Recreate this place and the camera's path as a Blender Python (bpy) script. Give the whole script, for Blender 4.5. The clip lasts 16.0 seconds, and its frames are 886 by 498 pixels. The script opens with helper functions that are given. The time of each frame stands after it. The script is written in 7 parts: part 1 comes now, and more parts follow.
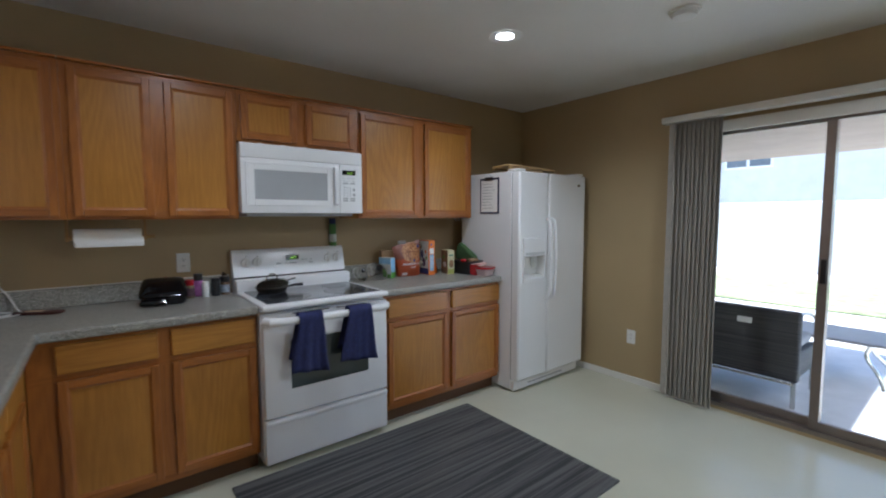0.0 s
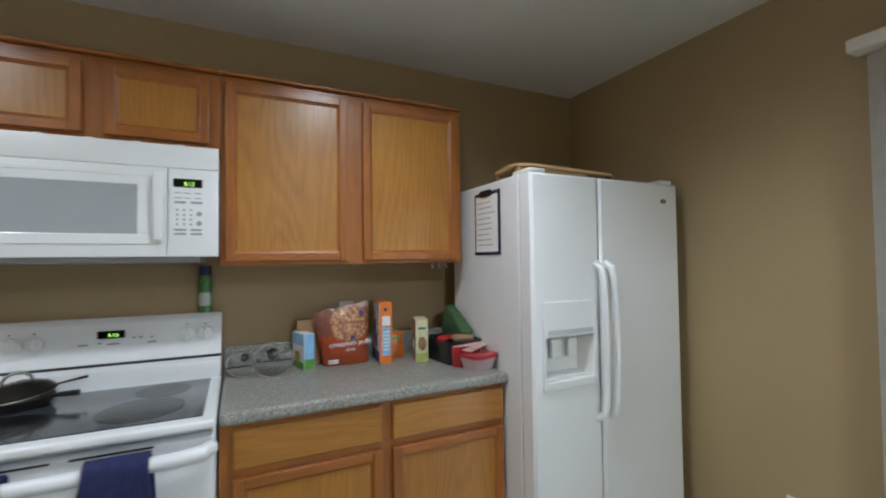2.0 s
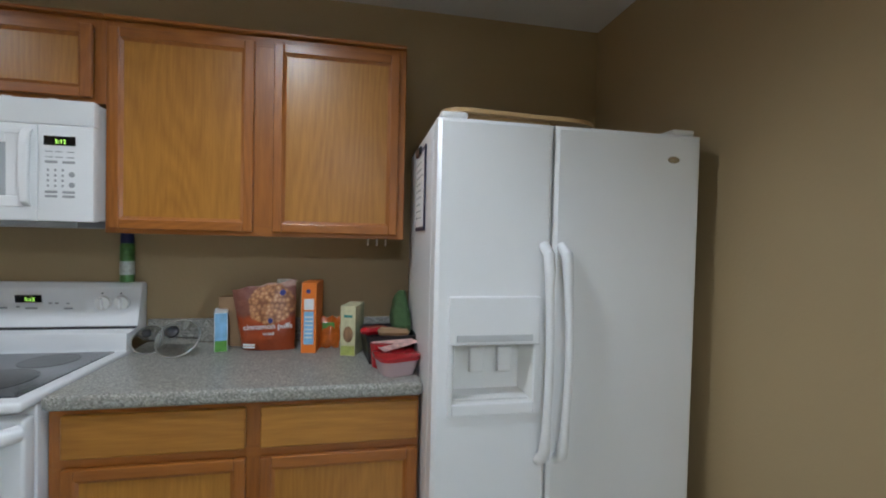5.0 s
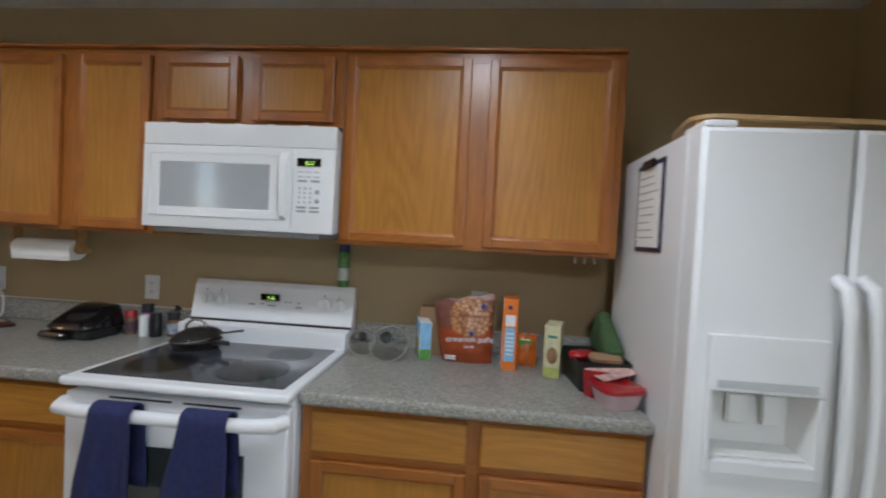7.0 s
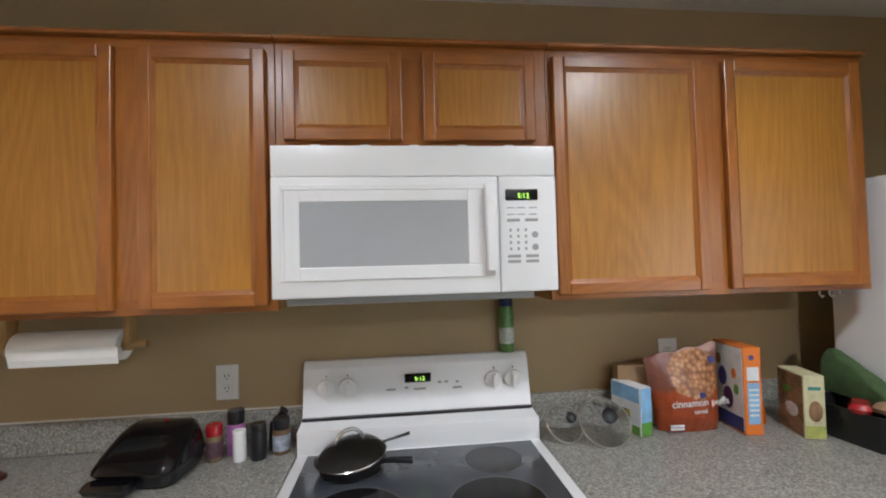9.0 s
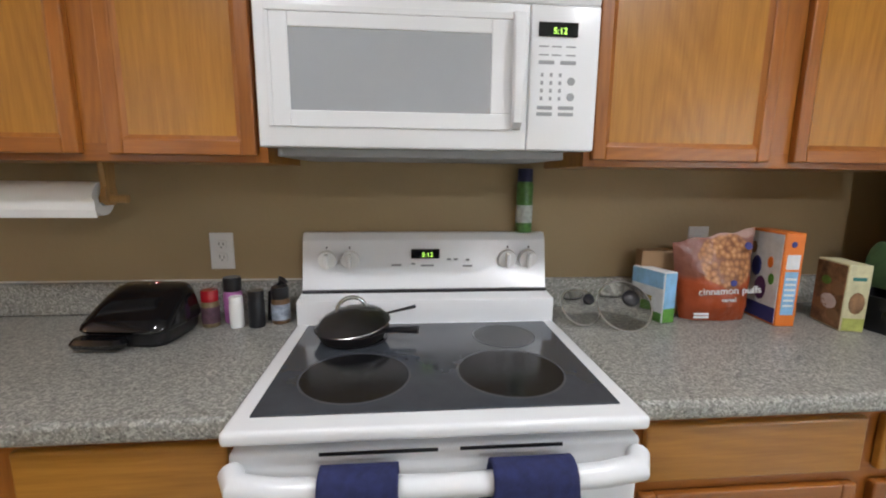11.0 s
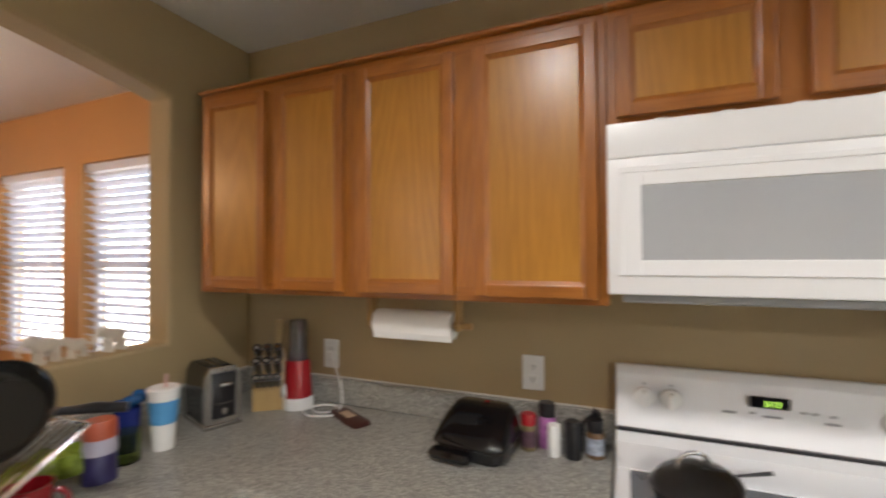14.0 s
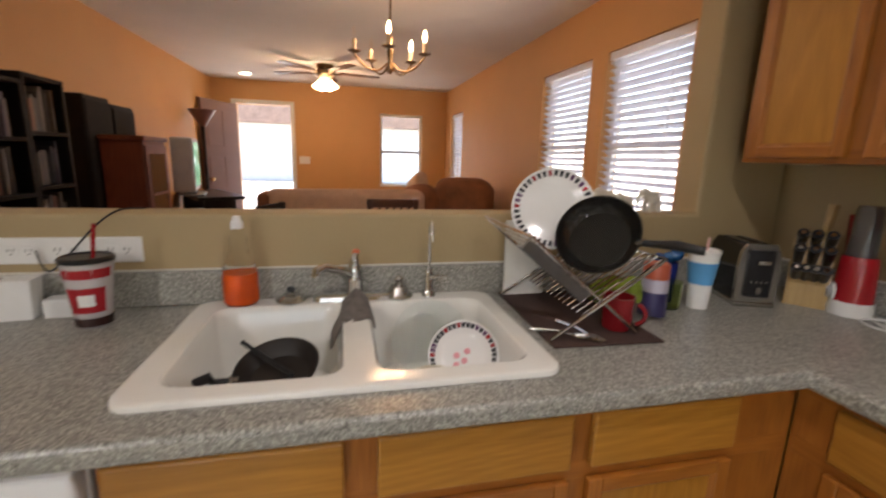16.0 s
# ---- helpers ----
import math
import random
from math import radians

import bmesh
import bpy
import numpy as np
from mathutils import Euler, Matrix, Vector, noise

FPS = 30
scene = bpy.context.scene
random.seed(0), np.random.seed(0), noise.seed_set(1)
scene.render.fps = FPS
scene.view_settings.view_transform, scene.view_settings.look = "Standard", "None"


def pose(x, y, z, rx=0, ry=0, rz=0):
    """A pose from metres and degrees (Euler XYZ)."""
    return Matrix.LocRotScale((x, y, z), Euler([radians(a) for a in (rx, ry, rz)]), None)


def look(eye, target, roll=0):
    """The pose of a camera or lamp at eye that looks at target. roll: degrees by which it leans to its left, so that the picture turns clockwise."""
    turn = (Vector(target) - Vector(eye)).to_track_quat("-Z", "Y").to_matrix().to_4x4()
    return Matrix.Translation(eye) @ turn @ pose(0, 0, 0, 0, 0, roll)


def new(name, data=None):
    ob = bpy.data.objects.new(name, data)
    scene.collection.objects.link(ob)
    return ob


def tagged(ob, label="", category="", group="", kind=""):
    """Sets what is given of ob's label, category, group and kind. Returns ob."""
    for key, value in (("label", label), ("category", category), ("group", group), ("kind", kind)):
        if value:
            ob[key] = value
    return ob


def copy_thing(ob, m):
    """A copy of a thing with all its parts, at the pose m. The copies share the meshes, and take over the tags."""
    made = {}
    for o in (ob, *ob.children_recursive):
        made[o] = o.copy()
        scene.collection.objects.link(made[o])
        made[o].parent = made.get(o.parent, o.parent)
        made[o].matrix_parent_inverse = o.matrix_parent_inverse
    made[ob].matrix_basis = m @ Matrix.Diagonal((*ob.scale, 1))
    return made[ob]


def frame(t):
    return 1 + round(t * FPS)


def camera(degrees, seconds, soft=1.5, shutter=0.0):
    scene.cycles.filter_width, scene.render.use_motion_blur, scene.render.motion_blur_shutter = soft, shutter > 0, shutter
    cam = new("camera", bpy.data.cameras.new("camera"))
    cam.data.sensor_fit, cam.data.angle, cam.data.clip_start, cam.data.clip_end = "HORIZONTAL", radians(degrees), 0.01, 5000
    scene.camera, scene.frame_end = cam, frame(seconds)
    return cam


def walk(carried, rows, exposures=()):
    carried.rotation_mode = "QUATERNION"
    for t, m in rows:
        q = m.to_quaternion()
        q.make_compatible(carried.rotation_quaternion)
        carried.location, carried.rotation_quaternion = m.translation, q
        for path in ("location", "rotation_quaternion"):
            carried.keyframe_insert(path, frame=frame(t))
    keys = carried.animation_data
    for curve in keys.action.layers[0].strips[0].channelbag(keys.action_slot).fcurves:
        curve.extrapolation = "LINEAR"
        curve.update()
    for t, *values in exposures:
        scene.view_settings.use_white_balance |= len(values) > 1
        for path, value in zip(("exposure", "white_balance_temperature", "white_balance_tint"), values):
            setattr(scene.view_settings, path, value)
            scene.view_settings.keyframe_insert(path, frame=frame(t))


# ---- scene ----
cam = camera(91.6, 16.0, soft=2.0, shutter=0.35)
PATH = [
    (0, (0.561, 0.479, 1.386), (1.801, 2.041, 1.234), -0.1),
    (0.5, (0.933, 0.675, 1.375), (2.137, 2.269, 1.266), 1.8),
    (1, (1.309, 0.895, 1.363), (2.334, 2.609, 1.265), 1.2),
    (1.5, (1.644, 1.126, 1.401), (2.514, 2.925, 1.32), 0.6),
    (2, (2.007, 1.318, 1.38), (2.871, 3.121, 1.436), -0.7),
    (2.5, (2.288, 1.455, 1.395), (3.033, 3.31, 1.452), -0.5),
    (3, (2.556, 1.575, 1.411), (3.218, 3.462, 1.44), -0.0),
    (3.5, (2.737, 1.573, 1.396), (3.194, 3.52, 1.354), 0.6),
    (3.7, (2.787, 1.545, 1.363), (3.208, 3.497, 1.262), 1.3),
    (5.8, (2.823, 1.462, 1.42), (3.127, 3.438, 1.445), 0.6),
    (6, (2.808, 1.468, 1.431), (3.06, 3.452, 1.469), 0.5),
    (6.5, (2.715, 1.493, 1.427), (2.76, 3.493, 1.385), 1.3),
    (7, (2.507, 1.548, 1.417), (2.321, 3.538, 1.364), 2.9),
    (7.5, (2.193, 1.63, 1.419), (1.946, 3.615, 1.394), 3.1),
    (8, (1.927, 1.762, 1.431), (1.728, 3.752, 1.398), 0.8),
    (8.5, (1.65, 1.872, 1.46), (1.649, 3.872, 1.487), 0.9),
    (9, (1.509, 1.955, 1.495), (1.723, 3.943, 1.549), -1.5),
    (9.5, (1.5, 2.051, 1.484), (1.676, 4.043, 1.499), -1.3),
    (10, (1.523, 2.095, 1.382), (1.7, 4.077, 1.182), 1.0),
    (10.2, (1.519, 2.095, 1.344), (1.729, 4.054, 1.002), 1.5),
    (12.3, (1.494, 2.085, 1.377), (1.536, 4.079, 1.215), -0.3),
    (12.5, (1.483, 2.083, 1.434), (1.501, 4.083, 1.406), 0.3),
    (13, (1.435, 2.069, 1.508), (1.34, 4.063, 1.641), 0.7),
    (13.5, (1.357, 2.05, 1.513), (1.122, 4.032, 1.631), 1.6),
    (14, (1.226, 2.021, 1.492), (0.449, 3.863, 1.535), -0.3),
    (14.5, (1.148, 2.012, 1.511), (-0.154, 3.529, 1.581), -3.5),
    (15, (1.075, 1.968, 1.504), (-0.611, 3.043, 1.516), -1.1),
    (15.5, (1.015, 1.9, 1.433), (-0.826, 2.651, 1.223), 1.3),
    (16, (1.01, 1.823, 1.355), (-0.895, 2.268, 0.942), 1.8),
]
walk(cam, [(t, look(eye, target, roll)) for t, eye, target, roll in PATH], [(0, 2.5, 5400, 9), (0.5, 2.7, 5450, 7), (1.5, 2.9, 5550, 5), (3.0, 2.85, 5550, 5), (6.0, 2.7, 5450, 8), (7.0, 2.8, 5600, 9), (9.0, 3.1, 5900, 11), (13.5, 3.2, 6200, 13), (15.0, 3.5, 7200, 15), (16.0, 3.0, 6600, 16)])

# ---- world, sun, exposure ----
world = bpy.data.worlds.new("sky")
scene.world = world
world.use_nodes = True
wn = world.node_tree
sky = wn.nodes.new("ShaderNodeTexSky")
sky.sky_type = "NISHITA"
sky.sun_disc = False
sky.sun_elevation, sky.sun_rotation = radians(52), radians(188)
wn.links.new(sky.outputs[0], wn.nodes["Background"].inputs[0])
wn.nodes["Background"].inputs[1].default_value = 0.09
sun_data = bpy.data.lights.new("sun", "SUN")
sun_data.energy, sun_data.angle, sun_data.color = 3.0, radians(0.5), (1.0, 0.95, 0.87)
sun = new("sun", sun_data)
sun.matrix_world = look((10 * math.sin(radians(188)) * 0.6, 10 * math.cos(radians(188)) * 0.6, 8), (0, 0, 0))


def area_lamp(name, eye, target, sx, sy, watts, color=(1, 1, 1)):
    d = bpy.data.lights.new(name, "AREA")
    d.shape, d.size, d.size_y, d.energy, d.color = "RECTANGLE", sx, sy, watts, color
    o = new(name, d)
    o.matrix_world = look(eye, target)
    return o


def bulb_lamp(name, x, y, z, watts, radius, color):
    d = bpy.data.lights.new(name, "POINT")
    d.energy, d.shadow_soft_size, d.color = watts, radius, color
    o = new(name, d)
    o.location = (x, y, z)
    return o


WARM = (1.0, 0.58, 0.30)
# sky light through the blinded dining windows
area_lamp("dining_window_daylight", (-1.72, 3.66, 1.48), (-1.72, 0, 1.0), 1.7, 1.2, 0.6, (1.0, 0.95, 0.90))
# recessed kitchen downlight
can_data = bpy.data.lights.new("downlight_lamp", "SPOT")
can_data.energy, can_data.spot_size, can_data.spot_blend, can_data.shadow_soft_size = 6.0, radians(162), 0.75, 0.06
can_data.color = (1.0, 0.975, 0.94)
can = new("downlight_lamp", can_data)
can.location = (2.455, 2.28, 2.40)
sink_data = can_data.copy()
sink_data.energy = 4.6
sink_can = new("downlight_lamp", sink_data)
sink_can.location = (0.95, 2.26, 2.40)
# unseen fill lamp added at the south end, reaching under the wall cabinets
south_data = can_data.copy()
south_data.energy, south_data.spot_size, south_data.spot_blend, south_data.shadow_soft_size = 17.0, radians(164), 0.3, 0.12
south_lamp = new("south_fill_lamp", south_data)
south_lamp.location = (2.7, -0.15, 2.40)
# chandelier and fan lamps
bulb_lamp("chandelier_lamp", -1.64, 2.11, 2.00, 1.7, 0.10, WARM)
bulb_lamp("fan_lamp", -4.65, 1.63, 2.10, 3.8, 0.10, WARM)
entry_data = bpy.data.lights.new("entry_downlight_lamp", "SPOT")
entry_data.energy, entry_data.spot_size, entry_data.color, entry_data.shadow_soft_size = 0.8, radians(120), WARM, 0.05
entry = new("entry_downlight_lamp", entry_data)
entry.location = (-5.60, 0.56, 2.36)


# ---- materials ----
def shader(name, rough=0.5, metal=0.0):
    m = bpy.data.materials.new(name)
    m.use_nodes = True
    nt = m.node_tree
    b = nt.nodes["Principled BSDF"]
    b.inputs["Roughness"].default_value = rough
    b.inputs["Metallic"].default_value = metal
    return m, nt, b


def node(nt, kind, **values):
    n = nt.nodes.new(kind)
    for key, v in values.items():
        n.inputs[key.replace("_", " ")].default_value = v
    return n


def ramp(nt, fac, stops):
    r = nt.nodes.new("ShaderNodeValToRGB")
    e = r.color_ramp.elements
    while len(e) < len(stops):
        e.new(0.5)
    for el, (p, c) in zip(e, stops):
        el.position, el.color = p, (*c, 1)
    nt.links.new(fac, r.inputs[0])
    return r.outputs[0]


def scaled(c, k):
    return tuple(min(1.0, v * k) for v in c)


def plain(name, col, rough=0.5, metal=0.0, var=0.12, scale=6.0, bump=0.0, grain=180.0, coat=0.0):
    """Paint, plastic, metal: a colour with broad and fine variation, smudged gloss and a fine relief."""
    m, nt, b = shader(name, rough, metal)
    tc = nt.nodes.new("ShaderNodeTexCoord")
    n1 = node(nt, "ShaderNodeTexNoise", Scale=scale, Detail=5.0, Roughness=0.6)
    n2 = node(nt, "ShaderNodeTexNoise", Scale=grain, Detail=2.0)
    nt.links.new(tc.outputs["Object"], n1.inputs["Vector"])
    nt.links.new(tc.outputs["Object"], n2.inputs["Vector"])
    base = ramp(nt, n1.outputs[0], [(0.3, scaled(col, 1 - var)), (0.7, scaled(col, 1 + var * 0.6))])
    nt.links.new(base, b.inputs["Base Color"])
    rr = nt.nodes.new("ShaderNodeMapRange")
    rr.inputs[3].default_value, rr.inputs[4].default_value = rough * 0.85, min(1.0, rough * 1.2)
    nt.links.new(n1.outputs[0], rr.inputs[0])
    nt.links.new(rr.outputs[0], b.inputs["Roughness"])
    if bump:
        bp = node(nt, "ShaderNodeBump", Strength=bump, Distance=0.002)
        nt.links.new(n2.outputs[0], bp.inputs["Height"])
        nt.links.new(bp.outputs[0], b.inputs["Normal"])
    if coat:
        b.inputs["Coat Weight"].default_value = coat
        b.inputs["Coat Roughness"].default_value = 0.12
    return m


def oak(name, grain_axis, dark, light, rough=0.38):
    """Stained oak: long grain, cathedral figure and pores along one axis."""
    m, nt, b = shader(name, rough)
    tc = nt.nodes.new("ShaderNodeTexCoord")
    info = nt.nodes.new("ShaderNodeObjectInfo")
    shift = nt.nodes.new("ShaderNodeVectorMath")
    shift.operation = "MULTIPLY_ADD"
    shift.inputs[1].default_value = (1, 1, 1)
    rnd = nt.nodes.new("ShaderNodeCombineXYZ")
    for k in range(3):
        mul = nt.nodes.new("ShaderNodeMath")
        mul.operation = "MULTIPLY"
        mul.inputs[1].default_value = 3.1 + 2.3 * k
        nt.links.new(info.outputs["Random"], mul.inputs[0])
        nt.links.new(mul.outputs[0], rnd.inputs[k])
    nt.links.new(tc.outputs["Object"], shift.inputs[0])
    nt.links.new(rnd.outputs[0], shift.inputs[2])

    def stretched(along, across):
        mp = nt.nodes.new("ShaderNodeMapping")
        mp.inputs["Scale"].default_value = tuple(along if k == grain_axis else across for k in range(3))
        nt.links.new(shift.outputs[0], mp.inputs["Vector"])
        return mp.outputs[0]

    figure = node(nt, "ShaderNodeTexNoise", Scale=1.0, Detail=1.5, Roughness=0.4)
    nt.links.new(stretched(0.55, 3.4), figure.inputs["Vector"])
    rings = nt.nodes.new("ShaderNodeMath")
    rings.operation = "MULTIPLY"
    rings.inputs[1].default_value = 26.0
    nt.links.new(figure.outputs[0], rings.inputs[0])
    fr = nt.nodes.new("ShaderNodeMath")
    fr.operation = "PINGPONG"
    fr.inputs[1].default_value = 0.5
    nt.links.new(rings.outputs[0], fr.inputs[0])
    pores = node(nt, "ShaderNodeTexNoise", Scale=1.0, Detail=4.0, Roughness=0.65)
    nt.links.new(stretched(9.0, 150.0), pores.inputs["Vector"])
    broad = node(nt, "ShaderNodeTexNoise", Scale=2.2, Detail=3.0)
    nt.links.new(shift.outputs[0], broad.inputs["Vector"])
    fine = nt.nodes.new("ShaderNodeMath")
    fine.operation = "MULTIPLY"
    fine.inputs[1].default_value = 0.34
    nt.links.new(pores.outputs[0], fine.inputs[0])
    mix1 = nt.nodes.new("ShaderNodeMath")
    mix1.operation = "MULTIPLY_ADD"
    mix1.inputs[1].default_value = 0.17
    nt.links.new(fr.outputs[0], mix1.inputs[0])
    nt.links.new(fine.outputs[0], mix1.inputs[2])
    mix2 = nt.nodes.new("ShaderNodeMath")
    mix2.operation = "MULTIPLY_ADD"
    mix2.inputs[1].default_value = 0.35
    nt.links.new(broad.outputs[0], mix2.inputs[0])
    nt.links.new(mix1.outputs[0], mix2.inputs[2])
    mid = tuple((a + c) / 2 for a, c in zip(dark, light))
    col = ramp(nt, mix2.outputs[0], [(0.26, dark), (0.385, mid), (0.51, light)])
    nt.links.new(col, b.inputs["Base Color"])
    bp = node(nt, "ShaderNodeBump", Strength=0.12, Distance=0.001)
    nt.links.new(pores.outputs[0], bp.inputs["Height"])
    nt.links.new(bp.outputs[0], b.inputs["Normal"])
    b.inputs["Coat Weight"].default_value = 0.4
    b.inputs["Coat Roughness"].default_value = 0.25
    return m


def laminate(name):
    """Speckled grey stone-pattern worktop."""
    m, nt, b = shader(name, 0.32)
    tc = nt.nodes.new("ShaderNodeTexCoord")
    v1 = node(nt, "ShaderNodeTexVoronoi", Scale=260.0)
    v2 = node(nt, "ShaderNodeTexNoise", Scale=120.0, Detail=4.0, Roughness=0.7)
    n3 = node(nt, "ShaderNodeTexNoise", Scale=7.0, Detail=3.0)
    for n in (v1, v2, n3):
        nt.links.new(tc.outputs["Object"], n.inputs["Vector"])
    sep = nt.nodes.new("ShaderNodeSeparateColor")
    nt.links.new(v1.outputs["Color"], sep.inputs[0])
    add = nt.nodes.new("ShaderNodeMath")
    add.operation = "MULTIPLY_ADD"
    add.inputs[1].default_value = 0.45
    nt.links.new(sep.outputs[0], add.inputs[0])
    nt.links.new(v2.outputs[0], add.inputs[2])
    col = ramp(nt, add.outputs[0], [(0.38, (0.10, 0.098, 0.085)), (0.60, (0.235, 0.23, 0.205)), (0.8, (0.32, 0.315, 0.285)), (0.96, (0.50, 0.49, 0.44))])
    mixc = nt.nodes.new("ShaderNodeMix")
    mixc.data_type, mixc.blend_type = "RGBA", "MULTIPLY"
    mixc.inputs[0].default_value = 0.5
    nt.links.new(col, mixc.inputs[6])
    nt.links.new(ramp(nt, n3.outputs[0], [(0.3, (0.82, 0.82, 0.8)), (0.7, (1, 1, 1))]), mixc.inputs[7])
    nt.links.new(mixc.outputs[2], b.inputs["Base Color"])
    return m


def paint(name, col, rough=0.6, relief=0.25):
    """Rolled wall paint over orange-peel plaster."""
    m, nt, b = shader(name, rough)
    tc = nt.nodes.new("ShaderNodeTexCoord")
    n1 = node(nt, "ShaderNodeTexNoise", Scale=1.3, Detail=4.0)
    n2 = node(nt, "ShaderNodeTexNoise", Scale=70.0, Detail=3.0, Roughness=0.5)
    for n in (n1, n2):
        nt.links.new(tc.outputs["Object"], n.inputs["Vector"])
    nt.links.new(ramp(nt, n1.outputs[0], [(0.3, scaled(col, 0.94)), (0.7, scaled(col, 1.04))]), b.inputs["Base Color"])
    bp = node(nt, "ShaderNodeBump", Strength=relief, Distance=0.003)
    nt.links.new(n2.outputs[0], bp.inputs["Height"])
    nt.links.new(bp.outputs[0], b.inputs["Normal"])
    return m


def ribbed(name, c1, c2, axis, scale, rough=0.95):
    """Woven mat: uneven stripes along one axis, with a fine weave."""
    m, nt, b = shader(name, rough)
    tc = nt.nodes.new("ShaderNodeTexCoord")
    mp = nt.nodes.new("ShaderNodeMapping")
    mp.inputs["Scale"].default_value = tuple(scale if k == axis else 0.6 for k in range(3))
    nt.links.new(tc.outputs["Object"], mp.inputs["Vector"])
    n1 = node(nt, "ShaderNodeTexNoise", Scale=1.0, Detail=3.0, Roughness=0.7)
    nt.links.new(mp.outputs[0], n1.inputs["Vector"])
    n2 = node(nt, "ShaderNodeTexNoise", Scale=420.0, Detail=1.0)
    nt.links.new(tc.outputs["Object"], n2.inputs["Vector"])
    nt.links.new(ramp(nt, n1.outputs[0], [(0.42, c1), (0.58, c2)]), b.inputs["Base Color"])
    bp = node(nt, "ShaderNodeBump", Strength=0.6, Distance=0.004)
    nt.links.new(n2.outputs[0], bp.inputs["Height"])
    nt.links.new(bp.outputs[0], b.inputs["Normal"])
    return m


def glow(name, col, strength):
    m, nt, b = shader(name, 0.5)
    b.inputs["Base Color"].default_value = (*scaled(col, 0.8), 1)
    b.inputs["Emission Color"].default_value = (*col, 1)
    b.inputs["Emission Strength"].default_value = strength
    return m


def clear(name, col=(1, 1, 1), rough=0.02, ior=1.45):
    m, nt, b = shader(name, rough)
    b.inputs["Base Color"].default_value = (*col, 1)
    b.inputs["Transmission Weight"].default_value = 1.0
    b.inputs["IOR"].default_value = ior
    return m


WALL = paint("tan_wall_paint", (0.395, 0.300, 0.160), 0.62)
WALL_L = paint("terracotta_tan_wall_paint", (0.56, 0.305, 0.112), 0.6)
CEIL = paint("ceiling_paint", (0.74, 0.73, 0.70), 0.85, 0.5)
FLOOR = plain("cream_vinyl_floor", (0.60, 0.60, 0.48), 0.22, var=0.05, scale=1.5, bump=0.06, grain=60)
CARPET = plain("beige_carpet", (0.42, 0.33, 0.23), 0.95, var=0.2, scale=30, bump=0.6, grain=300)
BASEB = plain("white_trim_paint", (0.74, 0.73, 0.68), 0.4, var=0.05)
OAK_V = oak("honey_oak_upright_grain", 2, (0.31, 0.125, 0.014), (0.47, 0.216, 0.029))
OAK_H = oak("honey_oak_level_grain", 0, (0.31, 0.125, 0.014), (0.47, 0.216, 0.029))
OAK_FRAME = oak("darker_oak_frame", 2, (0.235, 0.076, 0.010), (0.40, 0.140, 0.019))
OAK_RAIL = oak("darker_oak_rail", 0, (0.235, 0.076, 0.010), (0.40, 0.140, 0.019))
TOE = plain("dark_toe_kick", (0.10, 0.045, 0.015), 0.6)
STONE = laminate("speckled_grey_laminate")
ENAMEL = plain("white_enamel", (0.80, 0.81, 0.82), 0.30, var=0.03, scale=2, coat=0.12)
ENAMEL_TEX = plain("pebbled_white_enamel", (0.80, 0.81, 0.82), 0.30, var=0.03, scale=2, bump=0.12, grain=260)
PLASTIC_W = plain("white_plastic", (0.78, 0.78, 0.76), 0.35, var=0.04)
PLASTIC_G = plain("grey_plastic", (0.33, 0.34, 0.35), 0.4)
BLACK = plain("black_plastic", (0.012, 0.012, 0.014), 0.28, var=0.3)
BLACK_GLOSS = plain("black_gloss", (0.006, 0.006, 0.007), 0.10, var=0.3)
BLACK_GLOSS.node_tree.nodes["Principled BSDF"].inputs["Specular IOR Level"].default_value = 0.5
GLASS_TOP = plain("grey_ceramic_glass", (0.055, 0.062, 0.075), 0.12, var=0.15, scale=14, coat=0.3)
BURNER = plain("burner_ring_print", (0.018, 0.018, 0.021), 0.2, var=0.3, scale=40)
OVEN_GLASS = plain("oven_door_glass", (0.045, 0.055, 0.055), 0.06, var=0.1, coat=0.5)
MW_GLASS = plain("grey_screen_glass", (0.40, 0.42, 0.44), 0.10, var=0.03, coat=0.6)
STEEL = plain("brushed_steel", (0.56, 0.55, 0.53), 0.25, 1.0, var=0.08, scale=30)
CHROME = plain("chrome", (0.72, 0.72, 0.72), 0.08, 1.0, var=0.03)
NAVY = plain("navy_terry_cloth", (0.022, 0.028, 0.105), 0.95, var=0.35, scale=60, bump=0.9, grain=500)
GREY_CLOTH = plain("grey_wet_cloth", (0.17, 0.15, 0.135), 0.9, var=0.3, scale=40, bump=0.6, grain=400)
PAPER = plain("white_paper", (0.82, 0.82, 0.80), 0.9, var=0.04, scale=12, bump=0.2)
INK = plain("ink", (0.03, 0.03, 0.035), 0.7)
FADE_INK = plain("grey_print", (0.34, 0.35, 0.36), 0.6)
LED = glow("green_clock_digits", (0.55, 1.0, 0.12), 0.2)
CLEAR = clear("clear_glass")
PANE = clear("window_pane", (0.98, 1, 0.99), 0.0, 1.05)
ALU = plain("bronze_grey_aluminium", (0.22, 0.19, 0.17), 0.35, 0.6)
BLIND = plain("white_blind_slat", (0.80, 0.78, 0.78), 0.5, var=0.05)
thin = BLIND.node_tree.nodes.new("ShaderNodeBsdfTranslucent")
thin.inputs[0].default_value = (0.86, 0.84, 0.86, 1)
both = BLIND.node_tree.nodes.new("ShaderNodeMixShader")
both.inputs[0].default_value = 0.45
BLIND.node_tree.links.new(BLIND.node_tree.nodes["Principled BSDF"].outputs[0], both.inputs[1])
BLIND.node_tree.links.new(thin.outputs[0], both.inputs[2])
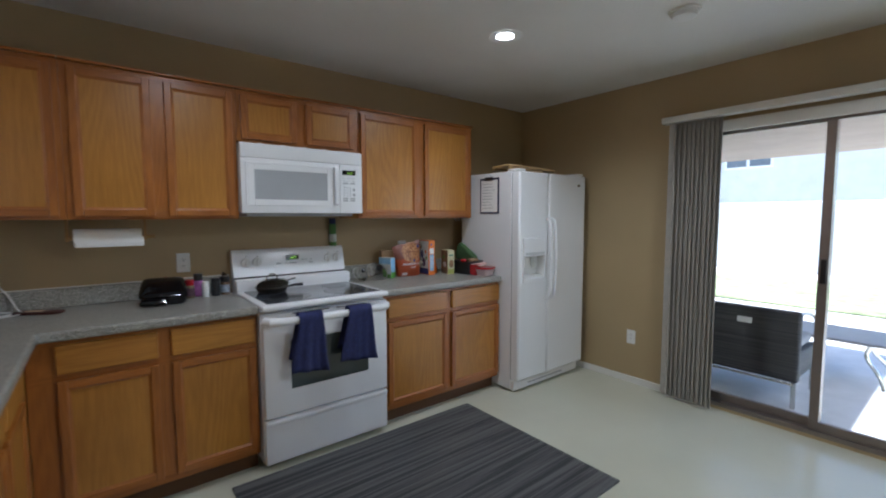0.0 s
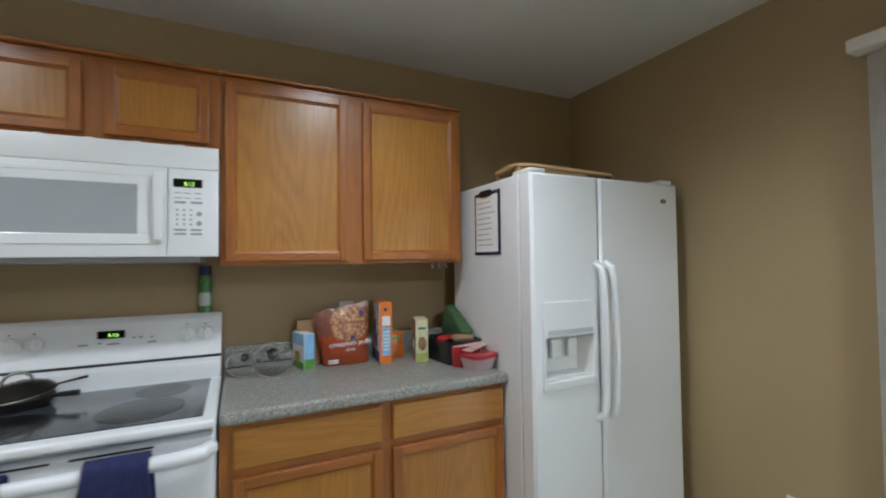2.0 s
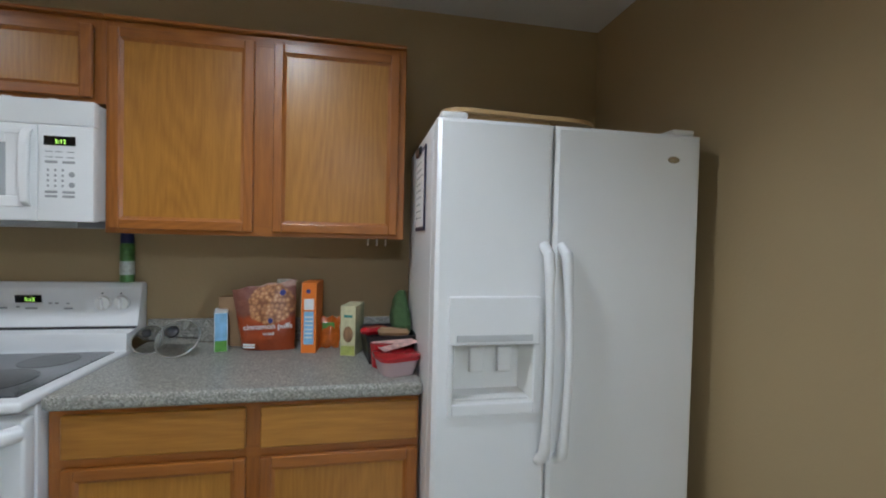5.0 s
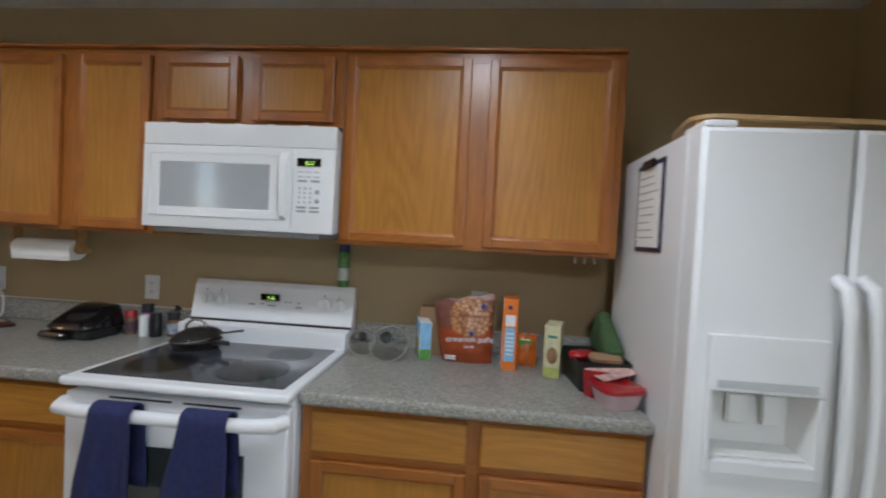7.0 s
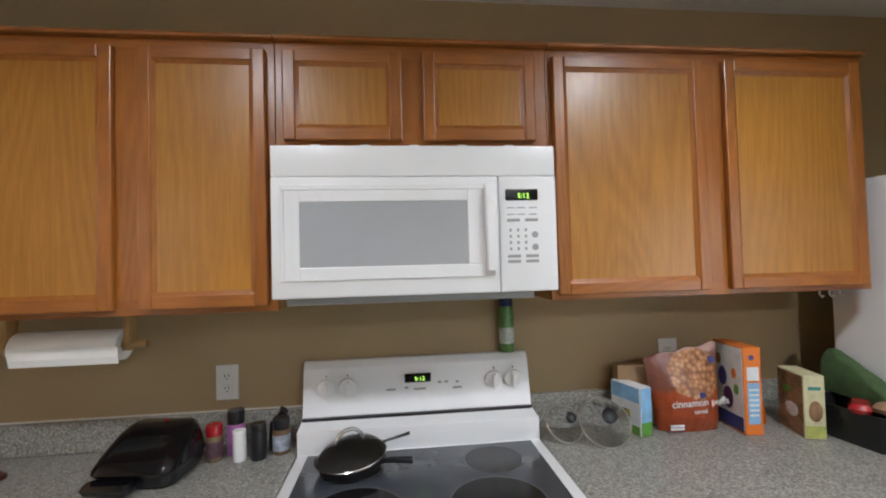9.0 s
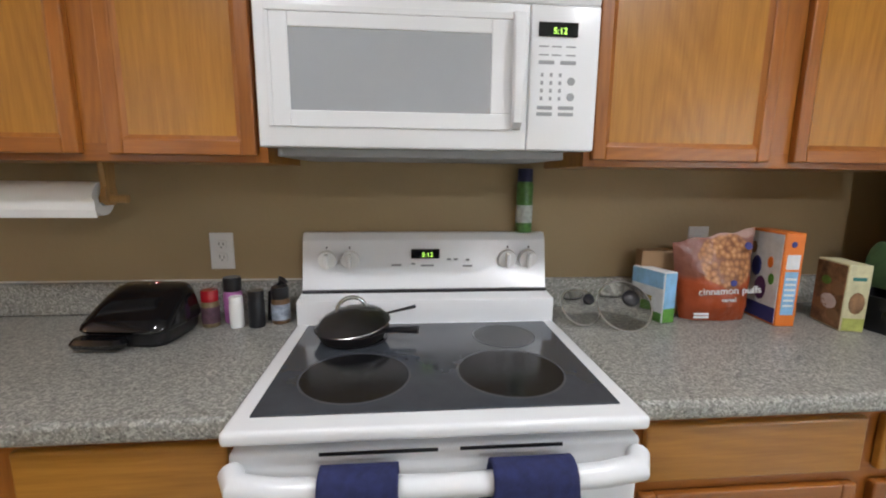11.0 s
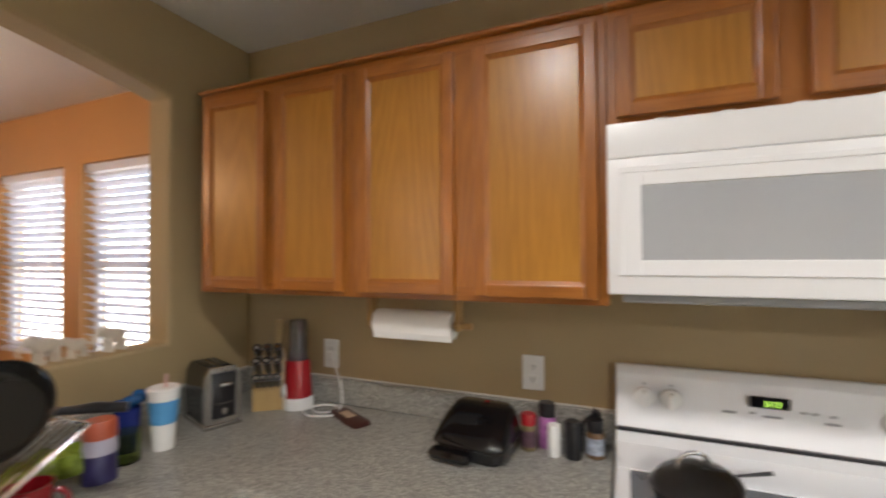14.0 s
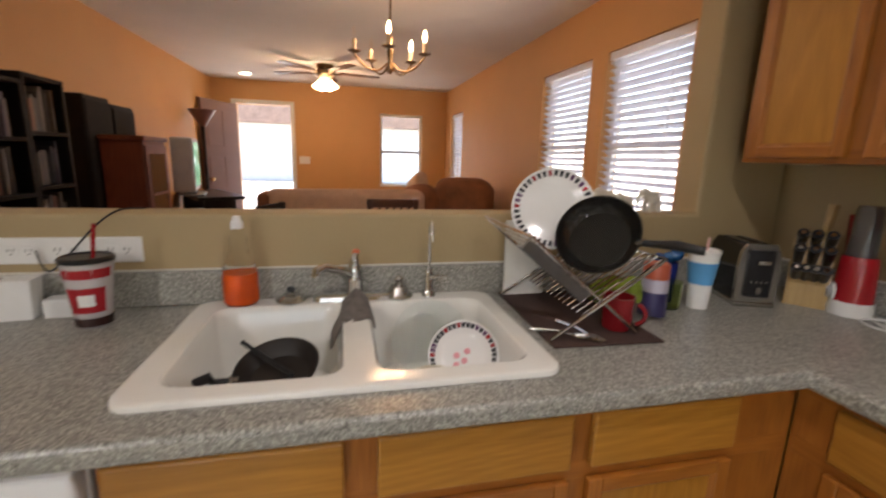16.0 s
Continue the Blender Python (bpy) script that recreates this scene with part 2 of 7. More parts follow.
BLIND.node_tree.links.new(both.outputs[0], BLIND.node_tree.nodes["Material Output"].inputs[0])
VBLIND = plain("taupe_vertical_blind", (0.46, 0.44, 0.40), 0.7, var=0.1, scale=20)
CHERRY = oak("cherry_veneer", 2, (0.085, 0.018, 0.009), (0.17, 0.042, 0.018), 0.5)
CHERRY.node_tree.nodes["Principled BSDF"].inputs["Coat Weight"].default_value = 0.05
BLACKWOOD = plain("black_stained_wood", (0.007, 0.005, 0.005), 0.6, var=0.3)
BLACKWOOD.node_tree.nodes["Principled BSDF"].inputs["Specular IOR Level"].default_value = 0.2
DARKWOOD = oak("dark_brown_wood", 0, (0.035, 0.014, 0.008), (0.08, 0.03, 0.016))
RED_PL = plain("red_plastic", (0.36, 0.012, 0.018), 0.25, coat=0.3)
BRONZE = plain("antique_bronze", (0.20, 0.14, 0.08), 0.35, 0.9)
RUG = ribbed("grey_striped_mat", (0.045, 0.046, 0.049), (0.125, 0.125, 0.125), 1, 38.0)
WICKER = ribbed("dark_woven_wicker", (0.02, 0.02, 0.022), (0.06, 0.058, 0.056), 2, 90.0, 0.7)


# ---- mesh helpers ----
def part(name, bm, material, parent=None, label="", smooth=False):
    """One mesh object out of a bmesh, in its parent's own space."""
    me = bpy.data.meshes.new(name)
    bmesh.ops.recalc_face_normals(bm, faces=bm.faces)
    bm.to_mesh(me)
    bm.free()
    me.materials.append(material)
    if smooth:
        me.shade_smooth()
        me.set_sharp_from_angle(angle=radians(38))
    ob = new(name, me)
    ob.parent = parent
    if label:
        tagged(ob, label)
    return ob


def thing(name, label, category, x=0, y=0, z=0, rz=0, group=""):
    ob = new(name)
    ob.empty_display_size = 0.05
    ob.matrix_basis = pose(x, y, z, 0, 0, rz)
    return tagged(ob, label, category, group)


def setting(name, bm, material, label="", category="", smooth=False):
    return tagged(part(name, bm, material, None, label, smooth), category=category, kind="structure")


def single(name, bm, material, label, category, m=None, smooth=True, group=""):
    ob = part(name, bm, material, None, label, smooth)
    if m is not None:
        ob.matrix_basis = m
    return tagged(ob, category=category, group=group)


def box(bm, x0, x1, y0, y1, z0, z1, bevel=0.0, seg=2):
    g = bmesh.ops.create_cube(bm, size=1, matrix=Matrix.Translation(((x0 + x1) / 2, (y0 + y1) / 2, (z0 + z1) / 2)) @ Matrix.Diagonal((abs(x1 - x0), abs(y1 - y0), abs(z1 - z0), 1)))
    if bevel:
        es = list({e for v in g["verts"] for e in v.link_edges})
        bmesh.ops.bevel(bm, geom=es, offset=bevel, segments=seg, profile=0.5, affect="EDGES")
    return bm


def boxed(x0, x1, y0, y1, z0, z1, bevel=0.0, seg=2):
    return box(bmesh.new(), x0, x1, y0, y1, z0, z1, bevel, seg)


def lathe(bm, profile, seg=28, m=Matrix()):
    """A turned shape round z from (radius, height) pairs."""
    rings = []
    for r, z in profile:
        if r < 1e-5:
            rings.append([bm.verts.new(m @ Vector((0, 0, z)))])
        else:
            rings.append([bm.verts.new(m @ Vector((r * math.cos(2 * math.pi * k / seg), r * math.sin(2 * math.pi * k / seg), z))) for k in range(seg)])
    for a, b in zip(rings, rings[1:]):
        for k in range(seg):
            j = (k + 1) % seg
            if len(a) == 1 and len(b) == 1:
                continue
            if len(a) == 1:
                bm.faces.new((a[0], b[k], b[j]))
            elif len(b) == 1:
                bm.faces.new((a[k], a[j], b[0]))
            else:
                bm.faces.new((a[k], a[j], b[j], b[k]))
    return bm


def turned(profile, seg=28, m=Matrix()):
    return lathe(bmesh.new(), profile, seg, m)


def tube(bm, pts, r, seg=10, closed=False):
    """A round bar along a line of points; r may be a list."""
    pts = [Vector(p) for p in pts]
    n = len(pts)
    rs = r if isinstance(r, (list, tuple)) else [r] * n
    rings, up = [], None
    for i, p in enumerate(pts):
        a = pts[i - 1] if (i or closed) else p
        b = pts[(i + 1) % n] if (i < n - 1 or closed) else p
        d = (b - a).normalized()
        if up is None:
            up = d.orthogonal().normalized()
        up = (up - d * up.dot(d)).normalized()
        side = d.cross(up)
        rings.append([bm.verts.new(p + rs[i] * (math.cos(2 * math.pi * k / seg) * up + math.sin(2 * math.pi * k / seg) * side)) for k in range(seg)])
    for i in range(n if closed else n - 1):
        a, b = rings[i], rings[(i + 1) % n]
        for k in range(seg):
            j = (k + 1) % seg
            bm.faces.new((a[k], a[j], b[j], b[k]))
    if not closed:
        bm.faces.new(rings[0][::-1])
        bm.faces.new(rings[-1])
    return bm


def piped(pts, r, seg=10, closed=False):
    return tube(bmesh.new(), pts, r, seg, closed)


def arc(c, r, a0, a1, n, ax=(1, 0, 0), ay=(0, 0, 1)):
    c, ax, ay = Vector(c), Vector(ax), Vector(ay)
    return [c + r * (math.cos(radians(a0 + (a1 - a0) * k / n)) * ax + math.sin(radians(a0 + (a1 - a0) * k / n)) * ay) for k in range(n + 1)]


def rrect(x0, x1, y0, y1, r, z, n=5):
    pts = []
    for cx, cy, a in ((x1 - r, y1 - r, 0), (x0 + r, y1 - r, 90), (x0 + r, y0 + r, 180), (x1 - r, y0 + r, 270)):
        for k in range(n + 1):
            t = radians(a + 90 * k / n)
            pts.append((cx + r * math.cos(t), cy + r * math.sin(t), z))
    return pts


def loft(bm, rings, cap0=False, cap1=True):
    vs = [[bm.verts.new(p) for p in ring] for ring in rings]
    for a, b in zip(vs, vs[1:]):
        for k in range(len(a)):
            j = (k + 1) % len(a)
            bm.faces.new((a[k], a[j], b[j], b[k]))
    if cap0:
        bm.faces.new(vs[0])
    if cap1:
        bm.faces.new(vs[-1])
    return bm


def wall_with_holes(name, axis, at, thick, lo, hi, z0, z1, holes, material, label):
    """A wall of one thickness; holes are (lo, hi, z0, z1) along it."""
    bm = bmesh.new()
    us = sorted({lo, hi, *(h[0] for h in holes), *(h[1] for h in holes)})
    zs = sorted({z0, z1, *(h[2] for h in holes), *(h[3] for h in holes)})
    n, m = len(us) - 1, len(zs) - 1
    solid = [[not any(h[0] <= (us[i] + us[i + 1]) / 2 <= h[1] and h[2] <= (zs[j] + zs[j + 1]) / 2 <= h[3] for h in holes) for j in range(m)] for i in range(n)]
    made = {}

    def vert(i, j, s):
        if (i, j, s) not in made:
            d = at + thick * s
            made[i, j, s] = bm.verts.new((d, us[i], zs[j]) if axis == "x" else (us[i], d, zs[j]))
        return made[i, j, s]

    for i in range(n):
        for j in range(m):
            if not solid[i][j]:
                continue
            for s in (0, 1):
                bm.faces.new([vert(i, j, s), vert(i + 1, j, s), vert(i + 1, j + 1, s), vert(i, j + 1, s)])
            for di, dj, a, b in ((-1, 0, (i, j), (i, j + 1)), (1, 0, (i + 1, j), (i + 1, j + 1)), (0, -1, (i, j), (i + 1, j)), (0, 1, (i, j + 1), (i + 1, j + 1))):
                ii, jj = i + di, j + dj
                if not (0 <= ii < n and 0 <= jj < m and solid[ii][jj]):
                    bm.faces.new([vert(*a, 0), vert(*b, 0), vert(*b, 1), vert(*a, 1)])
    return setting(name, bm, material, label, "wall")


# ---- structure ----
NORTH, EAST, SOUTH = 3.47, 3.97, -1.6
HALF, FAR, LIVING_S = -0.33, -6.11, -0.03
KC, LC = 2.43, 2.39
SILL = 1.18
N_WINDOWS = [(-2.53, -1.79), (-1.61, -0.89)]
setting("floor", boxed(HALF - 0.13, EAST + 0.14, SOUTH - 0.14, NORTH + 0.14, -0.12, 0.0), FLOOR, "pale cream vinyl kitchen floor", "floor")
setting("floor_living_room", boxed(FAR - 0.14, HALF - 0.13, SOUTH - 0.14, NORTH + 0.14, -0.12, 0.0), CARPET, "beige carpet in the living room", "floor")
setting("ceiling", boxed(HALF - 0.13, EAST + 0.14, SOUTH - 0.14, NORTH + 0.14, KC, KC + 0.15), CEIL, "white textured kitchen ceiling", "ceiling")
setting("ceiling_living_room", boxed(FAR - 0.14, HALF - 0.13, SOUTH - 0.14, NORTH + 0.14, LC, LC + 0.19), CEIL, "white textured living room ceiling", "ceiling")
wall_with_holes("wall_north", "y", NORTH, 0.14, HALF - 0.13, EAST + 0.14, 0.0, 2.43, [], WALL, "tan painted wall behind the range")
wall_with_holes("wall_dining", "y", NORTH, 0.14, FAR - 0.14, HALF - 0.13, 0.0, 2.39, [(a, b, 0.92, 2.04) for a, b in N_WINDOWS] + [(-5.72, -5.08, 0.87, 2.0)], WALL_L, "orange tan painted wall with blinded windows")
wall_with_holes("wall_east", "x", EAST, 0.14, SOUTH - 0.14, NORTH, 0.0, 2.43, [(0.16, 1.93, 0.02, 2.04)], WALL, "tan painted wall with the patio door")
wall_with_holes("wall_west", "x", FAR - 0.14, 0.14, SOUTH - 0.14, NORTH, 0.0, 2.39, [(0.30, 1.06, 0.0, 2.05), (2.40, 3.08, 0.87, 2.01)], WALL_L, "tan painted wall with the front door")
wall_with_holes("wall_south", "y", SOUTH - 0.14, 0.14, HALF - 0.13, EAST, 0.0, 2.43, [], WALL, "plain tan wall closing the kitchen")
wall_with_holes("wall_living_south", "y", LIVING_S - 0.14, 0.14, FAR, HALF - 0.55, 0.0, 2.39, [], WALL_L, "plain tan living room wall")
wall_with_holes("wall_entry", "x", HALF - 0.13, 0.13, SOUTH, 0.15, 0.0, 2.39, [], WALL_L, "plain tan wall beside the passage")
# pass-through between kitchen and dining side: half wall, stub, beam
def arch(y):
    return 2.10 + 0.16 * max(0.0, 1 - ((y - 1.6) / 1.5) ** 2)


bm = bmesh.new()
outline = [(0.15, 0.0), (NORTH, 0.0), (NORTH, 2.43), (0.15, 2.43), (0.15, 2.10)]
outline += [(0.15 + 2.95 * k / 24, arch(0.15 + 2.95 * k / 24)) for k in range(1, 25)] + [(3.10, SILL), (0.15, SILL)]
va = [bm.verts.new((HALF - 0.13, y, z)) for y, z in outline]
vb = [bm.verts.new((HALF, y, z)) for y, z in outline]
bm.faces.new(va)
bm.faces.new(vb)
for k in range(len(outline)):
    j = (k + 1) % len(outline)
    bm.faces.new((va[k], va[j], vb[j], vb[k]))
pw = setting("wall_pass_through", bm, WALL, "tan half wall with rounded ledge under an arched opening", "wall", True)
bv = pw.modifiers.new("edge", "BEVEL")
bv.width, bv.segments, bv.limit_method, bv.angle_limit = 0.014, 4, "ANGLE", radians(50)
for nm, dims in (("baseboard_east", (EAST - 0.012, EAST, 1.99, NORTH, 0.0, 0.055)), ("baseboard_east_south", (EAST - 0.012, EAST, SOUTH, 0.10, 0.0, 0.055)), ("baseboard_west", (FAR, FAR + 0.012, 1.13, NORTH, 0.0, 0.075))):
    setting(nm, boxed(*dims, 0.004), BASEB, "low white painted baseboard", "baseboard")


# ---- window and door units ----
def blind_window(name, axis, at, lo, hi, z0, z1, drop, inward):
    """A white sash window in its wall, with a faux-wood blind lowered by the part drop."""
    w = thing(name, "white sash window with a slatted blind, bright daylight outside", "window", *((at, lo, z0) if axis == "x" else (lo, at, z0)), 0)
    tagged(w, kind="structure")
    span = hi - lo
    h = z1 - z0

    def put(u0, u1, d0, d1, a, b, bev=0.003):
        d0, d1 = d0 * inward, d1 * inward
        return boxed(min(d0, d1), max(d0, d1), u0, u1, a, b, bev) if axis == "x" else boxed(u0, u1, min(d0, d1), max(d0, d1), a, b, bev)

    fr = put(0, span, 0.07, 0.10, 0, 0.04)
    for args in ((0, span, 0.07, 0.10, h - 0.04, h), (0, 0.04, 0.07, 0.10, 0.04, h - 0.04), (span - 0.04, span, 0.07, 0.10, 0.04, h - 0.04)):
        d0, d1 = args[2] * inward, args[3] * inward
        box(fr, *((min(d0, d1), max(d0, d1), args[0], args[1]) if axis == "x" else (args[0], args[1], min(d0, d1), max(d0, d1))), args[4], args[5], 0.003)
    part("window_frame", fr, BASEB, w)
    part("meeting_rail", put(0.04, span - 0.04, 0.065, 0.095, h * 0.47, h * 0.47 + 0.04), PLASTIC_G if axis == "x" else BASEB, w)
    for a, b in ((0.04, h * 0.47), (h * 0.47 + 0.04, h - 0.04)):
        g = part("pane", put(0.04, span - 0.04, 0.083, 0.087, a, b, 0), PANE, w)
        g.visible_shadow = False
    part("window_sill", put(-0.0, span, 0.0, 0.068, 0.0, 0.012), BASEB, w)
    if drop:
        part("headrail", put(0.006, span - 0.006, 0.012, 0.06, h - 0.05, h - 0.004), BLIND, w)
        n = int((h * drop - 0.07) / 0.045)
        tilt = radians(32)
        for k in range(n):
            z = h - 0.075 - k * 0.045
            bm = bmesh.new()
            c, s = 0.024 * math.cos(tilt), 0.024 * math.sin(tilt)
            top = []
            for u in (0.012, span - 0.012):
                for dd, dz in ((-c, s), (0, 0.004), (c, -s), (c, -s - 0.003), (0, 0.001), (-c, s - 0.003)):
                    d = (0.036 + dd) * inward
                    top.append(bm.verts.new((d, u, z + dz) if axis == "x" else (u, d, z + dz)))
            for i in range(6):
                j = (i + 1) % 6
                bm.faces.new((top[i], top[j], top[6 + j], top[6 + i]))
            bm.faces.new(top[:6])
            bm.faces.new(top[6:])
            part("slat", bm, BLIND, w)
        zb = h - 0.075 - n * 0.045
        part("bottom_rail", put(0.012, span - 0.012, 0.016, 0.056, zb - 0.012, zb + 0.012), BLIND, w)
        for u in (span * 0.18, span * 0.82):
            part("ladder_cord", put(u - 0.0015, u + 0.0015, 0.008, 0.011, zb, h - 0.05, 0), BLIND, w)
    return w


for k, (a, b) in enumerate(N_WINDOWS):
    blind_window("window_%d" % (k + 1), "y", NORTH, a, b, 0.92, 2.04, 1.0, 1)
blind_window("window_3", "y", NORTH, -5.72, -5.08, 0.87, 2.0, 1.0, 1)
blind_window("window_4", "x", FAR, 2.40, 3.08, 0.87, 2.01, 0.0, -1)

# patio sliding door
sl = tagged(thing("door_1", "aluminium sliding patio door, closed, bright yard outside", "door", EAST, 0.16, 0.02), kind="structure")
W_S, H_S = 1.77, 2.02
fr = boxed(0.0, 0.10, 0, W_S, 0, 0.03, 0.003)
box(fr, 0.0, 0.10, 0, W_S, H_S - 0.035, H_S, 0.003)
box(fr, 0.0, 0.10, 0, 0.035, 0.03, H_S - 0.035, 0.003)
box(fr, 0.0, 0.10, W_S - 0.035, W_S, 0.03, H_S - 0.035, 0.003)
part("outer_frame", fr, ALU, sl)
for nm, lo, hi, d in (("sliding_panel", 0.035, 0.945, 0.02), ("fixed_panel", 0.895, 1.735, 0.06)):
    bm = boxed(d, d + 0.032, lo, hi, 0.03, 0.085, 0.004)
    box(bm, d, d + 0.032, lo, hi, H_S - 0.09, H_S - 0.035, 0.004)
    box(bm, d, d + 0.032, lo, lo + 0.05, 0.085, H_S - 0.09, 0.004)
    box(bm, d, d + 0.032, hi - 0.05, hi, 0.085, H_S - 0.09, 0.004)
    p = part(nm, bm, ALU, sl)
    g = part("pane", boxed(d + 0.013, d + 0.018, lo + 0.05, hi - 0.05, 0.085, H_S - 0.09), PANE, p)
    g.visible_shadow = False
    if nm == "sliding_panel":
        part("latch", boxed(d - 0.012, d, hi - 0.042, hi - 0.012, 0.95, 1.10, 0.005), BLACK, p)
trim = boxed(EAST - 0.018, EAST, 1.93, 1.975, 0.0, 2.04, 0.004)
setting("trim_door_side", trim, BASEB, "white painted casing beside the patio door", "trim")
setting("trim_door_side_far", boxed(EAST - 0.018, EAST, 0.11, 0.158, 0.0, 2.04, 0.004), BASEB, "white painted casing beside the patio door", "trim")
setting("trim_door_head", boxed(EAST - 0.018, EAST, 0.158, 1.93, 1.965, 2.04, 0.004), BASEB, "white painted head casing above the patio door", "trim")
vb = thing("vertical_blind", "taupe vertical blinds drawn aside beneath a white headrail", "blind", EAST - 0.10, 0.10, 2.06)
part("headrail", boxed(-0.02, 0.06, -0.02, 1.92, 0.0, 0.045, 0.006), BASEB, vb)
for k in range(11):
    y = 1.85 - 0.030 * k
    ang = radians(28 + random.uniform(-12, 12))
    bm = bmesh.new()
    dx, dy = 0.045 * math.sin(ang), 0.045 * math.cos(ang)
    vs = []
    for z in (-0.005, -2.04):
        for s, bow in ((-1, 0), (0, 0.012), (1, 0), (1, -0.0015), (0, 0.0105), (-1, -0.0015)):
            vs.append(bm.verts.new((0.02 + s * dx + bow * math.cos(ang), y + s * dy - bow * math.sin(ang), z)))
    for i in range(6):
        j = (i + 1) % 6
        bm.faces.new((vs[i], vs[j], vs[6 + j], vs[6 + i]))
    bm.faces.new(vs[:6])
    bm.faces.new(vs[6:])
    part("vane", bm, VBLIND, vb)

# front door, standing open into the room
fd = tagged(thing("door_2", "open panelled front door, brown in shade", "door", FAR + 0.02, 0.30, 0.0, 0), kind="structure")
DOORPAINT = plain("mauve_brown_door_paint", (0.15, 0.085, 0.07), 0.7)
leaf = boxed(0, 0.76, -0.022, 0.022, 0.01, 2.03, 0.003)
lf = part("leaf", leaf, DOORPAINT, fd)
lf.rotation_euler = (0, 0, radians(-22))
for zz in ((0.16, 0.72), (0.86, 1.28), (1.42, 1.9)):
    for xx in ((0.10, 0.35), (0.41, 0.67)):
        for s in (-1, 1):
            part("panel", boxed(xx[0], xx[1], s * 0.022, s * 0.028, zz[0], zz[1], 0.004), DOORPAINT, lf)
kb = piped([(0.70, 0.02, 0.98), (0.70, 0.07, 0.98)], 0.012)
lathe(kb, [(0, 0.05), (0.02, 0.055), (0.028, 0.075), (0.02, 0.095), (0, 0.10)], 16, pose(0.70, 0, 0.98, -90))
part("door_handle", kb, plain("brass", (0.5, 0.33, 0.12), 0.25, 1.0), lf)
tr = boxed(FAR, FAR + 0.016, 0.24, 0.30, 0, 2.11, 0.004)
box(tr, FAR, FAR + 0.016, 1.06, 1.12, 0, 2.11, 0.004)
box(tr, FAR, FAR + 0.016, 0.30, 1.06, 2.05, 2.11, 0.004)
setting("trim_front_door", tr, BASEB, "white painted front door casing", "trim")


# ---- cabinets ----
def door_leaf(parent, x0, x1, z0, z1, st=0.034):
    """A framed cabinet door with a sunk flat panel, standing 20 mm proud of y = 0."""
    d = part("door", boxed(x0 + st + 0.008, x1 - st - 0.008, -0.0095, -0.001, z0 + st + 0.008, z1 - st - 0.008), OAK_V, parent)
    part("stile", boxed(x0, x0 + st, -0.02, 0.0, z0, z1, 0.004), OAK_FRAME, d)
    part("stile", boxed(x1 - st, x1, -0.02, 0.0, z0, z1, 0.004), OAK_FRAME, d)
    part("rail", boxed(x0 + st, x1 - st, -0.0195, 0.0, z0, z0 + st, 0.003), OAK_RAIL, d)
    part("rail", boxed(x0 + st, x1 - st, -0.0195, 0.0, z1 - st, z1, 0.003), OAK_RAIL, d)
    # sloped moulding round the panel
    bm = bmesh.new()
    o = [(x0 + st - 0.001, z0 + st - 0.001), (x1 - st + 0.001, z0 + st - 0.001), (x1 - st + 0.001, z1 - st + 0.001), (x0 + st - 0.001, z1 - st + 0.001)]
    i = [(x0 + st + 0.012, z0 + st + 0.012), (x1 - st - 0.012, z0 + st + 0.012), (x1 - st - 0.012, z1 - st - 0.012), (x0 + st + 0.012, z1 - st - 0.012)]
    vo = [bm.verts.new((a, -0.0165, b)) for a, b in o]
    vi = [bm.verts.new((a, -0.008, b)) for a, b in i]
    vb = [bm.verts.new((a, -0.002, b)) for a, b in o]
    for k in range(4):
        j = (k + 1) % 4
        bm.faces.new((vo[k], vo[j], vi[j], vi[k]))
        bm.faces.new((vo[k], vo[j], vb[j], vb[k]))
    part("moulding", bm, OAK_FRAME, d)
    return d


def wall_cabinet(x0, x1, z0, z1, doors, label):
    c = thing("wall_cabinet", label, "cabinet", x0, 3.157, z0, 0, "oak wall cabinets")
    w, h = x1 - x0, z1 - z0
    part("body", boxed(0, w, 0.02, 0.31, 0, h, 0.002), OAK_V, c)
    part("face_stile", boxed(0, 0.035, 0, 0.02, 0, h, 0.0015), OAK_FRAME, c)
    part("face_stile", boxed(w - 0.035, w, 0, 0.02, 0, h, 0.0015), OAK_FRAME, c)
    for (a0, a1), (b0, b1) in zip(doors, doors[1:]):
        part("face_stile", boxed(a1 - x0 - 0.012, b0 - x0 + 0.012, 0, 0.02, 0, h, 0.0015), OAK_FRAME, c)
    part("face_rail", boxed(0.03, w - 0.03, -0.0005, 0.02, 0, 0.04, 0.0015), OAK_RAIL, c)
    part("face_rail", boxed(0.03, w - 0.03, -0.0005, 0.02, h - 0.04, h, 0.0015), OAK_RAIL, c)
    part("top_edge", boxed(0.0005, w - 0.0005, -0.022, 0.312, h, h + 0.013, 0.005, 3), OAK_RAIL, c)
    for a, b in doors:
        door_leaf(c, a - x0, b - x0, 0.016, h - 0.026)
    return c


TOPZ = 2.104
wall_cabinet(-0.235, 0.4395, 1.372, TOPZ, [(-0.205, 0.088), (0.135, 0.415)], "honey oak wall cabinet with two framed doors, closed")
wall_cabinet(0.4405, 1.1895, 1.372, TOPZ, [(0.468, 0.786), (0.846, 1.168)], "honey oak wall cabinet with two doors above the paper towels")
wall_cabinet(1.1905, 1.9495, 1.815, TOPZ, [(1.212, 1.533), (1.592, 1.914)], "short honey oak cabinet above the microwave")
wall_cabinet(1.9505, 2.985, 1.372, TOPZ, [(1.966, 2.433), (2.50, 2.958)], "wide honey oak wall cabinet beside the refrigerator")


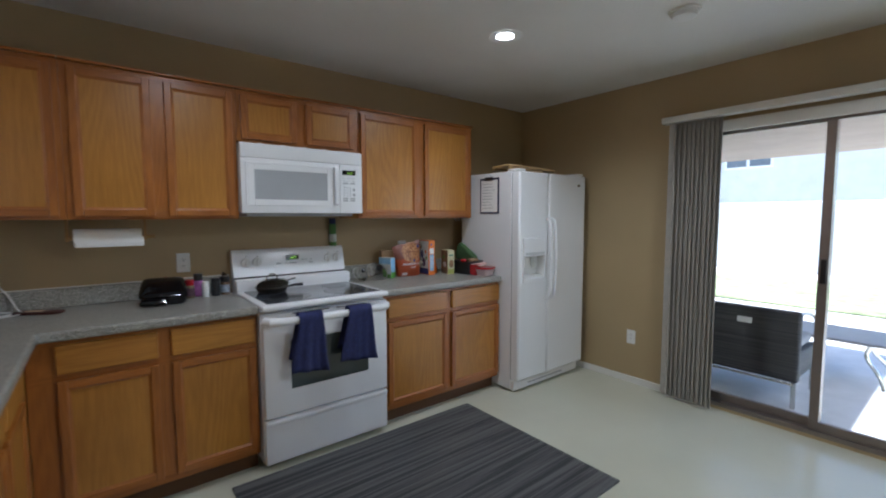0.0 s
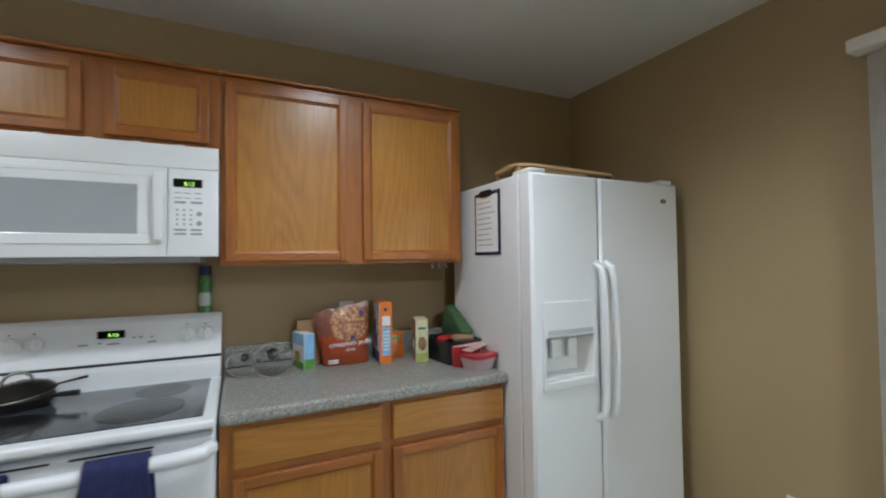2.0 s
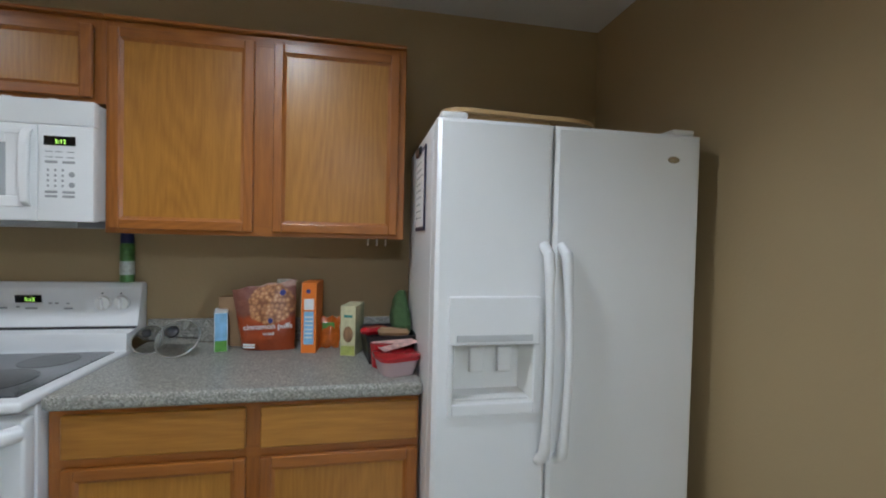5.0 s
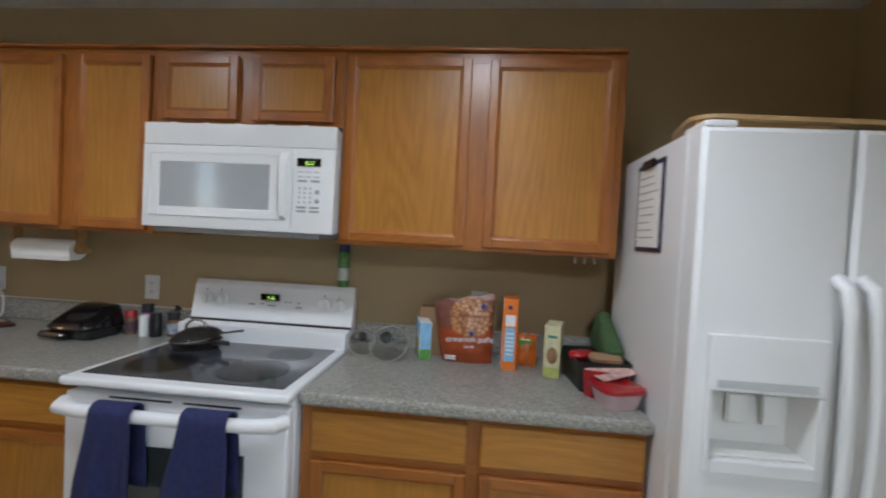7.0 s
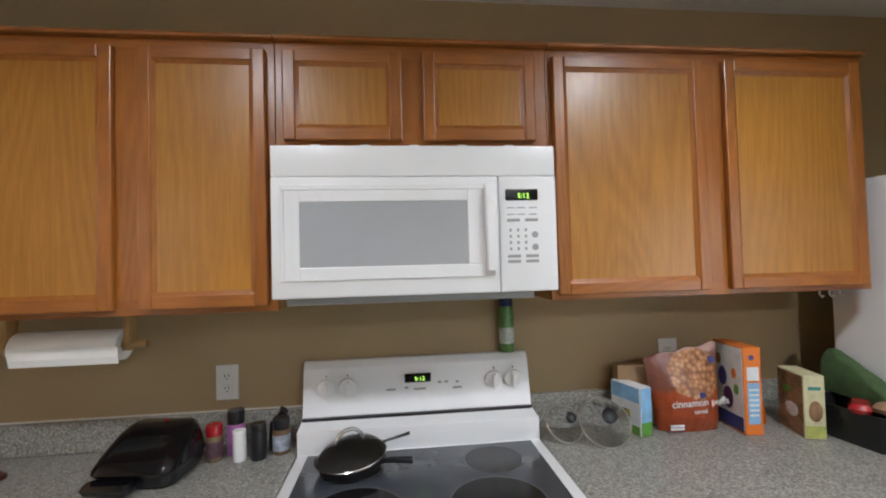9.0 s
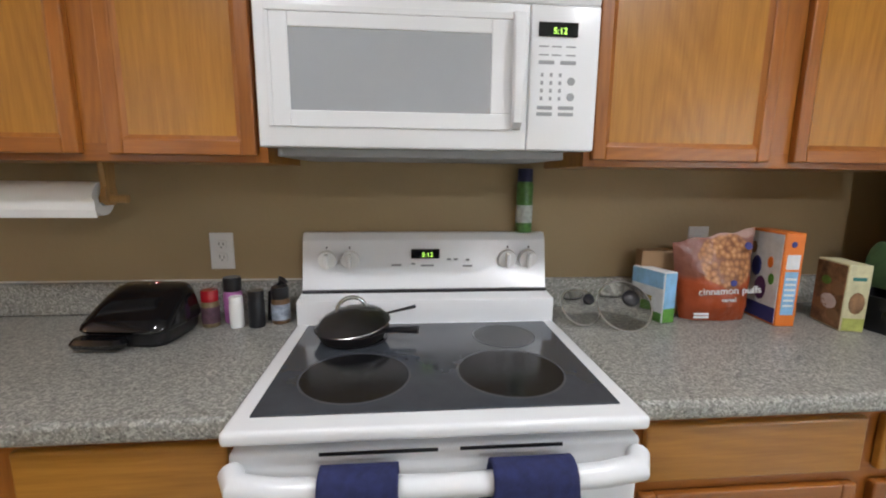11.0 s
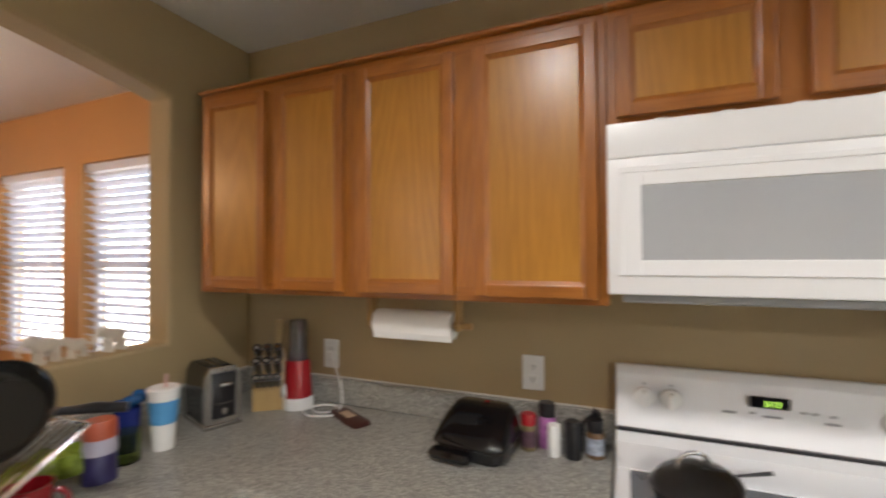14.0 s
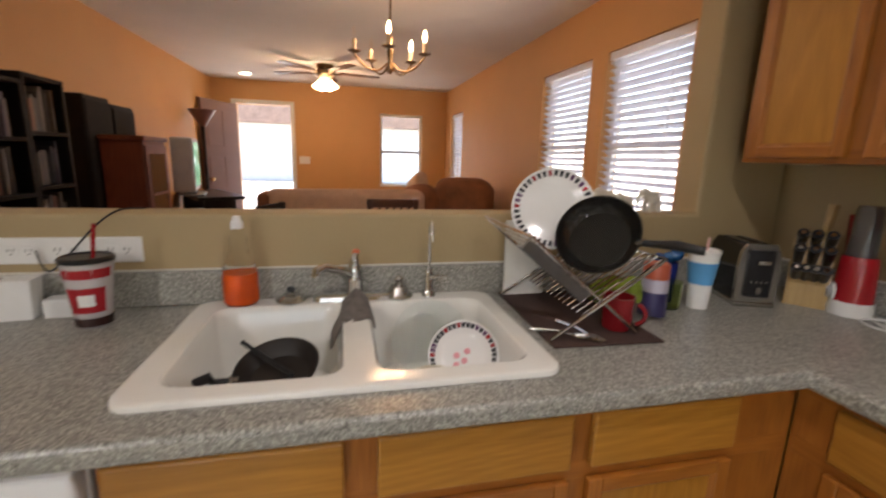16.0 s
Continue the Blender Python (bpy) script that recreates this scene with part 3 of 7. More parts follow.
def base_cabinet(x, y, rz, width, fronts, label, top=0.868):
    """Face frame at local y = 0, looking to -y; fronts are (x0, x1) with a drawer above a door."""
    c = thing("base_cabinet", label, "cabinet", x, y, 0, rz, "oak base cabinets")
    part("body", boxed(0, width, 0.02, 0.58, 0.10, top, 0.002), OAK_V, c)
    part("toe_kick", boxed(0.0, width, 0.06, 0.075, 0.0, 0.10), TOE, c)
    edges = [0.0] + [v for f in fronts for v in f] + [width]
    for k in range(0, len(edges), 2):
        a, b = max(0.0, edges[k] - 0.012), min(width, edges[k + 1] + 0.012)
        if b - a > 0.004:
            part("face_stile", boxed(a, b, 0, 0.02, 0.10, 0.868, 0.0015), OAK_FRAME, c)
    for a, b in ((0.10, 0.14), (0.685, 0.73), (0.84, 0.868)):
        part("face_rail", boxed(0.01, width - 0.01, -0.0005, 0.02, a, b, 0.0015), OAK_RAIL, c)
    for a, b in fronts:
        part("drawer_front", boxed(a, b, -0.02, 0.0, 0.722, 0.85, 0.006, 3), OAK_H, c)
        door_leaf(c, a, b, 0.135, 0.692)
    return c


FRONT_Y = 2.872
base_cabinet(0.29, FRONT_Y, 0, 0.898, [(0.095, 0.455), (0.508, 0.885)], "honey oak base cabinet with drawers over doors beside the range")
base_cabinet(1.957, FRONT_Y, 0, 1.065, [(0.038, 0.531), (0.573, 1.058)], "honey oak base cabinet with drawers over doors by the refrigerator")
base_cabinet(0.288, 1.418, 90, 1.452, [(0.012, 0.398), (0.458, 0.858), (0.905, 1.272)], "honey oak sink cabinet with false drawer fronts", 0.70)

dw = thing("dishwasher", "white built-in dishwasher under the worktop", "dishwasher", 0.288, 0.80, 0, 90)
part("body", boxed(0, 0.61, 0.0, 0.57, 0.10, 0.865, 0.004), PLASTIC_W, dw)
part("door_panel", boxed(0.003, 0.607, -0.03, 0.0, 0.12, 0.70, 0.006), ENAMEL, dw)
part("control_panel", boxed(0.003, 0.607, -0.038, 0.0, 0.705, 0.862, 0.008), ENAMEL, dw)
part("toe_panel", boxed(0.003, 0.607, 0.03, 0.05, 0.0, 0.10), BLACK, dw)
base_cabinet(0.288, 0.35, 90, 0.45, [(0.02, 0.43)], "honey oak end cabinet beside the dishwasher")


def plate(xs, ys, solid, z0, z1):
    """A level slab from a grid of cells."""
    bm = bmesh.new()
    n, m = len(xs) - 1, len(ys) - 1
    full = {(i, j) for i in range(n) for j in range(m) if solid((xs[i] + xs[i + 1]) / 2, (ys[j] + ys[j + 1]) / 2)}
    made = {}

    def vert(i, j, z):
        if (i, j, z) not in made:
            made[i, j, z] = bm.verts.new((xs[i], ys[j], z))
        return made[i, j, z]

    for i, j in full:
        for z in (z0, z1):
            bm.faces.new([vert(i, j, z), vert(i + 1, j, z), vert(i + 1, j + 1, z), vert(i, j + 1, z)])
        for di, dj, a, b in ((-1, 0, (i, j), (i, j + 1)), (1, 0, (i + 1, j), (i + 1, j + 1)), (0, -1, (i, j), (i + 1, j)), (0, 1, (i, j + 1), (i + 1, j + 1))):
            if (i + di, j + dj) not in full:
                bm.faces.new([vert(*a, z0), vert(*b, z0), vert(*b, z1), vert(*a, z1)])
    return bm


def rounded(ob, width, seg=3):
    b = ob.modifiers.new("edge", "BEVEL")
    b.width, b.segments, b.limit_method, b.angle_limit = width, seg, "ANGLE", radians(50)
    return ob


CF = 2.832
CT = 0.914
ctl = thing("worktop", "speckled grey laminate worktop with a low backsplash, L-shaped", "worktop", 0, 0, 0.87)
sx, sy = (-0.27, 0.215), (1.455, 2.245)
bm = plate([HALF + 0.001, sx[0], sx[1], 0.337, 1.19], [0.34, sy[0], sy[1], CF, NORTH - 0.001], lambda x, y: (y > CF or x < 0.337) and not (sx[0] < x < sx[1] and sy[0] < y < sy[1]), 0.0, 0.044)
rounded(part("slab", bm, STONE, ctl), 0.012, 4)
for nm, d in (("backsplash", (HALF + 0.021, 1.19, NORTH - 0.021, NORTH - 0.001, 0.045, 0.145)), ("backsplash", (HALF + 0.001, HALF + 0.021, 0.34, NORTH - 0.001, 0.045, 0.145))):
    part(nm, boxed(*d, 0.005, 3), STONE, ctl)
part("caulk", boxed(HALF + 0.022, 1.19, NORTH - 0.006, NORTH - 0.0005, 0.145, 0.150, 0.002), BASEB, ctl)
part("caulk", boxed(HALF + 0.0005, HALF + 0.006, 0.34, 3.46, 0.145, 0.150, 0.002), BASEB, ctl)
ctr = thing("worktop", "speckled grey laminate worktop with a low backsplash beside the refrigerator", "worktop", 1.957, CF, 0.87)
rounded(part("slab", plate([0, 1.072], [0, NORTH - 0.001 - CF], lambda x, y: True, 0, 0.044), STONE, ctr), 0.014, 4)
part("backsplash", boxed(0, 1.072, NORTH - 0.021 - CF, NORTH - 0.001 - CF, 0.045, 0.145, 0.005, 3), STONE, ctr)

# ---- range ----
R0, RW = 1.195, 0.756
rg = thing("range", "white electric range with a grey glass cooktop and navy towels", "range", R0, 2.83, 0)
part("body", boxed(0.002, RW - 0.002, 0.01, 0.62, 0.04, 0.895, 0.004), ENAMEL, rg)
part("foot", boxed(0.04, 0.09, 0.05, 0.10, 0.0, 0.04), BLACK, rg)
part("foot", boxed(RW - 0.09, RW - 0.04, 0.05, 0.10, 0.0, 0.04), BLACK, rg)
bm = boxed(-0.001, RW + 0.001, -0.055, 0.60, 0.892, 0.920, 0.010, 4)
part("cooktop_frame", bm, ENAMEL, rg, smooth=True)
ct = part("cooktop_glass", boxed(0.036, RW - 0.036, -0.008, 0.462, 0.9195, 0.9235, 0.0015), GLASS_TOP, rg)
RINGP = plain("burner_ring_line", (0.09, 0.09, 0.10), 0.2)
for bx, by, br in ((0.205, 0.137, 0.119), (0.542, 0.138, 0.119), (0.185, 0.365, 0.080), (0.575, 0.352, 0.084)):
    part("burner_ring", turned([(br, 0), (br, 0.0006), (br * 0.965, 0.0007), (br * 0.965, 0.0)], 40, pose(bx, by, 0.9236)), RINGP, ct)
    part("burner_disc", turned([(br * 0.955, 0), (br * 0.955, 0.0004), (0, 0.0004)], 40, pose(bx, by, 0.9236)), plain("burner_print", (0.013, 0.013, 0.015), 0.16, var=0.4, scale=22), ct)
# back panel, leaning back a little
prof = [(0.475, 0.915), (0.475, 0.990), (0.560, 0.992), (0.585, 1.150), (0.600, 1.172), (0.622, 1.172), (0.635, 1.16), (0.635, 0.915)]
bm = bmesh.new()
l = [bm.verts.new((0.002, y, z)) for y, z in prof]
r = [bm.verts.new((RW - 0.002, y, z)) for y, z in prof]
bm.faces.new(l)
bm.faces.new(r[::-1])
for k in range(len(prof)):
    j = (k + 1) % len(prof)
    bm.faces.new((l[k], l[j], r[j], r[k]))
bmesh.ops.bevel(bm, geom=bm.edges[:], offset=0.004, segments=2, affect="EDGES", profile=0.5)
bp = part("back_panel", bm, ENAMEL, rg, smooth=True)
part("seam", boxed(0.003, RW - 0.003, 0.550, 0.566, 0.9905, 1.001), BLACK, bp)
pm = pose(0, 0.5705, 1.060, 9.0)


def on_panel(bm):
    bmesh.ops.transform(bm, matrix=pm, verts=bm.verts)
    return bm


part("clock", on_panel(boxed(0.330, 0.417, -0.004, 0.004, 0.036, 0.066, 0.002)), BLACK_GLOSS, bp)


def digits(text, parent, m, size, material, extrude=0.0004):
    cu = bpy.data.curves.new("text", "FONT")
    cu.body, cu.size, cu.extrude, cu.align_x = text, size, extrude, "CENTER"
    tmp = bpy.data.objects.new("text", cu)
    me = bpy.data.meshes.new_from_object(tmp)
    bpy.data.objects.remove(tmp)
    me.name = "lettering"
    me.transform(m)
    me.materials.clear()
    me.materials.append(material)
    ob = new("lettering", me)
    ob.parent = parent
    return ob


digits("5:12", bp, pm @ pose(0.380, -0.0046, 0.043, 90), 0.020, LED)
KNOB = clear("milky_clear_plastic", (0.92, 0.94, 0.94), 0.18)
for kx in (0.078, 0.146, 0.628, 0.694):
    k = part("knob", on_panel(turned([(0.029, 0), (0.027, 0.012), (0, 0.0125)], 24, pose(kx, 0, 0.035, 90))), PLASTIC_W, bp)
    part("grip", on_panel(boxed(kx - 0.006, kx + 0.006, -0.030, -0.012, 0.012, 0.058, 0.004)), PLASTIC_W, k)
    part("pointer", on_panel(boxed(kx - 0.0015, kx + 0.0015, -0.004, 0.002, 0.070, 0.075)), INK, bp)
for kx, kz, kw in ((0.27, 0.012, 0.03), (0.33, 0.016, 0.012), (0.36, 0.010, 0.04), (0.44, 0.03, 0.012), (0.462, 0.03, 0.012), (0.50, 0.028, 0.010), (0.49, 0.008, 0.03), (0.06, -0.052, 0.035)):
    part("print", on_panel(boxed(kx, kx + kw, -0.0016, 0.0, kz, kz + 0.006)), FADE_INK, bp)
od = part("oven_door", boxed(0.004, RW - 0.004, -0.035, 0.01, 0.300, 0.868, 0.010, 3), ENAMEL, rg, smooth=True)
part("oven_window", boxed(0.145, 0.615, -0.0395, -0.034, 0.445, 0.715, 0.004), OVEN_GLASS, od)
hd = bmesh.new()
hp = [(0.012, -0.04, 0.835), (0.03, -0.075, 0.835), (0.10, -0.085, 0.832), (RW / 2, -0.09, 0.830), (RW - 0.10, -0.085, 0.832), (RW - 0.03, -0.075, 0.835), (RW - 0.012, -0.04, 0.835)]
tube(hd, hp, [0.022, 0.023, 0.021, 0.020, 0.021, 0.023, 0.022], 14)
part("handle", hd, ENAMEL, od, smooth=True)
part("vent_slot", boxed(0.16, 0.37, -0.0365, -0.034, 0.858, 0.864), BLACK, od)
part("vent_slot", boxed(0.41, 0.60, -0.0365, -0.034, 0.858, 0.864), BLACK, od)
dr = part("storage_drawer", boxed(0.004, RW - 0.004, -0.030, 0.01, 0.045, 0.290, 0.008, 3), ENAMEL, rg, smooth=True)
part("drawer_lip", boxed(0.010, RW - 0.010, -0.046, -0.030, 0.262, 0.288, 0.006, 3), ENAMEL, dr, smooth=True)


def hung_towel(name, x0, x1, front, back, z, seed, sway=0.0):
    """A towel folded over the oven handle: front flap longer than back, soft folds, hem stripes."""
    rnd = random.Random(seed)
    bm = bmesh.new()
    nu, ph = 22, rnd.uniform(0, 6)
    path = []
    ln = 16
    for k in range(ln + 1):
        path.append((-0.030, -front * (1 - k / ln)))
    for a in range(1, 6):
        path.append((-0.030 * math.cos(math.pi * a / 6), 0.030 * math.sin(math.pi * a / 6)))
    for k in range(1, 11):
        path.append((0.030, -back * k / 10))
    grid = []
    for y, dz in path:
        row = []
        depth = max(0.0, -dz) / front
        for i in range(nu + 1):
            u = i / nu
            wob = 0.010 * depth * math.sin(u * 9 + ph) + 0.006 * depth * math.sin(u * 21 + 2 * ph)
            xx = x0 + (x1 - x0) * u + sway * depth * (u - 0.7) + 0.006 * depth * math.sin(ph + 5 * depth)
            yy = y * (1 + 0.25 * depth) + wob * (1 if y < 0 else 0.5)
            row.append(bm.verts.new((xx, min(yy, 0.03), dz + 0.01 * depth * math.sin(u * 3 + ph))))
        grid.append(row)
    for a, b in zip(grid, grid[1:]):
        for i in range(nu):
            bm.faces.new((a[i], a[i + 1], b[i + 1], b[i]))
    t = thing(name, "navy blue terry towel folded over the oven handle", "towel", 0, 2.742, z, 0, "towels on the oven handle")
    cl = part("cloth", bm, NAVY, t, smooth=True)
    so = cl.modifiers.new("thick", "SOLIDIFY")
    so.thickness, so.offset = 0.007, 0
    return t


hung_towel("hand_towel", 1.365, 1.495, 0.290, 0.23, 0.838, 3, 0.075)
hung_towel("hand_towel", 1.652, 1.795, 0.285, 0.22, 0.838, 8, 0.085)

# ---- microwave ----
mw = thing("microwave", "white over-the-range microwave with a grey window", "microwave", 1.190, 3.10, 1.40)
MWW = 0.757
part("body", boxed(0.004, MWW - 0.004, 0.03, 0.365, 0.012, 0.402, 0.003), ENAMEL, mw)
part("vent_grille", boxed(0.0, MWW, -0.004, 0.03, 0.3215, 0.404, 0.004, 3), ENAMEL, mw, smooth=True)
for k in range(5):
    part("vent_tab", boxed(0.10 + 0.13 * k, 0.125 + 0.13 * k, 0.004, 0.02, 0.403, 0.408, 0.001), PLASTIC_W, mw)
part("underside", boxed(0.03, MWW - 0.06, 0.02, 0.36, -0.014, 0.012, 0.004), PLASTIC_G, mw)
md = part("door", boxed(0.0, 0.5955, -0.006, 0.03, 0.006, 0.3203, 0.004, 3), ENAMEL, mw, smooth=True)
for d in ((0.024, 0.56, -0.0115, -0.005, 0.285, 0.300), (0.024, 0.034, -0.0115, -0.005, 0.05, 0.285), (0.034, 0.072, -0.010, -0.005, 0.05, 0.285), (0.072, 0.51, -0.010, -0.005, 0.255, 0.285), (0.072, 0.56, -0.010, -0.005, 0.05, 0.085), (0.51, 0.56, -0.010, -0.005, 0.085, 0.285)):
    part("window_surround", boxed(*d, 0.002), ENAMEL, md)
part("window", boxed(0.0715, 0.5105, -0.0078, -0.005, 0.0845, 0.2555), MW_GLASS, md)
hb = bmesh.new()
loft(hb, [rrect(0.559, 0.581, -0.008, -0.004, 0.0015, 0.052), rrect(0.558, 0.582, -0.026, -0.012, 0.005, 0.066), rrect(0.556, 0.584, -0.032, -0.016, 0.007, 0.11), rrect(0.555, 0.585, -0.033, -0.016, 0.007, 0.18),
          rrect(0.555, 0.586, -0.031, -0.015, 0.007, 0.25), rrect(0.556, 0.586, -0.024, -0.010, 0.005, 0.288), rrect(0.557, 0.585, -0.008, -0.004, 0.0015, 0.303)], True)
part("handle", hb, ENAMEL, md, smooth=True)
cp = part("control_panel", boxed(0.597, MWW, -0.006, 0.03, 0.006, 0.3203, 0.004, 3), ENAMEL, mw, smooth=True)
part("display", boxed(0.615, 0.705, -0.009, -0.005, 0.254, 0.284, 0.001), BLACK_GLOSS, cp)
digits("5:12", cp, pose(0.664, -0.0094, 0.2595, 90), 0.019, LED)
for row in range(4):
    for col in range(3):
        part("button", boxed(0.624 + 0.021 * col, 0.630 + 0.021 * col, -0.0072, -0.005, 0.118 + 0.017 * row, 0.126 + 0.017 * row), FADE_INK, cp)
for bx, bz in ((0.618, 0.196), (0.668, 0.196), (0.618, 0.098), (0.668, 0.098), (0.618, 0.084), (0.668, 0.084)):
    part("button", boxed(bx, bx + 0.036, -0.0072, -0.005, bz, bz + 0.008, 0.001), FADE_INK, cp)
for bx in (0.618, 0.647, 0.68):
    for bz in (0.214, 0.232):
        part("print", boxed(bx, bx + 0.022, -0.0066, -0.005, bz, bz + 0.003), FADE_INK, cp)
for bz in (0.126, 0.160):
    part("button", turned([(0.009, 0), (0.009, 0.002), (0, 0.002)], 14, pose(0.695, -0.005, bz, 90)), FADE_INK, cp)

# ---- refrigerator ----
FX, FY, FW, FH = 3.030, 2.664, 0.852, 1.728
fg = thing("refrigerator", "white side-by-side refrigerator with curved handles and ice dispenser", "refrigerator", FX, FY, 0)
part("body", boxed(0, FW, 0.085, 0.66, 0.02, FH, 0.006), ENAMEL_TEX, fg)
part("kick_plate", boxed(0.01, FW - 0.01, 0.05, 0.085, 0.012, 0.085, 0.003), PLASTIC_W, fg)
for k in range(9):
    part("kick_slot", boxed(0.18 + 0.05 * k, 0.22 + 0.05 * k, 0.047, 0.051, 0.04, 0.05), PLASTIC_G, fg)
part("gasket", boxed(0.008, FW - 0.008, 0.074, 0.086, 0.10, FH - 0.01), PLASTIC_G, fg)
SPL = 0.353


def curved_door(x0, x1, z0, z1, hole=None):
    """A refrigerator door whose front bows out slightly towards its middle."""
    bm = bmesh.new()
    xs = [x0, x0 + 0.012] + [x0 + 0.012 + (x1 - x0 - 0.024) * k / 10 for k in range(1, 11)] + [x1]
    zs = sorted({z0, z0 + 0.012, z1 - 0.012, z1} | ({hole[2], hole[3]} if hole else set()))
    if hole:
        xs = sorted({*xs, hole[0], hole[1]})
    f = {}
    for i, x in enumerate(xs):
        for j, z in enumerate(zs):
            edge = 0.010 if i in (0, len(xs) - 1) or j in (0, len(zs) - 1) else 0.0
            f[i, j] = bm.verts.new((x, edge + 0.006 * ((x - (x0 + x1) / 2) / (x1 - x0)) ** 2, z))
    b = {(i, j): bm.verts.new((xs[i], 0.072, zs[j])) for i in (0, len(xs) - 1) for j in range(len(zs))}
    b.update({(i, j): bm.verts.new((xs[i], 0.072, zs[j])) for i in range(1, len(xs) - 1) for j in (0, len(zs) - 1)})
    for i in range(len(xs) - 1):
        for j in range(len(zs) - 1):
            cx, cz = (xs[i] + xs[i + 1]) / 2, (zs[j] + zs[j + 1]) / 2
            if hole and hole[0] < cx < hole[1] and hole[2] < cz < hole[3]:
                continue
            bm.faces.new((f[i, j], f[i + 1, j], f[i + 1, j + 1], f[i, j + 1]))
    for i in range(len(xs) - 1):
        for j in (0, len(zs) - 1):
            bm.faces.new((f[i, j], f[i + 1, j], b[i + 1, j], b[i, j]))
    for j in range(len(zs) - 1):
        for i in (0, len(xs) - 1):
            bm.faces.new((f[i, j], f[i, j + 1], b[i, j + 1], b[i, j]))
    bm.faces.new([b[0, j] for j in (0, len(zs) - 1)] + [b[len(xs) - 1, j] for j in (len(zs) - 1, 0)])
    return bm


fz = part("freezer_door", curved_door(0.0, SPL - 0.003, 0.10, FH - 0.004, (0.055, 0.300, 0.905, 1.075)), ENAMEL_TEX, fg, smooth=True)
fd2 = part("fridge_door", curved_door(SPL + 0.003, FW, 0.10, FH - 0.004), ENAMEL_TEX, fg, smooth=True)
# dispenser: raised surround, alcove with two paddles and a tray
part("dispenser_panel", boxed(0.042, 0.318, -0.010, 0.006, 1.075, 1.215, 0.004), ENAMEL, fz)
part("dispenser_side", boxed(0.042, 0.055, -0.010, 0.006, 0.87, 1.075, 0.003), ENAMEL, fz)
part("dispenser_side", boxed(0.300, 0.318, -0.010, 0.006, 0.87, 1.075, 0.003), ENAMEL, fz)
part("dispenser_sill", boxed(0.055, 0.300, -0.010, 0.006, 0.87, 0.905, 0.004), ENAMEL, fz)
al = bmesh.new()
c = [al.verts.new(p) for p in ((0.055, 0.0, 0.905), (0.300, 0.0, 0.905), (0.300, 0.0, 1.075), (0.055, 0.0, 1.075), (0.075, 0.068, 0.925), (0.28, 0.068, 0.925), (0.28, 0.068, 1.06), (0.075, 0.068, 1.06))]
for q in ((4, 5, 6, 7), (0, 1, 5, 4), (1, 2, 6, 5), (2, 3, 7, 6), (3, 0, 4, 7)):
    al.faces.new([c[k] for k in q])
part("dispenser_alcove", al, PLASTIC_W, fz)
for px in (0.115, 0.20):
    part("dispenser_paddle", boxed(px, px + 0.045, 0.03, 0.045, 0.985, 1.06, 0.004), PLASTIC_W, fz)
part("drip_tray", boxed(0.065, 0.290, 0.005, 0.06, 0.908, 0.916, 0.003), PLASTIC_W, fz)
part("dispenser_buttons", boxed(0.065, 0.295, -0.012, -0.009, 1.085, 1.105, 0.002), plain("pale_grey_plastic", (0.55, 0.57, 0.58), 0.4), fz)
for nm, hx, par in (("handle", SPL - 0.026, fz), ("handle", SPL + 0.030, fd2)):
    s = 0.15 if hx < SPL else 0.35
    pts = [(hx, 0.002, 1.365), (hx, -0.035, 1.34), (hx, -0.045, 1.29), (hx + s * 0.006, -0.046, 1.24), (hx + s * 0.018, -0.050, 1.14), (hx + s * 0.022, -0.052, 1.04), (hx + s * 0.018, -0.050, 0.93), (hx + s * 0.006, -0.046, 0.83), (hx, -0.045, 0.79), (hx, -0.035, 0.75), (hx, 0.002, 0.725)]
    bm = piped(pts, [0.016, 0.017, 0.016, 0.013, 0.012, 0.012, 0.012, 0.013, 0.016, 0.017, 0.016], 12)
    part(nm, bm, ENAMEL, par, smooth=True)
part("badge", turned([(0.001, 0.003), (0.022, 0.002), (0.024, 0)], 24, Matrix.Translation((0.750, 0.0025, 1.643)) @ Matrix.Diagonal((1.0, 1, 0.5, 1)) @ pose(0, 0, 0, 90)), STEEL, fd2)
for hx in (0.012, FW - 0.09):
    part("hinge_cover", boxed(hx, hx + 0.078, 0.02, 0.14, FH, FH + 0.018, 0.006, 3), PLASTIC_W, fg, smooth=True)

# recessed downlights and detector on the kitchen ceiling
dl = thing("downlight", "recessed ceiling downlight, switched on", "ceiling light", 2.455, 2.28, KC, 0, "kitchen downlights")
part("trim_ring", turned([(0.075, -0.001), (0.095, -0.006), (0.10, 0.0)], 32), PLASTIC_W, dl, smooth=True)
part("baffle", turned([(0.076, -0.002), (0.052, -0.0035)], 32), PLASTIC_W, dl, smooth=True)
part("lens", turned([(0.052, -0.004), (0.03, -0.008), (0, -0.009)], 32), glow("downlight_lens", (1.0, 0.96, 0.9), 2), dl, smooth=True)
copy_thing(dl, pose(0.95, 2.26, KC))
# added fixture, out of view, for the south fill lamp
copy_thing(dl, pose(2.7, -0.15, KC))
sd = thing("smoke_detector", "round white smoke detector on the ceiling", "smoke detector", 2.95, 1.50, KC)
part("base", turned([(0.075, 0), (0.075, -0.012), (0.066, -0.016), (0, -0.016)], 32), PLASTIC_W, sd, smooth=True)
part("cover", turned([(0.060, -0.016), (0.056, -0.034), (0.03, -0.04), (0, -0.04)], 32), PLASTIC_W, sd, smooth=True)
# floor mat before the range
mt = boxed(-0.80, 0.80, -0.60, 0.60, 0.0, 0.009, 0.003)
single("floor_mat", mt, RUG, "dark grey striped woven mat on the floor", "mat", pose(1.82, 2.19, 0.001), False)


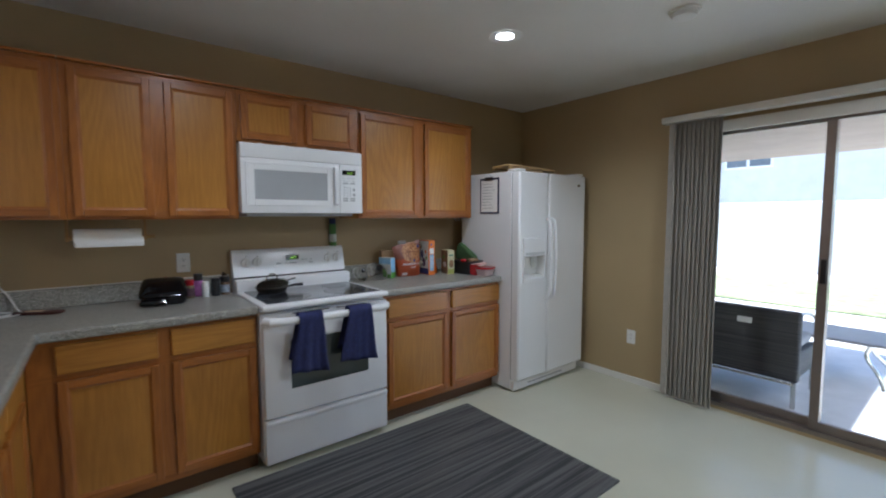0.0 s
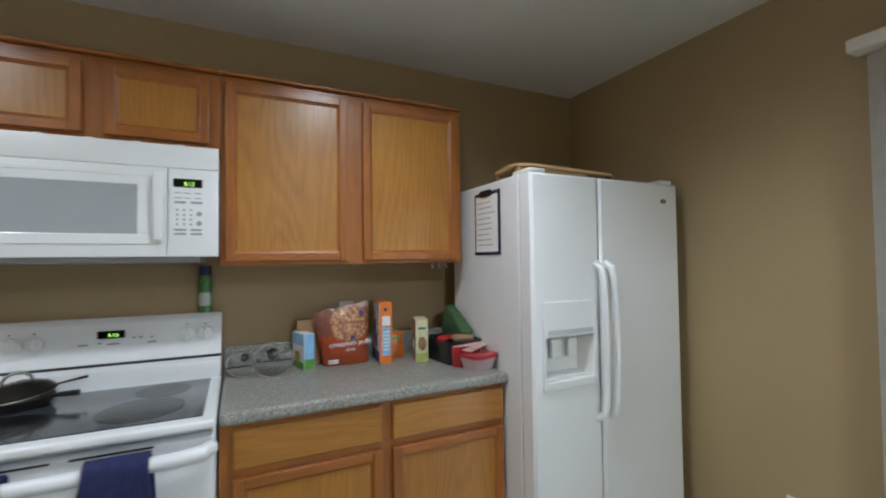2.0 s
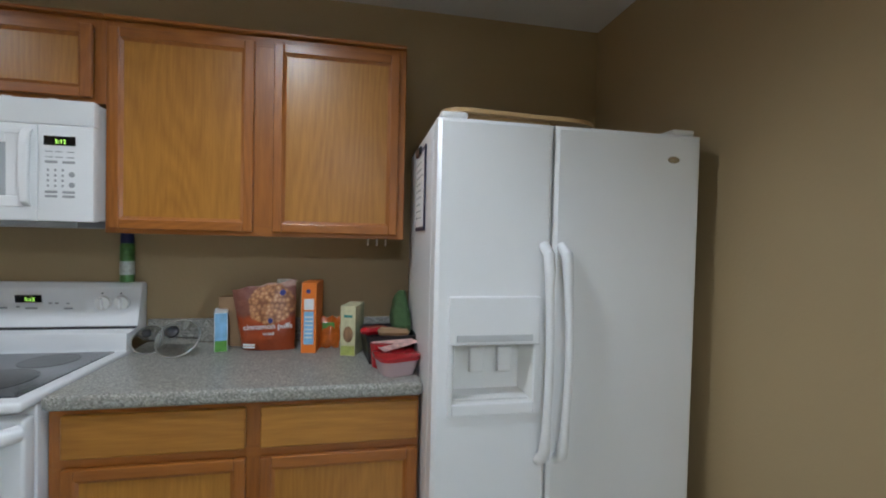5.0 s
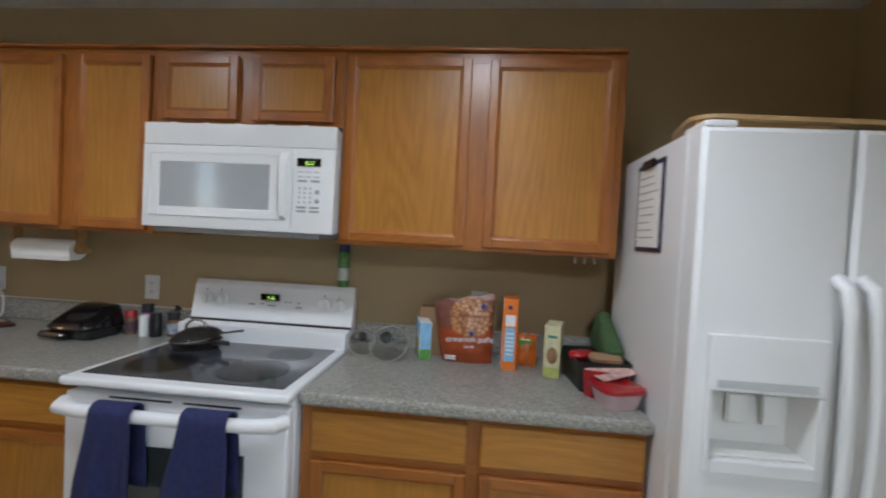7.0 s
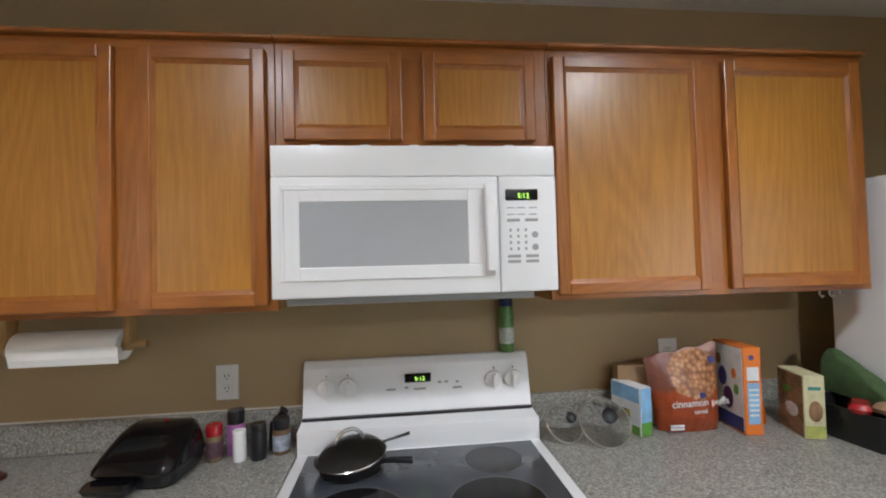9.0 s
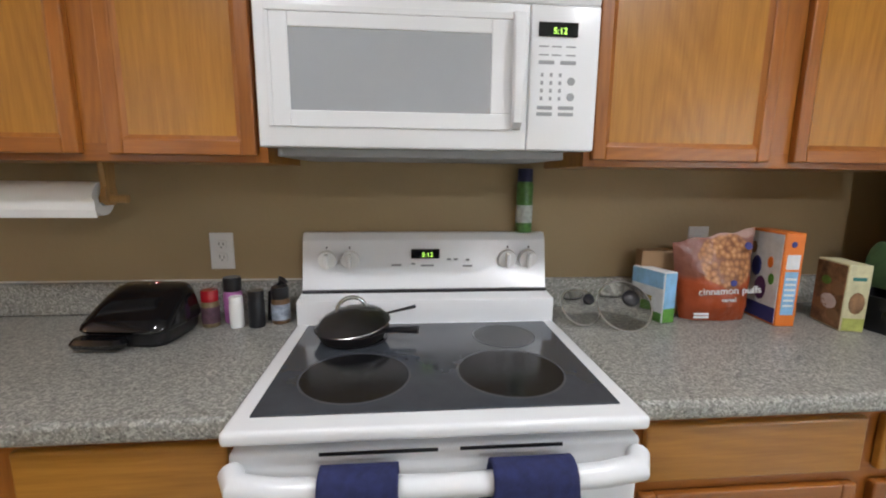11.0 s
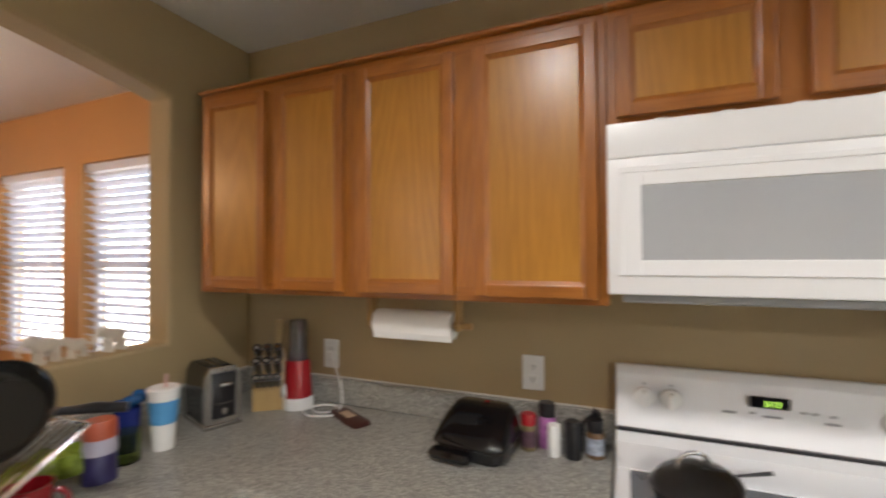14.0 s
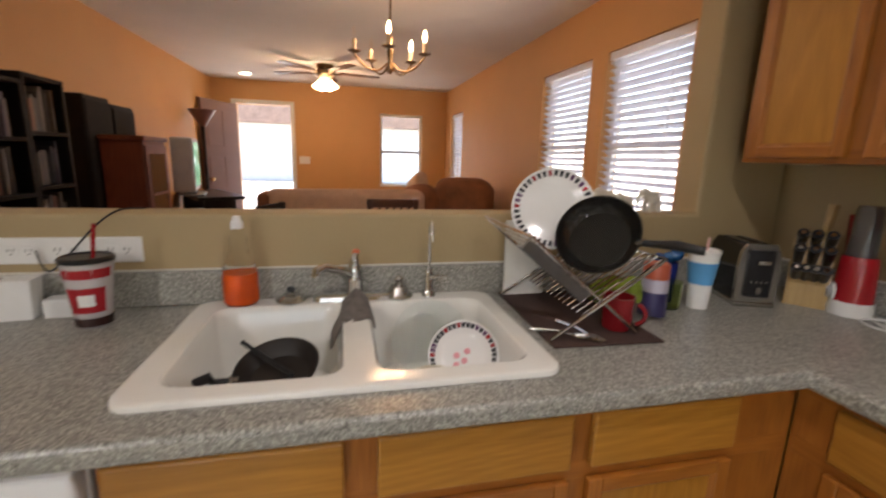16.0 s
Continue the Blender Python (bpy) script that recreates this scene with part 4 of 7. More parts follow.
# ---- sink ----
SINK = plain("white_sink_enamel", (0.80, 0.79, 0.74), 0.16, var=0.05, scale=5, coat=0.5)
sk = thing("sink", "white enamel double-bowl sink set in the worktop", "sink", 0, 0, 0.914)
SX0, SX1, SY0, SY1 = -0.306, 0.256, 1.414, 2.278
BW = ((1.476, 1.820), (1.882, 2.226))
BX0, BX1 = -0.232, 0.205
rim = bmesh.new()
ring = [[rim.verts.new(q) for q in rrect(SX0 + d, SX1 - d, SY0 + d, SY1 - d, 0.048, z, 8)] for d, z in ((0.0, 0.001), (0.0, 0.007), (0.002, 0.012), (0.007, 0.0145), (0.013, 0.015))]
for ra, rb in zip(ring, ring[1:]):
    for k in range(len(ra)):
        rim.faces.new((ra[k], ra[(k + 1) % len(ra)], rb[(k + 1) % len(ra)], rb[k]))
loops = [ring[-1]] + [[rim.verts.new(q) for q in rrect(BX0, BX1, a, b, 0.052, 0.015, 8)] for a, b in BW]
edges = []
for lp in loops:
    for k in range(len(lp)):
        e = rim.edges.get((lp[k], lp[(k + 1) % len(lp)]))
        edges.append(e or rim.edges.new((lp[k], lp[(k + 1) % len(lp)])))
bmesh.ops.triangle_fill(rim, use_beauty=True, use_dissolve=False, edges=edges)
part("rim", rim, SINK, sk, smooth=True)
for a, b in BW:
    rings = [rrect(BX0, BX1, a, b, 0.052, 0.015), rrect(BX0 + 0.004, BX1 - 0.004, a + 0.004, b - 0.004, 0.05, 0.0125), rrect(BX0 + 0.010, BX1 - 0.010, a + 0.010, b - 0.010, 0.05, -0.005),
             rrect(BX0 + 0.022, BX1 - 0.022, a + 0.022, b - 0.022, 0.06, -0.14), rrect(BX0 + 0.04, BX1 - 0.04, a + 0.04, b - 0.04, 0.06, -0.172), rrect(BX0 + 0.07, BX1 - 0.07, a + 0.07, b - 0.07, 0.05, -0.18)]
    bw = part("bowl", loft(bmesh.new(), rings), SINK, sk, smooth=True)
    part("drain", turned([(0.045, 0.004), (0.04, 0.002), (0.02, -0.002), (0, -0.002)], 24, pose(-0.06, (a + b) / 2, -0.179)), STEEL, bw, smooth=True)

fc = thing("faucet", "chrome kitchen faucet with one lever on the sink", "faucet", -0.268, 1.852, 0.929)
part("base_plate", loft(bmesh.new(), [rrect(-0.028, 0.028, -0.125, 0.125, 0.026, 0), rrect(-0.026, 0.026, -0.123, 0.123, 0.025, 0.012), rrect(-0.018, 0.018, -0.11, 0.11, 0.017, 0.018)]), CHROME, fc, smooth=True)
part("body", turned([(0.026, 0.012), (0.024, 0.05), (0.022, 0.09), (0.018, 0.105), (0, 0.108)], 20), CHROME, fc, smooth=True)
part("spout", piped([(0.0, 0, 0.07), (0.04, -0.04, 0.10), (0.075, -0.085, 0.118), (0.09, -0.105, 0.112), (0.093, -0.108, 0.095)], [0.014, 0.013, 0.012, 0.013, 0.012], 12), CHROME, fc, smooth=True)
part("lever", piped([(0, 0, 0.105), (0, 0.0, 0.13), (-0.01, 0.006, 0.143)], [0.015, 0.012, 0.009], 12), CHROME, fc, smooth=True)
part("lever_cap", turned([(0.012, 0.14), (0.011, 0.15), (0, 0.153)], 14, pose(-0.008, 0.004, 0)), plain("coral_plastic", (0.6, 0.16, 0.07), 0.4), fc, smooth=True)
ff = thing("filter_faucet", "slim chrome drinking-water faucet on the sink", "faucet", -0.272, 2.080, 0.929)
part("base", turned([(0.022, 0), (0.020, 0.012), (0.015, 0.02), (0.013, 0.075), (0.008, 0.085)], 18), CHROME, ff, smooth=True)
part("neck", piped([(0, 0, 0.08), (0, 0, 0.20)] + [(0.035 - 0.035 * math.cos(radians(a)), -0.006 * a / 180, 0.20 + 0.035 * math.sin(radians(a))) for a in range(20, 181, 20)] + [(0.07, -0.006, 0.185)], 0.0055, 10), CHROME, ff, smooth=True)
part("lever", piped([(0.01, 0.0, 0.06), (0.03, 0.03, 0.068), (0.035, 0.05, 0.066)], [0.008, 0.006, 0.007], 10), CHROME, ff, smooth=True)
for yy, hh in ((1.668, 0.028), (1.985, 0.05)):
    st = thing("sink_strainer" if hh < 0.03 else "soap_pump", "steel basket strainer resting on the sink rim" if hh < 0.03 else "dark metal soap dispenser cap on the sink rim", "strainer" if hh < 0.03 else "soap dispenser", -0.268, yy, 0.929)
    part("cup", turned([(0.042, 0), (0.044, 0.006), (0.034, 0.012), (0.026, hh * 0.7), (0.012, hh * 0.75), (0.012, hh), (0, hh + 0.002)], 24), STEEL, st, smooth=True)
    part("knob", turned([(0.008, hh), (0.014, hh + 0.008), (0.008, hh + 0.016), (0, hh + 0.017)], 16), BLACK if hh < 0.03 else CHROME, st, smooth=True)

# grey dishcloth over the divider, one tail hanging into a bowl
bm = bmesh.new()
rows = []
for i in range(17):
    u = i / 16
    row = []
    for k in range(21):
        v = k / 20
        s_ = -0.125 + 0.19 * v
        side = max(0.0, abs(s_) - 0.032)
        y_ = 1.853 + max(-0.040, min(0.040, s_)) - (0.35 * side if s_ < 0 else -0.25 * side)
        z_ = 0.9325 + 0.035 * (1 - u) ** 2 * (1 - min(1.0, abs(s_) / 0.05)) - 0.93 * side + 0.004 * math.sin(11 * v + 5 * u)
        row.append(bm.verts.new((-0.232 + (0.125 + 0.045 * math.sin(3 * v)) * u + 0.012 * math.sin(7 * v), y_, z_)))
    rows.append(row)
for a, b in zip(rows, rows[1:]):
    for k in range(20):
        bm.faces.new((a[k], a[k + 1], b[k + 1], b[k]))
cl = single("dishcloth", bm, GREY_CLOTH, "crumpled grey dishcloth draped over faucet and sink divider", "cloth")
so = cl.modifiers.new("thick", "SOLIDIFY")
so.thickness = 0.004

# dish soap bottle
ORANGE_LIQ = plain("orange_soap", (0.88, 0.11, 0.007), 0.15, var=0.1)
sb = thing("soap_bottle", "clear plastic bottle half full of orange dish soap", "bottle", -0.268, 1.533, 0.929)
part("bottle", turned([(0, 0), (0.042, 0.002), (0.047, 0.012), (0.047, 0.085), (0.042, 0.112), (0.026, 0.142), (0.021, 0.165), (0.024, 0.19), (0.014, 0.214), (0.012, 0.222)], 28), clear("clear_plastic", (0.96, 0.97, 0.97), 0.05, 1.11), sb, smooth=True)
part("soap", turned([(0, 0.003), (0.041, 0.004), (0.0455, 0.013), (0.0455, 0.084), (0.043, 0.092), (0, 0.092)], 28), ORANGE_LIQ, sb, smooth=True)
part("cap", turned([(0.017, 0.218), (0.017, 0.236), (0.013, 0.24), (0.010, 0.252), (0, 0.253)], 20), PLASTIC_W, sb, smooth=True)


def facing(p, n, along):
    """A pose at p whose z looks along n and whose x leans towards along."""
    n, a = Vector(n).normalized(), Vector(along)
    x = (a - n * a.dot(n)).normalized()
    y = n.cross(x)
    m = Matrix((x, y, n)).transposed().to_4x4()
    m.translation = p
    return m


def frying_pan(name, label, x, y, z, m, r, depth, hl, mat, handle_dir=0):
    p = thing(name, label, "frying pan")
    p.matrix_basis = m
    part("pan_body", turned([(0, 0.002), (r * 0.72, 0.0), (r * 0.86, 0.012), (r, depth), (r + 0.004, depth), (r * 0.9, 0.010), (r * 0.72, -0.003), (0, -0.003)], 40), mat, p, smooth=True)
    h = pose(0, 0, 0, 0, 0, handle_dir)
    part("handle", piped([h @ Vector(q) for q in ((r * 0.97, 0, depth * 0.75), (r + 0.04, 0, depth + 0.004), (r + hl * 0.6, 0, depth + 0.022), (r + hl, 0, depth + 0.018))], [0.009, 0.010, 0.013, 0.011], 10), BLACK, p, smooth=True)
    part("rivet_plate", piped([h @ Vector((r * 0.96, 0, depth * 0.7)), h @ Vector((r + 0.012, 0, depth))], 0.0112, 8), STEEL, p, smooth=True)
    return p


PAN = plain("worn_nonstick", (0.016, 0.012, 0.010), 0.5, var=0.5, scale=25)
frying_pan("frying_pan", "black frying pan lying tilted in the sink bowl", 0, 0, 0, facing((0.015, 1.668, 0.838), (0.30, -0.12, 0.95), (0.22, -0.95, 0.02)), 0.093, 0.034, 0.075, PAN, 0)
frying_pan("frying_pan", "worn black frying pan drying upright on the dish rack", 0, 0, 0, facing((-0.055, 2.525, 1.145), (0.58, -0.66, 0.50), (0.35, 0.85, -0.30)), 0.112, 0.042, 0.15, plain("shiny_nonstick_coating", (0.012, 0.011, 0.010), 0.16, var=0.3, coat=0.3), 0)

single("cooking_spoon", piped([(0.03, 1.70, 0.845), (-0.02, 1.63, 0.872), (-0.055, 1.575, 0.900)], [0.006, 0.005, 0.006], 8), BLACK, "black cooking spoon leaning out of the pan in the sink", "spoon")


def dinner_plate(label, m, r, pattern=True):
    p = thing("plate", label, "plate", group="patterned plates")
    p.matrix_basis = m
    d = part("dish", turned([(0, 0), (r * 0.55, 0.0), (r * 0.68, 0.004), (r * 0.98, 0.018), (r, 0.021), (r * 0.97, 0.022), (r * 0.68, 0.009), (r * 0.55, 0.005), (0, 0.005)], 44), PLATE, p, smooth=True)
    if pattern:
        rnd = random.Random(5)
        for k in range(40):
            a = 2 * math.pi * k / 40
            bm = bmesh.new()
            q = [bm.verts.new(pose(0, 0, 0, 0, 0, math.degrees(a)) @ Vector(v)) for v in ((r * 0.80, -0.004, 0.0160), (r * 0.93, -0.006, 0.0206), (r * 0.93, 0.006, 0.0206), (r * 0.80, 0.004, 0.0160))]
            bm.faces.new(q)
            g = bmesh.ops.extrude_face_region(bm, geom=bm.faces[:])
            bmesh.ops.translate(bm, vec=(0, 0, 0.0015), verts=[e for e in g["geom"] if isinstance(e, bmesh.types.BMVert)])
            part("border_mark", bm, (INK, RED_PL, PURPLE)[rnd.choice((0, 0, 0, 1, 2))], d)
    return p


PLATE = plain("white_glazed_china", (0.80, 0.79, 0.77), 0.15, var=0.03, coat=0.4)
PURPLE = plain("purple_print", (0.10, 0.03, 0.10), 0.5)
dinner_plate("large white plate with a dark patterned border on the dish rack", Matrix.Translation((-0.195, 2.445, 1.212)) @ pose(0, 0, 0, 0, 70, 0) @ pose(0, 0, 0, 24, 0, 0), 0.125)
pl = dinner_plate("white plate with a patterned rim and pink flowers in the sink", Matrix.Translation((-0.02, 2.13, 0.835)) @ pose(0, 0, 0, 0, 48, 0) @ pose(0, 0, 0, 18, 0, 0), 0.095)
for fx, fy in ((0.012, 0.0), (-0.012, 0.012), (-0.005, -0.018), (0.02, -0.022)):
    part("flower_print", turned([(0.009, 0), (0.008, 0.0012), (0, 0.0012)], 8, pose(fx, fy, 0.005)), plain("pink_print", (0.75, 0.32, 0.36), 0.5), pl)
FROST = clear("frosted_glass", (0.92, 0.95, 0.95), 0.22, 1.2)
gp = Matrix.Translation((-0.13, 2.06, 0.84)) @ pose(0, 0, 0, 0, 62, 0)
single("glass_plate", turned([(0, 0), (0.06, 0.0), (0.11, 0.018), (0.113, 0.021), (0.06, 0.004), (0, 0.004)], 40), FROST, "clear glass plate leaning in the sink bowl", "plate", gp)
single("bowl", turned([(0, 0), (0.04, 0.0), (0.075, 0.03), (0.085, 0.055), (0.081, 0.055), (0.07, 0.032), (0.038, 0.005), (0, 0.005)], 36), plain("cream_china", (0.70, 0.66, 0.54), 0.25), "cream bowl resting in the sink", "bowl", pose(0.075, 2.03, 0.755, 0, 24, 0))

# ---- dish rack on its mat ----
single("drying_mat", boxed(-0.215, 0.215, -0.15, 0.15, 0.0, 0.006, 0.002), plain("dark_brown_cloth_mat", (0.055, 0.028, 0.022), 0.95, bump=0.8, grain=350), "dark brown cloth drying mat under the dish rack", "mat", pose(-0.075, 2.465, 0.915, 0, 0, -2), False)
DARKSTEEL = plain("dark_steel", (0.16, 0.155, 0.15), 0.35, 0.8)
rk = thing("dish_rack", "folding crossed chrome wire dish rack", "dish rack", 0, 0, 0.921)


def rack_side(y0, z0, y1, z1, x0, x1, n, nm):
    rails = [((x0, y0, z0), (x0, y1, z1)), ((x1, y0, z0), (x1, y1, z1))]
    for a, b in rails:
        part("side_rail", piped([a, b], 0.0042, 8), CHROME, rk, smooth=True)
    for k in range(n):
        u = k / (n - 1)
        if nm == "A":
            x = x0 + (x1 - x0) * (k + 0.5) / n
            part("wire", piped([(x, y0 + (y1 - y0) * 0.28, z0 + (z1 - z0) * 0.28), (x, y1, z1)], 0.0024, 6), CHROME, rk, smooth=True)
        else:
            t = 0.3 + 0.7 * u
            part("wire", piped([(x0, y0 + (y1 - y0) * t, z0 + (z1 - z0) * t), (x1, y0 + (y1 - y0) * t, z0 + (z1 - z0) * t)], 0.0024, 6), CHROME, rk, smooth=True)


rack_side(2.315, 0.004, 2.615, 0.200, -0.26, 0.105, 15, "A")
rack_side(2.560, 0.004, 2.250, 0.260, -0.25, 0.095, 9, "B")
part("cross_bar", piped([(-0.26, 2.615, 0.200), (0.105, 2.615, 0.200)], 0.0042, 8), CHROME, rk, smooth=True)
part("cross_bar", piped([(-0.25, 2.250, 0.260), (0.095, 2.250, 0.260)], 0.0042, 8), CHROME, rk, smooth=True)
part("top_plate", boxed(-0.006, 0.006, -0.20, 0.20, -0.02, 0.02, 0.003), DARKSTEEL, rk).matrix_basis = Matrix.Translation((0.02, 2.36, 0.155)) @ pose(0, 0, 0, -39.5, 0, 0) @ Matrix.Diagonal((1, 0.6, 1, 1))
single("cutting_board", boxed(-0.012, 0.0, -0.07, 0.07, 0.0, 0.25, 0.004), plain("white_board_plastic", (0.74, 0.73, 0.68), 0.5), "white plastic cutting board leaning behind the dish rack", "cutting board", pose(-0.268, 2.40, 0.916, 0, -2, 0), False)
# mug red with the rack's shade mixed into its colour
MUGRED = plain("shaded_red_glaze", (0.22, 0.010, 0.014), 0.2, coat=0.4)
mg = thing("mug", "red glazed coffee mug on the drying mat", "mug", 0.045, 2.535, 0.9215)
part("cup", turned([(0, 0), (0.036, 0), (0.041, 0.008), (0.042, 0.085), (0.043, 0.090), (0.039, 0.090), (0.038, 0.010), (0, 0.008)], 30), MUGRED, mg, smooth=True)
part("handle", piped(arc((0.030, 0.028, 0.047), 0.028, -75, 75, 10, (0.72, 0.69, 0), (0, 0, 1)), 0.006, 10), MUGRED, mg, smooth=True)
for nm, x, y, tilt in (("spoon", 0.115, 2.43, 20), ("spoon", 0.10, 2.40, 60)):
    s = thing("spoon", "steel spoon lying on the drying mat", "spoon", x, y, 0.922, tilt, "loose cutlery")
    part("bowl", loft(bmesh.new(), [rrect(-0.026, 0.026, -0.016, 0.016, 0.015, 0.006), rrect(-0.018, 0.018, -0.011, 0.011, 0.010, 0.001)]), STEEL, s, smooth=True)
    part("handle", piped([(-0.024, 0, 0.006), (-0.06, 0, 0.012), (-0.13, 0, 0.006)], [0.004, 0.003, 0.005], 8), STEEL, s, smooth=True)


def tumbler(name, label, x, y, z, r0, r1, h, mat, cat="cup", m=None):
    t = thing(name, label, cat, x, y, z)
    part("shell", turned([(0, 0), (r0, 0), (r0 + 0.002, 0.004), (r1, h), (r1 - 0.003, h), (r0 - 0.002, 0.006), (0, 0.006)], 28), mat, t, smooth=True)
    return t


# cup stack, jar and blue things behind the rack
stack = thing("cup_stack", "stacked plastic cups, orange, lilac and blue, upside down", "cups", -0.055, 2.725, 0.915)
for k, (c, hh) in enumerate((((0.03, 0.025, 0.09), 0.075), ((0.42, 0.40, 0.48), 0.042), ((0.45, 0.10, 0.05), 0.045))):
    z0 = (0.0, 0.072, 0.112)[k]
    part("cup", turned([(0.040 - 0.001 * k, z0), (0.037, z0 + hh * 0.9), (0.034, z0 + hh), (0, z0 + hh)], 26), plain("cup_plastic_%d" % k, c, 0.35), stack, smooth=True)
tumbler("jar", "pale green glass jar on the worktop", -0.100, 2.815, 0.915, 0.036, 0.040, 0.085, clear("green_glass", (0.72, 0.85, 0.45), 0.1, 1.25), "jar")
tumbler("cup", "deep blue plastic cup on the worktop", -0.185, 2.87, 0.915, 0.030, 0.036, 0.125, plain("deep_blue_plastic", (0.02, 0.035, 0.22), 0.25), "cup")
bm = bmesh.new()
for k, (dx, dy, dz, s) in enumerate(((0, 0, 0.0, 0.05), (0.03, 0.03, 0.02, 0.045), (-0.01, 0.07, 0.03, 0.05), (-0.02, -0.06, 0.0, 0.045))):
    g = bmesh.ops.create_icosphere(bm, subdivisions=2, radius=s, matrix=Matrix.Translation((dx, dy, dz + 0.05)))
for v in bm.verts:
    v.co += 0.012 * Vector((noise.noise(v.co * 22), noise.noise(v.co * 22 + Vector((7, 0, 0))), noise.noise(v.co * 22 + Vector((0, 9, 0)))))
    v.co.z = max(0.0, v.co.z)
single("plastic_bag", bm, plain("blue_film", (0.015, 0.10, 0.28), 0.2, var=0.4, scale=30), "crumpled blue plastic bag stuffed on the blue cup", "bag", Matrix.Translation((-0.182, 2.872, 1.0355)) @ Matrix.Diagonal((0.40, 0.50, 0.38, 1)))
bm = bmesh.new()
for k, (dx, dy, dz, s) in enumerate(((0, 0, 0.0, 0.05), (0.02, 0.05, 0.01, 0.045), (0.01, -0.05, 0.005, 0.04))):
    bmesh.ops.create_icosphere(bm, subdivisions=2, radius=s, matrix=Matrix.Translation((dx, dy, dz + 0.045)))
for v in bm.verts:
    v.co += 0.014 * Vector((noise.noise(v.co * 25), noise.noise(v.co * 25 + Vector((7, 0, 0))), noise.noise(v.co * 25 + Vector((0, 9, 0)))))
    v.co.z = max(0.0, v.co.z)
single("produce_bag", bm, plain("green_yellow_film", (0.22, 0.30, 0.035), 0.25, var=0.5, scale=30), "green and yellow plastic bag behind the dish rack", "bag", pose(-0.12, 2.63, 0.922))

# paper cup with straw
pc = thing("paper_cup", "white and blue paper drink cup with a straw", "cup", -0.085, 2.915, 0.915)
part("cup", turned([(0, 0), (0.029, 0), (0.030, 0.004), (0.034, 0.075), (0.034, 0.08), (0.044, 0.178), (0.041, 0.178), (0.028, 0.006), (0, 0.006)], 30), PAPER, pc, smooth=True)
part("sleeve_print", turned([(0.0348, 0.080), (0.0428, 0.150), (0.0431, 0.150), (0.0351, 0.080)], 30), plain("sky_blue_print", (0.10, 0.36, 0.68), 0.5), pc, smooth=True)
part("lid", turned([(0.046, 0.176), (0.047, 0.184), (0.043, 0.188), (0.038, 0.184), (0, 0.185)], 30), PLASTIC_W, pc, smooth=True)
part("straw", piped([(0.0, 0.0, 0.10), (0.004, 0.006, 0.225)], 0.004, 8), plain("pink_straw", (0.75, 0.45, 0.42), 0.4), pc, smooth=True)

# toaster
to = thing("toaster", "black and steel two-slot toaster with a lever", "toaster", -0.180, 3.150, 0.915, 70)
prof = [(-0.078, 0.012), (-0.082, 0.10), (-0.076, 0.155), (-0.055, 0.180), (0.055, 0.180), (0.076, 0.155), (0.082, 0.10), (0.078, 0.012)]


def extruded(prof, x0, x1, axis="y"):
    bm = bmesh.new()
    a = [bm.verts.new((x0, u, v) if axis == "x" else (u, x0, v)) for u, v in prof]
    b = [bm.verts.new((x1, u, v) if axis == "x" else (u, x1, v)) for u, v in prof]
    bm.faces.new(a)
    bm.faces.new(b)
    for k in range(len(prof)):
        j = (k + 1) % len(prof)
        bm.faces.new((a[k], a[j], b[j], b[k]))
    return bm


to.matrix_basis = to.matrix_basis @ Matrix.Diagonal((0.74, 1.0, 1.12, 1.0))
part("shell", extruded(prof, -0.115, 0.07), BLACK_GLOSS, to, smooth=True)
part("end_cap", extruded([(u * 1.03, v * 1.02) for u, v in prof], -0.130, -0.115), STEEL, to, smooth=True)
part("control_plate", boxed(-0.052, 0.052, -0.136, -0.130, 0.030, 0.168, 0.006), BLACK, to, smooth=True)
part("lever", boxed(-0.025, 0.025, -0.156, -0.135, 0.128, 0.140, 0.004), STEEL, to, smooth=True)
part("dial", turned([(0.012, 0), (0.011, 0.010), (0, 0.011)], 18, pose(0, -0.136, 0.052, 90)), STEEL, to, smooth=True)
for k in range(4):
    part("button", turned([(0.005, 0), (0.004, 0.004), (0, 0.004)], 10, pose(-0.03 + 0.02 * k, -0.136, 0.075, 90)), STEEL, to)
for u in (-0.03, 0.03):
    part("slot", boxed(u - 0.014, u + 0.014, -0.09, 0.05, 0.1795, 0.1825, 0.001), BLACK, to)
part("base", boxed(-0.084, 0.084, -0.136, 0.07, 0.0, 0.014, 0.004), STEEL, to)

# knife block
kbm = thing("knife_block", "wooden knife block full of black-handled knives", "knife block", -0.075, 3.335, 0.915, 38)
BLOCK = oak("light_block_wood", 2, (0.34, 0.21, 0.07), (0.52, 0.36, 0.15))
part("block", extruded([(-0.065, 0.0), (-0.065, 0.075), (0.02, 0.215), (0.085, 0.18), (0.065, 0.0)], -0.055, 0.055, "x"), BLOCK, kbm)
kn = 0
for r_, zz in enumerate((0.095, 0.140, 0.185)):
    for c_ in range(4 if r_ == 0 else 3):
        xx = -0.036 + (0.024 if r_ == 0 else 0.036) * c_
        yy = -0.058 + 0.035 * r_ * 0.72
        dlen = 0.085 if r_ == 0 else 0.115
        d = Vector((0, -0.80, 0.60))
        p0 = Vector((xx, yy + 0.02, zz - 0.01))
        k = part("knife_handle", piped([p0, p0 + d * dlen * 0.5, p0 + d * dlen], [0.012, 0.015, 0.0165], 8), BLACK, kbm, smooth=True)
        part("bolster", piped([p0 + d * dlen, p0 + d * (dlen + 0.003)], 0.007, 8), CHROME, k, smooth=True)
